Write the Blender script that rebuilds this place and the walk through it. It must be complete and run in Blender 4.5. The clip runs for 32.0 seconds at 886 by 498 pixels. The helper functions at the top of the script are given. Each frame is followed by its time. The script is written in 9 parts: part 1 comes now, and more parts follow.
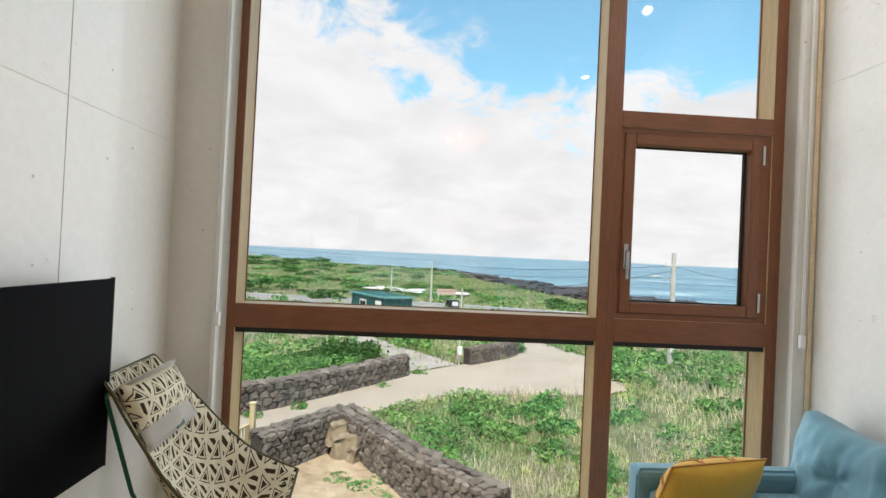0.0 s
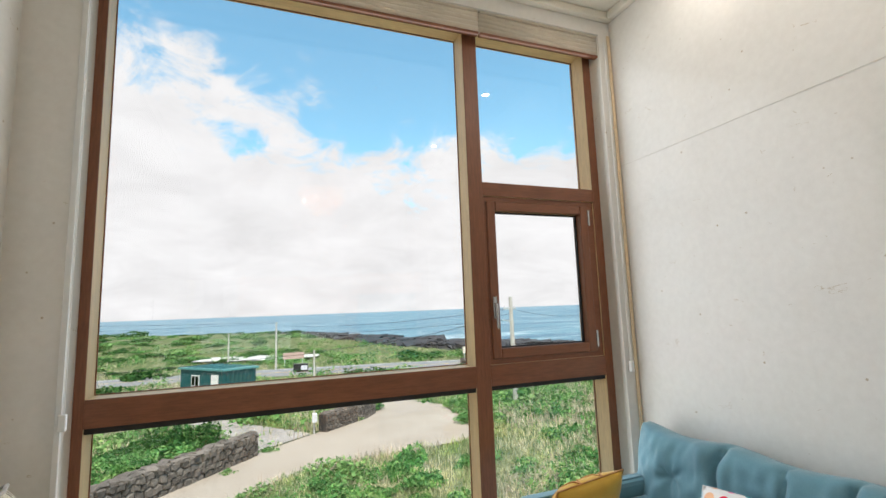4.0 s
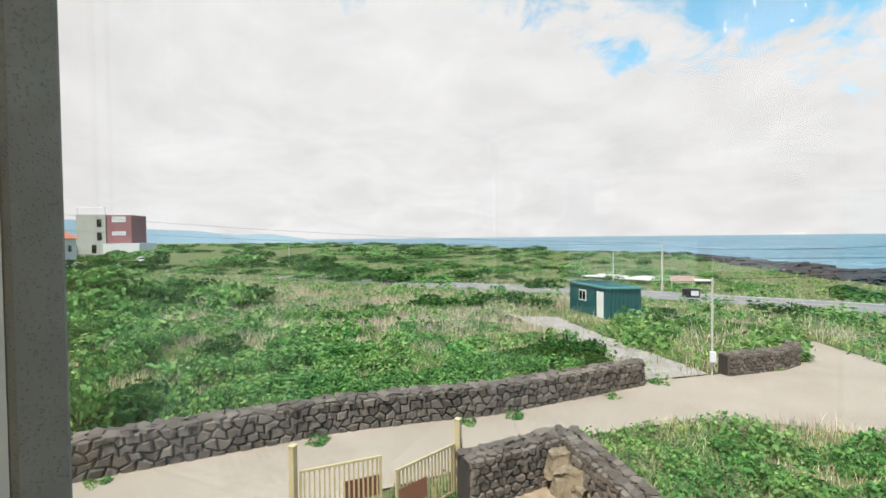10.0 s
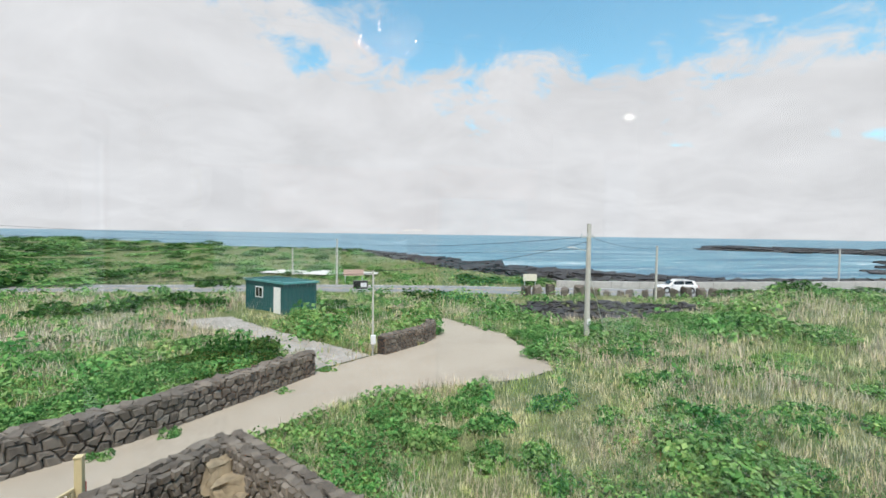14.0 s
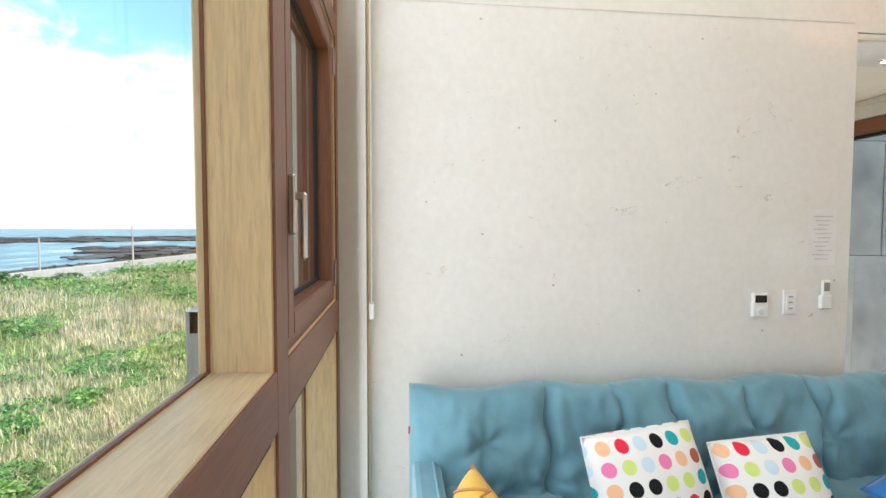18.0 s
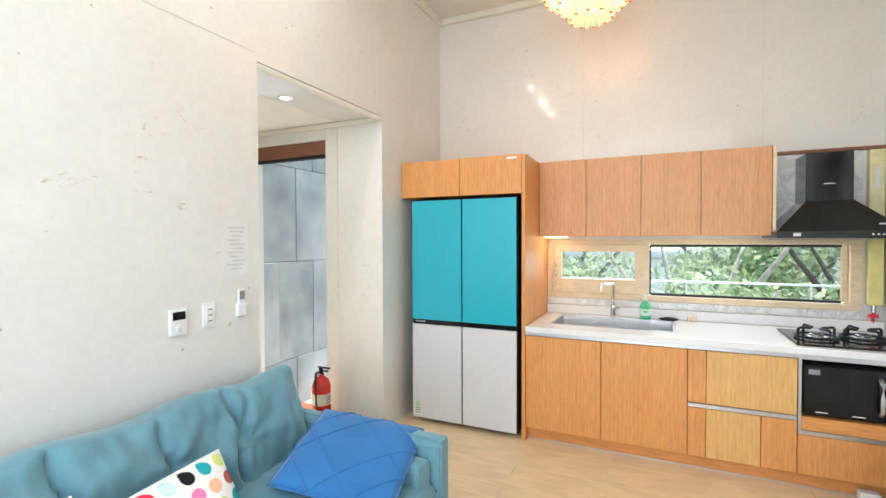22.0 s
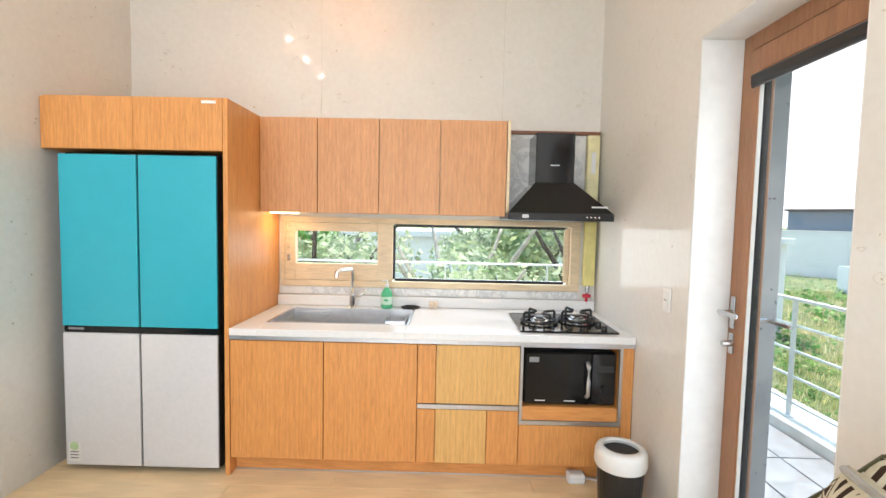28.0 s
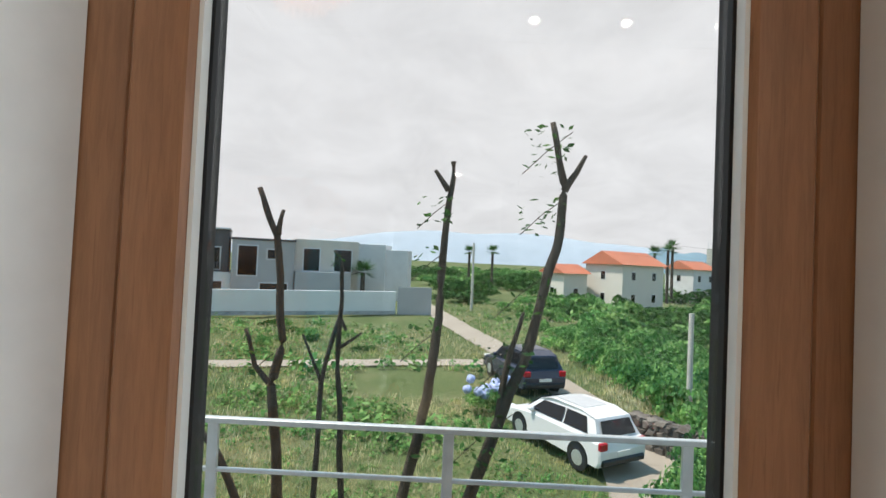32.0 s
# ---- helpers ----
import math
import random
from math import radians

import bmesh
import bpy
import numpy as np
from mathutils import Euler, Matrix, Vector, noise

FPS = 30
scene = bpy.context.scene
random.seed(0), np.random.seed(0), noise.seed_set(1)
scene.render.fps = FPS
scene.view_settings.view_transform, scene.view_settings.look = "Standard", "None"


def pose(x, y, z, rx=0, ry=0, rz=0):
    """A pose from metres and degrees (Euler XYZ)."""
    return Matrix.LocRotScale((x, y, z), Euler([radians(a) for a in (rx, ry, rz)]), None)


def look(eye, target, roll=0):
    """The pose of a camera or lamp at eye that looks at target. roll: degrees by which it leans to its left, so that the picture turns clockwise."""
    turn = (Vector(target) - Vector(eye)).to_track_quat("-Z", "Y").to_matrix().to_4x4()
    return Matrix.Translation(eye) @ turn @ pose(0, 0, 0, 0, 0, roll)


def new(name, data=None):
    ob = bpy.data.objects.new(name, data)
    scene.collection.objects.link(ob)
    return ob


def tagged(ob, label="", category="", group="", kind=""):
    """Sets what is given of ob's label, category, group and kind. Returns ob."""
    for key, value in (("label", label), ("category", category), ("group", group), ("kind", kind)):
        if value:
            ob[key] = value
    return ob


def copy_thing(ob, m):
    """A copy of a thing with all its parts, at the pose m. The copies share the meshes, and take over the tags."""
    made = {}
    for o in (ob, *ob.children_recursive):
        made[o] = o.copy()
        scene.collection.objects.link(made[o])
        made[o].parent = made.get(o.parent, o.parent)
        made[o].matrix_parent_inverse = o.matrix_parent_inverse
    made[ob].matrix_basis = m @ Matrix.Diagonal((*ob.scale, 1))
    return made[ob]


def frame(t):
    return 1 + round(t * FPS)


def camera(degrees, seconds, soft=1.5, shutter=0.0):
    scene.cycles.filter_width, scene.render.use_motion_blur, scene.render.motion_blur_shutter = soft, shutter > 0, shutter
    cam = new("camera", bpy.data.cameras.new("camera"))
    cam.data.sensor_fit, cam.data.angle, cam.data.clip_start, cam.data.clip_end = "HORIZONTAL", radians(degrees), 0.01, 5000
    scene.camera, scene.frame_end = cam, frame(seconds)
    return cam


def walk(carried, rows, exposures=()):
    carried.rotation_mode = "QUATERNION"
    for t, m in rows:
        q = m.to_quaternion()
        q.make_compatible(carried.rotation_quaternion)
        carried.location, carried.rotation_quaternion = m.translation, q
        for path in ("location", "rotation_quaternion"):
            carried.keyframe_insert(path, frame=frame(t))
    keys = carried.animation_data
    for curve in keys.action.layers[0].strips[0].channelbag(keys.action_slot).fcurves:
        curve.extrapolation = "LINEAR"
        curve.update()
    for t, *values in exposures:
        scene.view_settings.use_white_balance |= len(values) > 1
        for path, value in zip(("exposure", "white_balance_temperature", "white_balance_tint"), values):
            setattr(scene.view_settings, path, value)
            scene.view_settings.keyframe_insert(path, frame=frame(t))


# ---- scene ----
cam = camera(87.4, 32.0)
PATH = [
    (0, (1.273, -2.638, 1.535), (1.361, -0.64, 1.555), 2.7),
    (0.5, (1.279, -2.647, 1.538), (1.355, -0.649, 1.607), 2.6),
    (1, (1.29, -2.651, 1.537), (1.33, -0.653, 1.619), 2.4),
    (1.5, (1.296, -2.651, 1.538), (1.327, -0.652, 1.602), 2.3),
    (2, (1.292, -2.653, 1.531), (1.364, -0.655, 1.577), 2.1),
    (2.5, (1.262, -2.765, 1.537), (1.515, -0.781, 1.522), 0.3),
    (4.5, (1.008, -2.686, 1.578), (1.769, -0.862, 1.886), -2.2),
    (5, (1.063, -2.57, 1.549), (1.44, -0.615, 1.731), -0.3),
    (5.5, (1.088, -2.397, 1.527), (1.166, -0.402, 1.646), 1.3),
    (6, (1.095, -2.122, 1.563), (1.303, -0.143, 1.771), 0.8),
    (6.5, (1.113, -1.842, 1.536), (1.227, 0.153, 1.633), -0.4),
    (7, (1.117, -1.533, 1.537), (1.152, 0.466, 1.607), -0.6),
    (7.5, (1.116, -1.241, 1.533), (1.252, 0.754, 1.565), 0.2),
    (8, (1.111, -0.965, 1.53), (1.109, 1.035, 1.532), 0.1),
    (8.5, (1.043, -0.71, 1.531), (0.71, 1.261, 1.478), -1.0),
    (9, (0.983, -0.452, 1.53), (0.511, 1.49, 1.457), -0.8),
    (9.5, (0.968, -0.351, 1.525), (0.424, 1.572, 1.458), -0.6),
    (10, (0.997, -0.252, 1.525), (0.193, 1.578, 1.475), -0.6),
    (10.5, (1.092, -0.191, 1.51), (0.184, 1.59, 1.46), 0.4),
    (11, (1.18, -0.141, 1.501), (0.32, 1.664, 1.448), 1.0),
    (11.5, (1.207, -0.133, 1.499), (0.599, 1.773, 1.475), 0.6),
    (12, (1.32, -0.13, 1.492), (0.978, 1.841, 1.48), -0.0),
    (12.5, (1.322, -0.13, 1.488), (1.298, 1.877, 1.473), 0.3),
    (13, (1.306, -0.13, 1.476), (1.497, 1.861, 1.435), 0.5),
    (13.5, (1.312, -0.13, 1.483), (1.625, 1.845, 1.431), 0.6),
    (15.5, (1.229, -0.13, 1.508), (2.398, 1.489, 1.393), 0.7),
    (16, (1.203, -0.169, 1.513), (2.517, 1.334, 1.386), 0.0),
    (16.5, (1.145, -0.254, 1.5), (2.604, 1.109, 1.387), 0.4),
    (17, (1.18, -0.332, 1.503), (2.962, 0.571, 1.402), 0.8),
    (17.5, (1.236, -0.343, 1.51), (3.211, -0.044, 1.418), 1.3),
    (18, (1.278, -0.368, 1.514), (3.266, -0.568, 1.427), 0.1),
    (18.5, (1.282, -0.418, 1.526), (3.215, -0.927, 1.453), 0.1),
    (19, (1.269, -0.47, 1.509), (3.121, -1.223, 1.467), 0.4),
    (19.5, (1.249, -0.494, 1.509), (3.036, -1.39, 1.452), 1.0),
    (20, (1.273, -0.548, 1.507), (3.025, -1.51, 1.43), 1.1),
    (20.5, (1.305, -0.654, 1.511), (2.967, -1.763, 1.425), 1.1),
    (21, (1.334, -0.775, 1.505), (2.848, -2.082, 1.468), 1.2),
    (21.5, (1.391, -0.768, 1.527), (2.564, -2.388, 1.534), 1.2),
    (22, (1.408, -0.753, 1.514), (2.25, -2.566, 1.473), -0.2),
    (22.5, (1.341, -0.747, 1.51), (2.108, -2.592, 1.42), 0.4),
    (23, (1.291, -0.76, 1.509), (1.819, -2.686, 1.399), 0.7),
    (23.5, (1.225, -0.799, 1.506), (1.552, -2.768, 1.372), 1.0),
    (24, (1.22, -0.779, 1.506), (1.394, -2.765, 1.346), 0.8),
    (24.5, (1.164, -0.786, 1.505), (1.231, -2.777, 1.328), 0.8),
    (25, (1.098, -0.776, 1.503), (1.043, -2.768, 1.326), 1.1),
    (25.5, (1.06, -0.78, 1.488), (1.032, -2.772, 1.309), 1.8),
    (27.5, (1.077, -1.444, 1.484), (1.025, -3.439, 1.354), 1.4),
    (28, (1.07, -1.55, 1.502), (1.092, -3.546, 1.378), 1.2),
    (29, (1.096, -1.767, 1.474), (0.933, -3.754, 1.31), 1.8),
    (29.5, (1.115, -2.036, 1.484), (0.439, -3.907, 1.274), 2.6),
    (30, (1.042, -2.364, 1.512), (0.149, -4.135, 1.26), 1.9),
    (30.5, (0.876, -2.716, 1.545), (-0.594, -4.062, 1.38), 2.9),
    (31, (0.607, -2.964, 1.537), (-1.191, -3.831, 1.424), 3.1),
    (31.5, (0.419, -3.071, 1.588), (-1.529, -3.517, 1.529), 2.9),
    (32, (0.297, -3.205, 1.642), (-1.702, -3.238, 1.693), 2.5),
]
EXPOSURES = [(0, 0.28, 6550, 14), (7, 0.26, 6550, 14), (9, 0.18, 6600, 13), (11, 0.15, 6600, 13), (13, -0.06, 6300, 12), (15, 0.14, 6500, 14), (16, 0.25, 6550, 14), (17, 0.34, 6550, 14), (18.5, 0.88, 6500, 14), (20, 1.03, 6480, 14), (22, 1.15, 6250, 12), (24, 1.17, 6480, 14), (29, 1.2, 6500, 15), (30, 1.12, 6500, 16), (31, 0.42, 6450, 13), (32, 0.06, 6450, 13)]
walk(cam, [(t, look(eye, target, roll)) for t, eye, target, roll in PATH], EXPOSURES)

# ---- light and exposure ----
SUN_AZ, SUN_EL = radians(188), radians(64)      # azimuth clockwise from +y
world = bpy.data.worlds.new("world")
scene.world = world
world.use_nodes = True
wn, wl = world.node_tree.nodes, world.node_tree.links
wn.clear()


def wnode(kind, **props):
    n = wn.new(kind)
    for k, v in props.items():
        if k in n.inputs:
            n.inputs[k].default_value = v
    return n


sky = wn.new("ShaderNodeTexSky")
sky.sky_type, sky.sun_disc = "NISHITA", False
sky.sun_elevation, sky.sun_rotation = SUN_EL, SUN_AZ
sky.air_density, sky.dust_density, sky.ozone_density = 1.0, 0.6, 1.6
co = wn.new("ShaderNodeTexCoord")
sep = wn.new("ShaderNodeSeparateXYZ")
wl.new(co.outputs["Generated"], sep.inputs[0])


def wmath(op, a, b=None, clamp=False):
    n = wn.new("ShaderNodeMath")
    n.operation, n.use_clamp = op, clamp
    for i, v in enumerate((a, b)):
        if v is None:
            continue
        if isinstance(v, (int, float)):
            n.inputs[i].default_value = v
        else:
            wl.new(v, n.inputs[i])
    return n.outputs[0]


zc = wmath("ADD", wmath("MAXIMUM", sep.outputs[2], 0.0), 0.30)
com = wn.new("ShaderNodeCombineXYZ")
wl.new(wmath("DIVIDE", sep.outputs[0], zc), com.inputs[0])
wl.new(wmath("DIVIDE", sep.outputs[1], zc), com.inputs[1])
nz = wnode("ShaderNodeTexNoise", Scale=1.5, Detail=11.0, Roughness=0.58, Distortion=0.25)
wl.new(com.outputs[0], nz.inputs["Vector"])
# the cloud deck thins out overhead towards the sea and is closed low down
cover = wmath("ADD", nz.outputs[0], wmath("MULTIPLY", wmath("SUBTRACT", 0.39, sep.outputs[2]), 1.4))
nz3 = wnode("ShaderNodeTexNoise", Scale=5.5, Detail=9.0, Roughness=0.65, Distortion=0.6)
wl.new(com.outputs[0], nz3.inputs["Vector"])
cover = wmath("ADD", cover, wmath("MULTIPLY", wmath("SUBTRACT", nz3.outputs[0], 0.5), 0.62))
cover = wmath("SUBTRACT", cover, wmath("MULTIPLY", wmath("MAXIMUM", sep.outputs[0], 0.0), 0.14))
cover = wmath("SUBTRACT", cover, wmath("MULTIPLY", wmath("MINIMUM", sep.outputs[0], 0.0), 0.6))
ramp = wn.new("ShaderNodeMapRange")
ramp.interpolation_type = "SMOOTHSTEP"
ramp.inputs[1].default_value, ramp.inputs[2].default_value = 0.43, 0.60
wl.new(cover, ramp.inputs[0])
nz2 = wnode("ShaderNodeTexNoise", Scale=2.6, Detail=9.0, Roughness=0.62, Distortion=0.4)
wl.new(com.outputs[0], nz2.inputs["Vector"])
shade = wn.new("ShaderNodeMapRange")
shade.inputs[1].default_value, shade.inputs[2].default_value = 0.3, 0.7
shade.inputs[3].default_value, shade.inputs[4].default_value = 7.9, 9.7
wl.new(nz2.outputs[0], shade.inputs[0])
cloud = wn.new("ShaderNodeCombineXYZ")
wl.new(wmath("MULTIPLY", shade.outputs[0], 0.985), cloud.inputs[0])
wl.new(shade.outputs[0], cloud.inputs[1])
wl.new(wmath("MULTIPLY", shade.outputs[0], 1.0), cloud.inputs[2])
skyb = wn.new("ShaderNodeVectorMath")
skyb.operation = "MULTIPLY"
skyb.inputs[1].default_value = (2.1, 3.0, 2.55)
wl.new(sky.outputs[0], skyb.inputs[0])
mixw = wn.new("ShaderNodeMix")
mixw.data_type = "VECTOR"
wl.new(ramp.outputs[0], mixw.inputs[0])
wl.new(skyb.outputs[0], mixw.inputs[4])
wl.new(cloud.outputs[0], mixw.inputs[5])
bg = wnode("ShaderNodeBackground", Strength=0.09)
wl.new(mixw.outputs[1], bg.inputs[0])
wl.new(bg.outputs[0], wn.new("ShaderNodeOutputWorld").inputs[0])

sun = new("sun", bpy.data.lights.new("sun", "SUN"))
sun.data.energy, sun.data.angle, sun.data.color = 5.0, radians(3), (1.0, 0.93, 0.82)
sun_way = Vector((math.sin(SUN_AZ) * math.cos(SUN_EL), math.cos(SUN_AZ) * math.cos(SUN_EL), math.sin(SUN_EL)))
sun.matrix_world = look(sun_way * 60, (0, 0, 0))

LAMP_W = 3.4               # watts of each ceiling downlight

# ---- materials ----


class Mat:
    """A node material; every method returns the node or socket it made."""

    def __init__(self, name):
        self.m = bpy.data.materials.new(name)
        self.m.use_nodes = True
        self.t = self.m.node_tree
        self.b = self.t.nodes["Principled BSDF"]
        self.co = None

    def n(self, kind, **inputs):
        node = self.t.nodes.new(kind)
        for k, v in inputs.items():
            node.inputs[k].default_value = v
        return node

    def link(self, a, b):
        self.t.links.new(a, b)

    def coords(self, scale=(1, 1, 1), source="Object", shift=False):
        tc = self.n("ShaderNodeTexCoord")
        mp = self.n("ShaderNodeMapping")
        mp.inputs["Scale"].default_value = scale
        self.link(tc.outputs[source], mp.inputs[0])
        if shift:
            oi = self.n("ShaderNodeObjectInfo")
            mul = self.n("ShaderNodeMath")
            mul.operation, mul.inputs[1].default_value = "MULTIPLY", 37.0
            self.link(oi.outputs["Random"], mul.inputs[0])
            self.link(mul.outputs[0], mp.inputs["Location"])
        return mp.outputs[0]

    def noise(self, vec, scale, detail=4.0, rough=0.55, distort=0.0):
        nd = self.n("ShaderNodeTexNoise", Scale=scale, Detail=detail, Roughness=rough, Distortion=distort)
        self.link(vec, nd.inputs["Vector"])
        return nd.outputs[0]

    def ramp(self, fac, stops):
        r = self.n("ShaderNodeValToRGB")
        els = r.color_ramp.elements
        while len(els) < len(stops):
            els.new(0.5)
        for e, (p, c) in zip(els, stops):
            e.position, e.color = p, (*c, 1)
        self.link(fac, r.inputs[0])
        return r.outputs[0]

    def mix(self, fac, a, b, mode="MIX"):
        x = self.n("ShaderNodeMix")
        x.data_type, x.blend_type = "RGBA", mode
        for slot, v in ((0, fac), (6, a), (7, b)):
            if isinstance(v, (int, float)):
                x.inputs[slot].default_value = v
            elif isinstance(v, tuple):
                x.inputs[slot].default_value = (*v, 1)
            else:
                self.link(v, x.inputs[slot])
        return x.outputs[2]

    def bump(self, height, strength=0.2, dist=0.01):
        bp = self.n("ShaderNodeBump", Strength=strength, Distance=dist)
        self.link(height, bp.inputs["Height"])
        self.link(bp.outputs[0], self.b.inputs["Normal"])

    def done(self, color=None, rough=0.5, metal=0.0, spec=None):
        if color is not None:
            if isinstance(color, tuple):
                self.b.inputs["Base Color"].default_value = (*color, 1)
            else:
                self.link(color, self.b.inputs["Base Color"])
        if isinstance(rough, (int, float)):
            self.b.inputs["Roughness"].default_value = rough
        else:
            self.link(rough, self.b.inputs["Roughness"])
        self.b.inputs["Metallic"].default_value = metal
        if spec is not None:
            self.b.inputs["Specular IOR Level"].default_value = spec
        return self.m


def plain(name, color, rough=0.5, metal=0.0, vary=0.12, scale=14.0, bump=0.05, spec=None):
    """A painted, plastic or metal surface with slight mottling and relief."""
    m = Mat(name)
    v = m.coords()
    f = m.noise(v, scale, 5)
    dark = tuple(c * (1 - vary) for c in color)
    light = tuple(min(1.0, c * (1 + vary)) for c in color)
    if bump:
        m.bump(m.noise(v, scale * 9, 3), bump, 0.004)
    return m.done(m.ramp(f, [(0.3, dark), (0.7, light)]), rough, metal, spec)


def wood(name, light, dark, grain=(1.0, 1.0, 12.0), rough=0.42, shift=True, streak=0.35):
    """Wood whose grain runs along the axis with the small scale."""
    m = Mat(name)
    v = m.coords(grain, shift=shift)
    broad = m.noise(v, 1.6, 3, 0.5, 1.2)
    fine = m.noise(v, 14, 6, 0.7, 0.4)
    wv = m.n("ShaderNodeTexWave", Scale=1.3, Distortion=7.0, Detail=3.0)
    wv.inputs["Detail Scale"].default_value = 1.5
    m.link(v, wv.inputs["Vector"])
    a = m.ramp(broad, [(0.25, dark), (0.75, light)])
    b = m.ramp(wv.outputs[1], [(0.2, tuple(c * 0.8 for c in light)), (0.8, light)])
    c = m.mix(0.45, a, b)
    c = m.mix(streak, c, m.ramp(fine, [(0.35, tuple(x * 0.62 for x in dark)), (0.6, light)]))
    # open pores: short dark ticks along the grain
    pore = m.noise(m.coords(tuple(g * 5 if g > 2 else g * 2.2 for g in grain), shift=shift), 5.0, 3, 0.6, 0.3)
    c = m.mix(m.ramp(pore, [(0.60, (0, 0, 0)), (0.72, (0.45, 0.45, 0.45))]), c, tuple(x * 0.55 for x in dark))
    m.bump(fine, 0.12, 0.002)
    return m.done(c, rough)


def concrete_wall():
    """Cream-painted concrete with hand-drawn brown scuffs, pinholes and stains."""
    m = Mat("painted_concrete")
    v = m.coords()
    big = m.noise(v, 0.8, 4, 0.6)
    base = m.ramp(big, [(0.25, (0.67, 0.655, 0.615)), (0.75, (0.78, 0.77, 0.735))])
    fine = m.noise(v, 26, 6, 0.65)
    base = m.mix(0.14, base, m.ramp(fine, [(0.3, (0.5, 0.46, 0.38)), (0.7, (0.86, 0.83, 0.76))]))
    scuff = m.noise(m.coords((2.1, 2.1, 4.5)), 2.6, 3, 0.6, 1.6)
    mark = m.ramp(scuff, [(0.690, (0, 0, 0)), (0.700, (1, 1, 1)), (0.706, (1, 1, 1)), (0.716, (0, 0, 0))])
    broken = m.ramp(m.noise(v, 17, 4, 0.7), [(0.42, (0, 0, 0)), (0.56, (0.8, 0.8, 0.8))])
    base = m.mix(m.mix(1.0, mark, broken, "MULTIPLY"), base, (0.44, 0.36, 0.24))
    vo = m.n("ShaderNodeTexVoronoi", Scale=7.0)
    m.link(v, vo.inputs["Vector"])
    hole = m.ramp(vo.outputs[0], [(0.03, (1, 1, 1)), (0.05, (0, 0, 0))])
    base = m.mix(hole, base, (0.45, 0.38, 0.28))
    m.bump(fine, 0.12, 0.004)
    # the clear sealer on the paint mirrors lamps and windows faintly
    m.b.inputs["Coat Weight"].default_value = 0.5
    m.b.inputs["Coat Roughness"].default_value = 0.045
    return m.done(base, m.ramp(big, [(0.3, (0.42,) * 3), (0.7, (0.58,) * 3)]), spec=0.4)


def raw_concrete():
    """Grey board-cast concrete with pits."""
    m = Mat("raw_concrete")
    v = m.coords(shift=True)
    big = m.noise(v, 1.4, 6, 0.62)
    base = m.ramp(big, [(0.30, (0.20, 0.225, 0.24)), (0.5, (0.36, 0.385, 0.40)), (0.70, (0.54, 0.56, 0.57))])
    vo = m.n("ShaderNodeTexVoronoi", Scale=22.0)
    m.link(v, vo.inputs["Vector"])
    pit = m.ramp(vo.outputs[0], [(0.08, (0, 0, 0)), (0.16, (1, 1, 1))])
    base = m.mix(pit, (0.1, 0.11, 0.12), base)
    m.bump(pit, 0.5, 0.006)
    return m.done(base, 0.75)


def glass_mat():
    m = Mat("pane_glass")
    out = m.t.nodes["Material Output"]
    lw = m.n("ShaderNodeLayerWeight", Blend=0.5)
    pw = m.n("ShaderNodeMath")
    pw.operation, pw.inputs[1].default_value = "POWER", 4.0
    m.link(lw.outputs["Facing"], pw.inputs[0])
    ad = m.n("ShaderNodeMath")
    ad.operation, ad.inputs[1].default_value, ad.inputs[2].default_value = "MULTIPLY_ADD", 0.42, 0.032
    m.link(pw.outputs[0], ad.inputs[0])
    tr = m.n("ShaderNodeBsdfTransparent")
    tr.inputs[0].default_value = (0.985, 0.99, 0.988, 1)
    gl = m.n("ShaderNodeBsdfGlossy", Roughness=0.0)
    mx = m.n("ShaderNodeMixShader")
    m.link(ad.outputs[0], mx.inputs[0])
    m.link(tr.outputs[0], mx.inputs[1])
    m.link(gl.outputs[0], mx.inputs[2])
    m.link(mx.outputs[0], out.inputs[0])
    return m.m


def glow(name, color, strength):
    m = Mat(name)
    m.b.inputs["Emission Color"].default_value = (*color, 1)
    m.b.inputs["Emission Strength"].default_value = strength
    return m.done(color, 0.4)


WALL = concrete_wall()
RAW = raw_concrete()
GLASS = glass_mat()
WHITE = plain("white_paint", (0.78, 0.78, 0.76), 0.45, vary=0.04)
CEIL = plain("ceiling_paint", (0.75, 0.715, 0.625), 0.7, vary=0.05, scale=4)
# the window's one wood in two tones: backlit fronts, daylit sides
FRAMEW = wood("window_wood", (0.27, 0.105, 0.052), (0.17, 0.064, 0.032), (9, 9, 0.8))
FRAMEH = wood("window_wood_across", (0.27, 0.105, 0.052), (0.17, 0.064, 0.032), (0.8, 9, 9))
DAYLITW = wood("daylit_window_wood", (0.90, 0.70, 0.43), (0.84, 0.61, 0.34), (9, 9, 0.8))
DAYLITH = wood("daylit_window_wood_across", (0.90, 0.70, 0.43), (0.84, 0.61, 0.34), (0.8, 9, 9))
OAK = wood("oak_veneer", (0.80, 0.37, 0.115), (0.60, 0.225, 0.055), (9, 9, 0.7))
OAKH = wood("oak_veneer_across", (0.80, 0.37, 0.115), (0.60, 0.225, 0.055), (0.7, 9, 9))
OAKUP = wood("oak_upper", (0.74, 0.375, 0.165), (0.55, 0.235, 0.085), (9, 9, 0.7))
PALEW = wood("pale_wood", (0.84, 0.68, 0.46), (0.76, 0.58, 0.36), (0.8, 9, 9))
FLOORM = wood("floor_boards", (0.82, 0.63, 0.385), (0.75, 0.54, 0.30), (0.5, 5, 5), 0.33, True, 0.12)
BLACK = plain("black_plastic", (0.010, 0.010, 0.011), 0.35, vary=0.2)
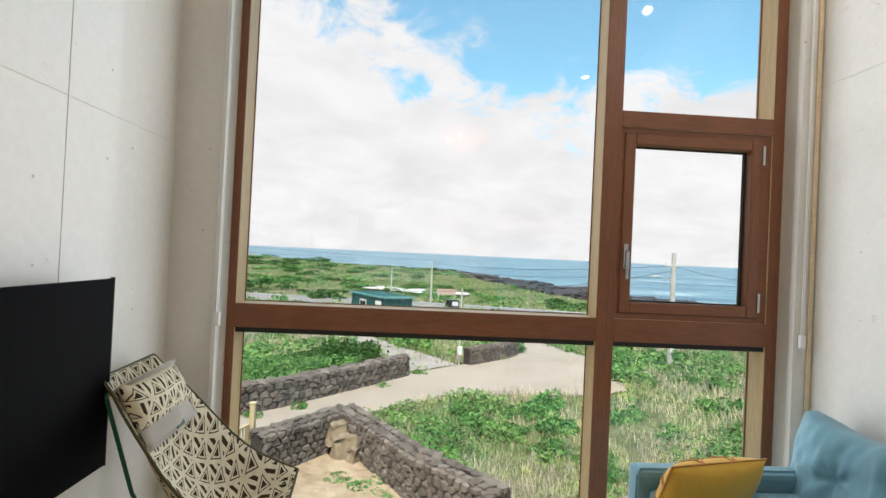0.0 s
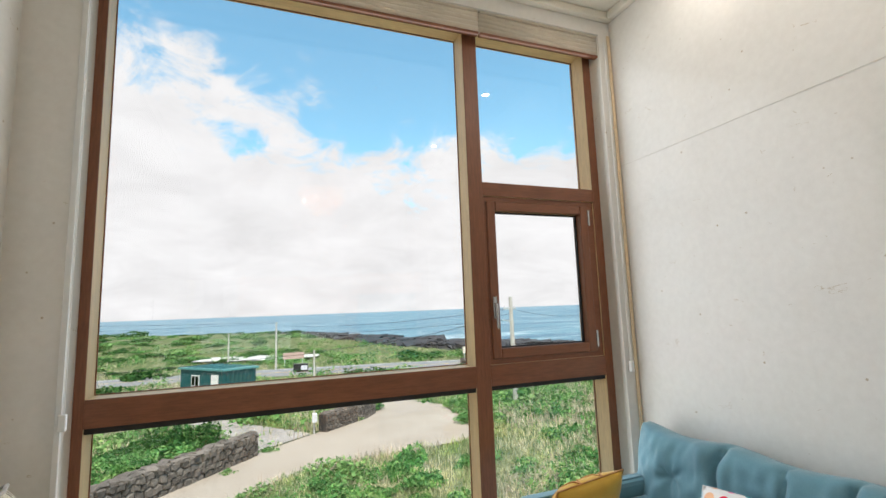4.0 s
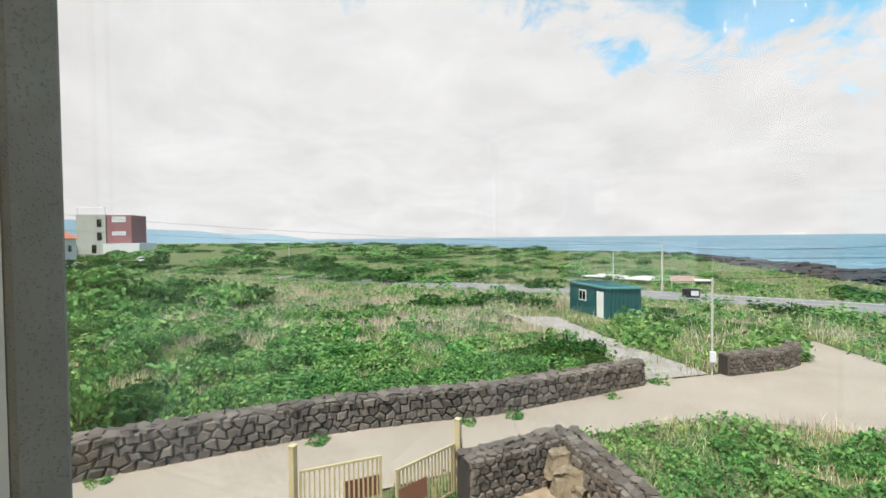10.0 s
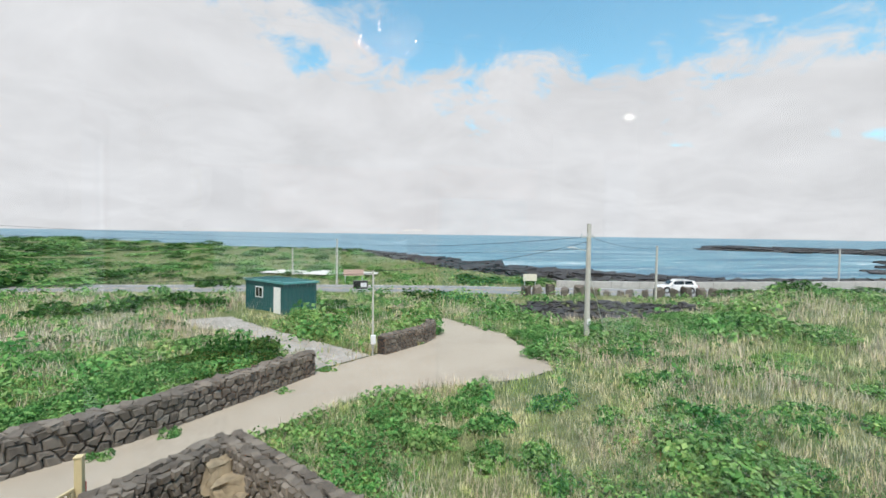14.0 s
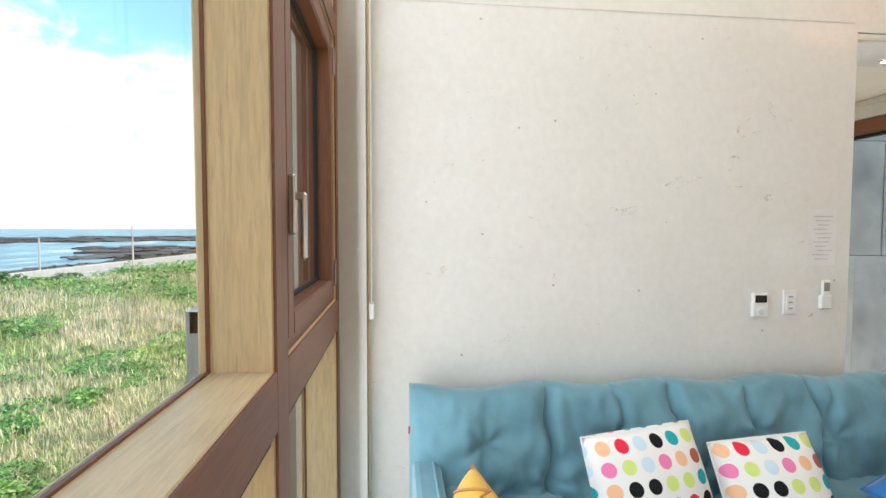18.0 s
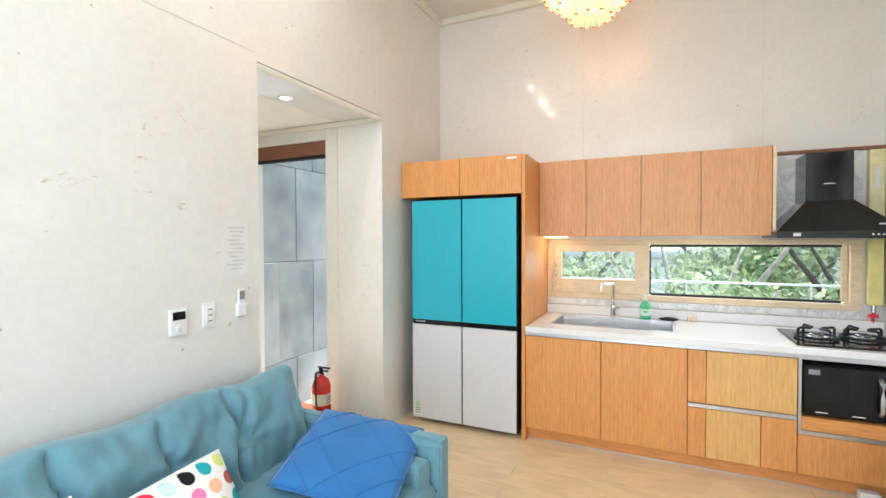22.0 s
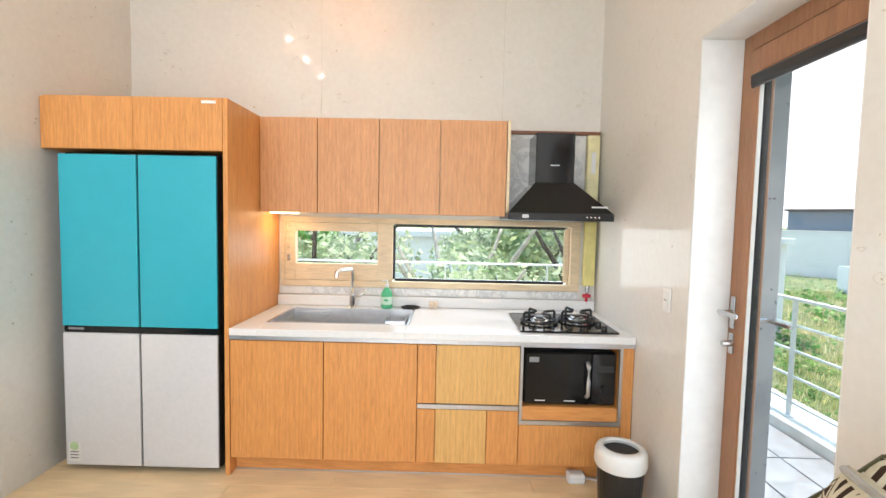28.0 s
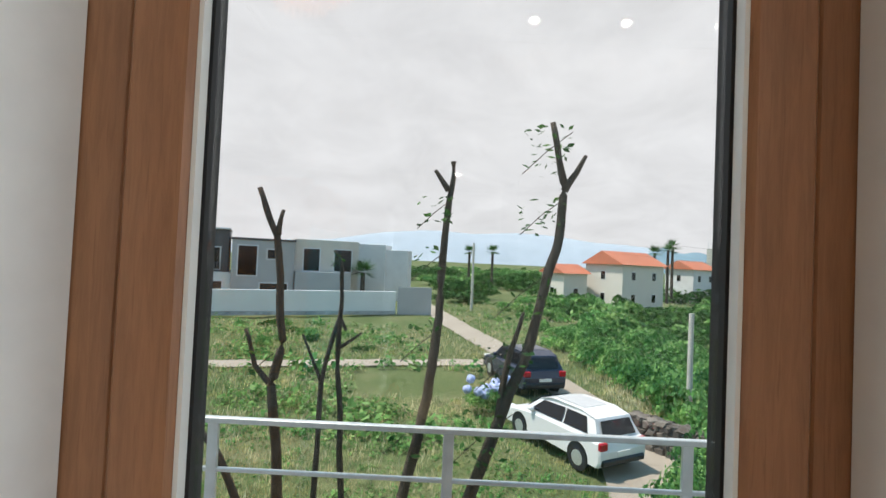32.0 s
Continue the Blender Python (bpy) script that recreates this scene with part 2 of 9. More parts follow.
BLACKGL = plain("black_gloss", (0.006, 0.006, 0.007), 0.12, vary=0.2, bump=0)
STEEL = plain("brushed_steel", (0.55, 0.55, 0.55), 0.25, 1.0, 0.06, 30, 0.03)
CHROME = plain("chrome", (0.75, 0.75, 0.76), 0.08, 1.0, 0.03, 20, 0)
RUBBER = plain("dark_rubber", (0.02, 0.02, 0.022), 0.7)

# ---- building tools ----


def place(ob, m):
    bpy.context.view_layer.update()
    ob.matrix_world = m
    return ob


def bm_box(x0, y0, z0, x1, y1, z1, bevel=0.0, bm=None, seg=1):
    bm = bm or bmesh.new()
    made = bmesh.ops.create_cube(bm, size=1.0)["verts"]
    lo = Vector((min(x0, x1), min(y0, y1), min(z0, z1)))
    hi = Vector((max(x0, x1), max(y0, y1), max(z0, z1)))
    for v in made:
        v.co = Vector([lo[i] + (v.co[i] + 0.5) * (hi[i] - lo[i]) for i in range(3)])
    if bevel:
        es = list({e for v in made for e in v.link_edges})
        bmesh.ops.bevel(bm, geom=es, offset=min(bevel, 0.45 * min(hi[i] - lo[i] for i in range(3))), segments=seg, affect="EDGES", profile=0.7)
    return bm


def bm_rod(a, b, r, r2=None, sides=10, bm=None, caps=True):
    bm = bm or bmesh.new()
    a, b = Vector(a), Vector(b)
    m = Matrix.Translation((a + b) / 2) @ (b - a).to_track_quat("Z", "Y").to_matrix().to_4x4()
    bmesh.ops.create_cone(bm, cap_ends=caps, segments=sides, radius1=r, radius2=r if r2 is None else r2, depth=(b - a).length, matrix=m)
    return bm


def bm_tube(points, r, sides=8, bm=None):
    """A tube along a line of points; r may be a list of radii."""
    bm = bm or bmesh.new()
    pts = [Vector(p) for p in points]
    rs = r if isinstance(r, (list, tuple)) else [r] * len(pts)
    rings = []
    for i, p in enumerate(pts):
        d = (pts[min(i + 1, len(pts) - 1)] - pts[max(i - 1, 0)]).normalized()
        q = d.to_track_quat("Z", "Y")
        rings.append([bm.verts.new(p + q @ Vector((rs[i] * math.cos(k * math.tau / sides), rs[i] * math.sin(k * math.tau / sides), 0))) for k in range(sides)])
    for a, b in zip(rings, rings[1:]):
        for k in range(sides):
            bm.faces.new((a[k], a[(k + 1) % sides], b[(k + 1) % sides], b[k]))
    bm.faces.new(rings[0][::-1])
    bm.faces.new(rings[-1])
    return bm


def bm_lathe(profile, sides=24, bm=None, at=(0, 0, 0)):
    """A turned shape from (radius, height) pairs."""
    bm = bm or bmesh.new()
    rings = []
    for r, z in profile:
        if r < 1e-5:
            rings.append([bm.verts.new((at[0], at[1], at[2] + z))] * sides)
        else:
            rings.append([bm.verts.new((at[0] + r * math.cos(k * math.tau / sides), at[1] + r * math.sin(k * math.tau / sides), at[2] + z)) for k in range(sides)])
    for a, b in zip(rings, rings[1:]):
        for k in range(sides):
            vs = []
            for v in (a[k], a[(k + 1) % sides], b[(k + 1) % sides], b[k]):
                if v not in vs:
                    vs.append(v)
            if len(vs) > 2:
                bm.faces.new(vs)
    return bm


def moved(bm, m):
    bmesh.ops.transform(bm, matrix=m, verts=bm.verts)
    return bm


def to_mesh(name, bm, material, smooth=False):
    bmesh.ops.recalc_face_normals(bm, faces=bm.faces)
    me = bpy.data.meshes.new(name)
    bm.to_mesh(me)
    bm.free()
    me.materials.append(material)
    if smooth:
        me.shade_smooth()
    return me


def part(name, bm, material, parent, label="", smooth=False):
    ob = new(name, to_mesh(name, bm, material, smooth))
    ob.parent = parent
    if label:
        ob["label"] = label
    return ob


def thing(name, label, category, at=(0, 0, 0), rz=0, group="", kind=""):
    ob = new(name)
    ob.matrix_world = pose(*at, 0, 0, rz)
    return tagged(ob, label, category, group, kind)


def solid(name, bm, material, label, category, kind="", group="", smooth=False, at=None):
    ob = new(name, to_mesh(name, bm, material, smooth))
    if at:
        ob.matrix_world = at
    return tagged(ob, label, category, group, kind)


def bm_text(text, size, depth=0.001):
    """Flat lettering as a bmesh in the xz plane, facing -y, its left foot at the origin."""
    cu = bpy.data.curves.new("text", "FONT")
    cu.body, cu.size, cu.extrude = text, size, depth
    ob = bpy.data.objects.new("text", cu)
    scene.collection.objects.link(ob)
    me = ob.evaluated_get(bpy.context.evaluated_depsgraph_get()).to_mesh()
    bm = bmesh.new()
    bm.from_mesh(me)
    bpy.data.objects.remove(ob)
    bpy.data.curves.remove(cu)
    return moved(bm, pose(0, 0, 0, 90))

# ---- plan of the room (metres; the sea lies towards +y) ----
W = 3.375                     # room width, x from the television wall to the sofa wall
YK, YW = -4.93, -0.24         # kitchen wall and window wall, inner faces
H = 3.66                      # ceiling
FX0, FX1, FZ0, FZ1 = 0.25, 3.275, 0.02, 3.50     # window opening
MX0, MX1 = 2.245, 2.345                          # mullion
TZ0, TZ1 = 1.095, 1.222                          # transom
CZ0, CZ1 = 2.285, 2.375                          # upper transom of the narrow bay
DY0, DY1, DZ = -3.605, -2.788, 2.306             # balcony door opening
OY0, OY1, OZ = -3.86, -2.617, 2.478              # hall opening
KX0, KX1, KZ0, KZ1 = 0.11, 2.296, 1.0, 1.508     # kitchen window opening
T = 0.28


def wall_with_holes(name, axis, at0, at1, u0, u1, z0, z1, holes, material=None, label="cream painted concrete wall with brown scuffs"):
    """A thick wall between two planes, built of boxes round its holes (u0, u1, z0, z1). axis: the plane's normal."""
    us = sorted({u0, u1, *[h[0] for h in holes], *[h[1] for h in holes]})
    zs = sorted({z0, z1, *[h[2] for h in holes], *[h[3] for h in holes]})
    bm = bmesh.new()
    for a, b in zip(us, us[1:]):
        for c, d in zip(zs, zs[1:]):
            if any(h[0] <= (a + b) / 2 <= h[1] and h[2] <= (c + d) / 2 <= h[3] for h in holes):
                continue
            if axis == "y":
                bm_box(a, at0, c, b, at1, d, bm=bm)
            else:
                bm_box(at0, a, c, at1, b, d, bm=bm)
    bmesh.ops.remove_doubles(bm, verts=bm.verts, dist=1e-4)
    seen = {}
    for f in bm.faces:
        seen.setdefault(tuple(round(c, 3) for c in f.calc_center_median()), []).append(f)
    bmesh.ops.delete(bm, geom=[f for fs in seen.values() if len(fs) > 1 for f in fs], context="FACES")
    return solid(name, bm, material or WALL, label, "wall", "structure")


wall_north = wall_with_holes("wall_north", "y", YW, 0.06, -T, W + 0.43, -0.3, H, [(FX0, FX1, FZ0, FZ1)])
wall_west = wall_with_holes("wall_west", "x", -T, 0, YK, YW, -0.3, H, [(DY0, DY1, 0, DZ)])
wall_east = wall_with_holes("wall_east", "x", W, W + 0.43, YK, YW, -0.3, H, [(OY0, OY1, 0, OZ)])
wall_south = wall_with_holes("wall_south", "y", YK - T, YK, -T, W + 0.43, -0.3, H, [(KX0, KX1, KZ0, KZ1)])
solid("ceiling", bm_box(-T, YK - T, H, W + 0.43, 0.06, H + 0.2), CEIL, "cream painted flat ceiling with thin cornice", "ceiling", "structure")
solid("screed", bm_box(-0.02, YK, -0.3, W + 0.45, YW, -0.012), RUBBER, "dark screed under the floor boards", "floor", "structure")

# cornice round the ceiling and round the head of the hall opening
for name, b in (("trim", (0, YW - 0.05, H - 0.06, W, YW, H)), ("trim", (0, YK, H - 0.06, W, YK + 0.05, H)),
                ("trim", (0, YK + 0.05, H - 0.06, 0.05, YW - 0.05, H)), ("trim", (W - 0.05, YK + 0.05, H - 0.06, W, YW - 0.05, H)),
                ("trim", (W + 0.002, OY0 + 0.002, OZ - 0.035, W + 0.03, OY1 - 0.002, OZ - 0.002)), ("trim", (W + 0.031, OY0 + 0.002, OZ - 0.042, 4.85, OY0 + 0.027, OZ - 0.002))):
    solid(name, bm_box(*b, 0.015, seg=2), CEIL, "cream moulded cornice strip under the ceiling", "trim", "structure")

# fine formwork seams in the painted concrete
SEAM = plain("seam", (0.60, 0.575, 0.52), 0.8)
for b in ((0, -0.95, 0.0, 0.0015, -0.947, H - 0.06), (0, -2.2, 2.03, 0.0015, YW, 2.033), (0, -2.78, 2.42, 0.0015, -2.777, H - 0.06),
          (W - 0.0015, -2.6, 2.52, W, YW, 2.523), (0.7, YK, 2.2, 0.703, YK + 0.0015, H - 0.06), (2.0, YK, 2.2, 2.003, YK + 0.0015, H - 0.06)):
    solid("trim", bm_box(*b), SEAM, "fine dark seam in the concrete wall", "trim", "structure")


# ---- the big window ----
def big_window():
    win = thing("window_1", "large brown wooden window with fixed panes and one casement", "window", kind="structure")
    y0, y1 = -0.125, 0.03
    # side faces are coloured as daylit, the room-facing fronts as backlit
    def post(a, b, z0, z1, n="post"):
        body = part(n, bm_box(a, y0 + 0.007, z0, b, y1, z1, 0.003), DAYLITW, win, "wooden post in its daylit tone")
        part("front_strip", bm_box(a, y0, z0, b, y0 + 0.0065, z1, 0.002), FRAMEW, body, "front of the same wood in its backlit tone")

    def bar(a, b, z0, z1, n):
        body = part(n, bm_box(a, y0 + 0.007, z0, b, y1, z1, 0.003), DAYLITH, win, "wooden bar in its daylit tone")
        part("front_strip", bm_box(a, y0, z0, b, y0 + 0.0065, z1, 0.002), FRAMEH, body, "front of the same wood in its backlit tone")

    post(FX0, 0.293, FZ0, FZ1)
    post(3.212, FX1, FZ0, FZ1)
    post(MX0, MX1, 0.075, 3.40)
    bar(0.293, MX0, TZ0, TZ1, "transom")
    bar(MX1, 3.212, TZ0, TZ1, "transom")
    bar(MX1, 3.212, CZ0, CZ1, "transom")
    bar(0.293, 3.212, 3.40, FZ1, "head")
    bar(0.293, 3.212, FZ0, 0.075, "sill")
    # a dark strip along the rebate under the transom
    part("rebate", bm_box(0.293, -0.11, TZ0 - 0.028, MX0, 0.0, TZ0 - 0.002), RUBBER, win, "dark strip in the rebate under the transom")
    part("rebate", bm_box(MX1, -0.11, TZ0 - 0.028, 3.212, 0.0, TZ0 - 0.002), RUBBER, win, "dark strip in the rebate under the transom")
    for a, b, c, d in ((0.293, MX0, TZ1, 3.40), (0.293, MX0, 0.075, TZ0), (MX1, 3.212, 0.075, TZ0), (MX1, 3.212, CZ1, 3.40)):
        p = part("pane", bm_box(a, 0.014, c, b, 0.024, d), GLASS, win)
        p.visible_shadow = False
        for n, q in (("bead", (a, 0.006, c, a + 0.005, 0.013, d)), ("bead", (b - 0.005, 0.006, c, b, 0.013, d)), ("bead", (a + 0.005, 0.006, c, b - 0.005, 0.013, c + 0.005)), ("bead", (a + 0.005, 0.006, d - 0.005, b - 0.005, 0.013, d))):
            part(n, bm_box(*q), FRAMEW, win, "thin red-brown glazing bead")
    # casement
    z0, z1 = TZ1, CZ0
    cs = part("casement_frame", bm_box(MX1, -0.11, z0, 3.212, 0.02, z0 + 0.03), FRAMEH, win)
    for q in ((MX1, -0.11, z1 - 0.03, 3.212, 0.02, z1), (MX1, -0.11, z0 + 0.03, MX1 + 0.022, 0.02, z1 - 0.03), (3.16, -0.11, z0 + 0.03, 3.212, 0.02, z1 - 0.03)):
        part("casement_frame", bm_box(*q), FRAMEH, win)
    sx0, sx1, sz0, sz1, g = MX1 + 0.024, 3.158, z0 + 0.032, z1 - 0.032, 0.062
    sash = part("sash", bm_box(sx0, -0.12, sz0, sx0 + g, -0.03, sz1, 0.006), FRAMEW, win, "brown wooden casement sash")
    part("stile", bm_box(sx1 - g, -0.12, sz0, sx1, -0.03, sz1, 0.006), FRAMEW, sash)
    part("rail", bm_box(sx0 + g, -0.12, sz0, sx1 - g, -0.03, sz0 + g, 0.006), FRAMEH, sash)
    part("rail", bm_box(sx0 + g, -0.12, sz1 - g, sx1 - g, -0.03, sz1, 0.006), FRAMEH, sash)
    for q in ((sx0 + g, -0.07, sz0 + g, sx0 + g + 0.008, -0.055, sz1 - g), (sx1 - g - 0.012, -0.07, sz0 + g, sx1 - g, -0.055, sz1 - g),
              (sx0 + g, -0.07, sz0 + g, sx1 - g, -0.055, sz0 + g + 0.008), (sx0 + g, -0.07, sz1 - g - 0.008, sx1 - g, -0.055, sz1 - g)):
        part("gasket", bm_box(*q), RUBBER, sash, "black rubber gasket")
    p = part("pane", bm_box(sx0 + g, -0.066, sz0 + g, sx1 - g, -0.058, sz1 - g), GLASS, sash)
    p.visible_shadow = False
    h = part("handle", bm_box(sx0 + 0.012, -0.135, 1.50, sx0 + 0.036, -0.118, 1.64, 0.004), STEEL, win, "brushed steel lever handle")
    part("lever", bm_box(sx0 + 0.016, -0.16, 1.44, sx0 + 0.034, -0.145, 1.60, 0.006), STEEL, h)
    part("pin", bm_rod((sx0 + 0.025, -0.15, 1.59), (sx0 + 0.025, -0.12, 1.59), 0.009), STEEL, h)
    for hz in (sz0 + 0.03, sz1 - 0.14):
        part("hinge", bm_box(sx1 - 0.004, -0.128, hz, sx1 + 0.012, -0.118, hz + 0.11, 0.003), STEEL, win)
    return win


big_window()
STONE = Mat("porous_stone")
_v = STONE.coords()
_vo = STONE.n("ShaderNodeTexVoronoi", Scale=170.0)
STONE.link(_v, _vo.inputs["Vector"])
_pit = STONE.ramp(_vo.outputs[0], [(0.12, (0, 0, 0)), (0.34, (1, 1, 1))])
_big = STONE.ramp(STONE.noise(_v, 28, 6, 0.7), [(0.42, (0, 0, 0)), (0.5, (1, 1, 1))])
_c = STONE.mix(_pit, (0.05, 0.058, 0.064), STONE.ramp(STONE.noise(_v, 9, 8, 0.75), [(0.3, (0.11, 0.125, 0.13)), (0.7, (0.21, 0.23, 0.235))]))
_c = STONE.mix(STONE.mix(0.3, (0, 0, 0), _big), _c, (0.125, 0.14, 0.145))
STONE.bump(_pit, 0.5, 0.003)
STONE = STONE.done(_c, 0.85)
for b in ((-0.45, 0.062, -0.2, 0.256, 0.13, FZ1 + 0.02), (3.335, 0.062, -0.2, 3.82, 0.19, FZ1 + 0.02), (-0.45, 0.062, -3.6, 3.82, 0.205, -0.2), (-0.45, 0.062, FZ1 + 0.02, 3.82, 0.205, H + 0.2)):
    solid("wall_cladding", bm_box(*b, 0.006), STONE, "grey porous basalt cladding round the window", "wall", "structure")
solid("window_sill_stone", bm_box(0.258, 0.062, -0.198, 3.333, 0.19, -0.02, 0.004), STONE, "grey basalt outer sill of the window", "trim", "structure")
solid("window_guide", bm_box(0.228, YW - 0.012, FZ0, 0.252, YW - 0.001, 3.5, 0.003), WHITE, "white blind guide strip beside the window", "trim", "structure")
solid("window_guide", bm_box(3.345, YW - 0.012, FZ0, 3.37, YW - 0.001, 3.5, 0.003), PALEW, "pale wooden strip in the window corner", "trim", "structure")


def blind(x0, x1):
    b = thing("roman_blind", "cream fabric roman blind rolled up at the window head", "blind", ((x0 + x1) / 2, -0.19, 3.36))
    hw = (x1 - x0) / 2
    part("head_box", bm_box(-hw, -0.035, 0.13, hw, 0.045, 0.19, 0.006), FABRIC_CREAM, b)
    for k in range(4):
        bm = bm_tube([(-hw, 0, 0.115 - 0.032 * k), (0, 0.003, 0.113 - 0.032 * k), (hw, 0, 0.115 - 0.032 * k)], 0.024, 8)
        part("fold", moved(bm, Matrix.Diagonal((1, 1.2, 1, 1))), FABRIC_CREAM, b, smooth=True)
    part("bottom_bar", bm_box(-hw, -0.03, -0.025, hw, 0.012, -0.006, 0.004), FRAMEH, b, "brown wooden bottom bar")


def fabric(name, color, scale=220, fuzz=0.15, rough=0.9):
    m = Mat(name)
    v = m.coords()
    f = m.noise(v, 3.5, 5, 0.6)
    g = m.noise(v, scale, 2)
    c = m.ramp(f, [(0.3, tuple(x * (1 - fuzz) for x in color)), (0.7, tuple(min(1, x * (1 + fuzz)) for x in color))])
    c = m.mix(0.18, c, m.ramp(g, [(0.3, tuple(x * 0.55 for x in color)), (0.7, tuple(min(1, x * 1.35) for x in color))]))
    m.bump(g, 0.25, 0.002)
    m.b.inputs["Sheen Weight"].default_value = 0.35
    m.b.inputs["Sheen Roughness"].default_value = 0.4
    return m.done(c, rough, spec=0.2)


FABRIC_CREAM = fabric("cream_fabric", (0.62, 0.56, 0.46))
blind(0.26, 2.325)
blind(2.335, 3.31)
for cx, n in ((0.252, "blind_cord"), (3.30, "blind_cord")):
    cord = thing(n, "white blind cord with a clear plastic end beside the window", "cord", (cx, YW - 0.02, 1.13))
    part("cord", bm_tube([(0, 0, 0.05), (0.003, 0, 1.0), (0, 0, 2.3)], 0.0022, 6), WHITE, cord)
    part("cord", bm_tube([(0.012, 0, 0.05), (0.012, 0.003, 1.2), (0.006, 0, 2.3)], 0.0022, 6), WHITE, cord)
    part("weight", bm_box(-0.008, -0.012, -0.01, 0.022, 0.012, 0.06, 0.004), WHITE, cord, "clear plastic cord weight")


# ---- balcony door ----
DOORW = wood("door_wood", (0.40, 0.195, 0.098), (0.28, 0.125, 0.06), (9, 9, 0.8))


def balcony_door():
    d = thing("door_1", "closed brown wooden balcony door with one tall pane", "door", (-0.052, 0, 0), kind="structure")
    x0, x1 = -0.20, -0.13
    for q in ((x0, DY0, 0, x1, DY0 + 0.055, DZ), (x0, DY1 - 0.046, 0, x1, DY1, DZ), (x0, DY0 + 0.055, DZ - 0.075, x1, DY1 - 0.055, DZ), (x0, DY0 + 0.055, 0, x1, DY1 - 0.055, 0.03)):
        part("frame", bm_box(*q, 0.004), DOORW, d)
    a, b, c, e = DY0 + 0.057, DY1 - 0.049, 0.033, DZ - 0.078
    g0, g1 = -3.479, -2.907
    leaf = part("leaf", bm_box(-0.19, a, c, -0.12, g0, e, 0.006), DOORW, d)
    for q in ((-0.19, g1, c, -0.12, b, e), (-0.19, g0, c, -0.12, g1, c + 0.12), (-0.19, g0, e - 0.10, -0.12, g1, e)):
        part("leaf_rail", bm_box(*q, 0.006), DOORW, leaf)
    for q in ((-0.168, g0, c + 0.12, -0.142, g0 + 0.009, e - 0.1), (-0.168, g1 - 0.009, c + 0.12, -0.142, g1, e - 0.1), (-0.168, g0, e - 0.112, -0.142, g1, e - 0.1), (-0.168, g0, c + 0.12, -0.142, g1, c + 0.13)):
        part("gasket", bm_box(*q), RUBBER, leaf, "black rubber gasket")
    for q in ((-0.140, g0 + 0.001, c + 0.12, -0.125, g0 + 0.006, e - 0.1), (-0.140, g1 - 0.006, c + 0.12, -0.125, g1 - 0.001, e - 0.1)):
        part("bead", bm_box(*q), WHITE, leaf, "pale glazing bead")
    p = part("pane", bm_box(-0.158, g0 + 0.01, c + 0.125, -0.15, g1 - 0.01, e - 0.105), GLASS, leaf)
    p.visible_shadow = False
    blind_box = part("blind_box", bm_box(-0.118, g0 - 0.01, e - 0.156, -0.09, g1 + 0.01, e - 0.112, 0.006), BLACK, d, "black roller blind box above the pane")
    part("roller", bm_rod((-0.103, g0 - 0.008, e - 0.157), (-0.103, g1 + 0.008, e - 0.157), 0.008), BLACK, blind_box)
    h = part("handle", bm_box(-0.12, -3.568, 1.06, -0.112, -3.535, 1.20, 0.003), STEEL, d, "satin steel door handle")
    part("neck", bm_rod((-0.115, -3.548, 1.13), (-0.055, -3.548, 1.13), 0.011), STEEL, h)
    part("lever", bm_box(-0.066, -3.56, 1.122, -0.05, -3.43, 1.142, 0.006), STEEL, h)
    lock = part("lock", bm_box(-0.12, -3.568, 0.95, -0.112, -3.535, 1.04, 0.003), STEEL, d, "steel lock plate with a thumb turn")
    part("thumb_turn", bm_rod((-0.115, -3.548, 0.995), (-0.075, -3.548, 0.995), 0.016, 0.012, 12), STEEL, lock)
    part("outer_lever", bm_box(-0.27, -3.56, 1.09, -0.255, -3.40, 1.108, 0.005), STEEL, d)
    part("outer_neck", bm_rod((-0.19, -3.548, 1.1), (-0.262, -3.548, 1.1), 0.011), STEEL, d)


balcony_door()
for b in ((-T + 0.002, DY0 + 0.0, DZ - 0.006, -0.001, DY1, DZ - 0.001), (-0.180, DY0 + 0.001, 0, -0.001, DY0 + 0.006, DZ - 0.007), (-0.180, DY1 - 0.006, 0, -0.001, DY1 - 0.001, DZ - 0.007)):
    solid("door_lining", bm_box(*b), WHITE, "white painted lining of the door opening", "trim", "structure")
# one stone in two colours: lit tone here, backlit tone at the window
for b in ((-0.40, DY0 - 0.22, 0.0, -T - 0.002, DY0 - 0.002, H), (-0.40, DY1 + 0.002, 0.0, -T - 0.002, DY1 + 0.3, H)):
    solid("wall_cladding", bm_box(*b, 0.006), RAW, "pitted stone cladding beside the balcony door in its lit tone", "wall", "structure")


# ---- balcony ----
TILE = plain("balcony_tile", (0.17, 0.185, 0.205), 0.45, vary=0.2, scale=8)
solid("balcony_slab", bm_box(-1.68, -6.2, -0.35, -T, -0.9, -0.06), RAW, "grey concrete balcony slab", "balcony", "structure")
bal_floor = tagged(new("balcony_floor", to_mesh("balcony_floor", bm_box(-1.5, -6.1, -0.06, -T, -0.95, -0.052), RUBBER)), "grey tiled balcony floor", "floor", kind="structure")
_tile = to_mesh("tile", bm_box(-0.145, -0.295, 0, 0.145, 0.295, 0.008, 0.003), TILE)
for i in range(4):
    for j in range(8):
        t = new("tile", _tile)
        t.parent, t.location = bal_floor, (-0.44 - 0.3 * i, -1.3 - 0.6 * j, -0.05)
solid("balcony_upstand", bm_box(-1.68, -6.2, -0.06, -1.5, -0.9, 0.045, 0.01), plain("upstand_paint", (0.60, 0.60, 0.58), 0.7, vary=0.15, scale=5), "pale painted concrete upstand under the railing", "balcony", "structure")
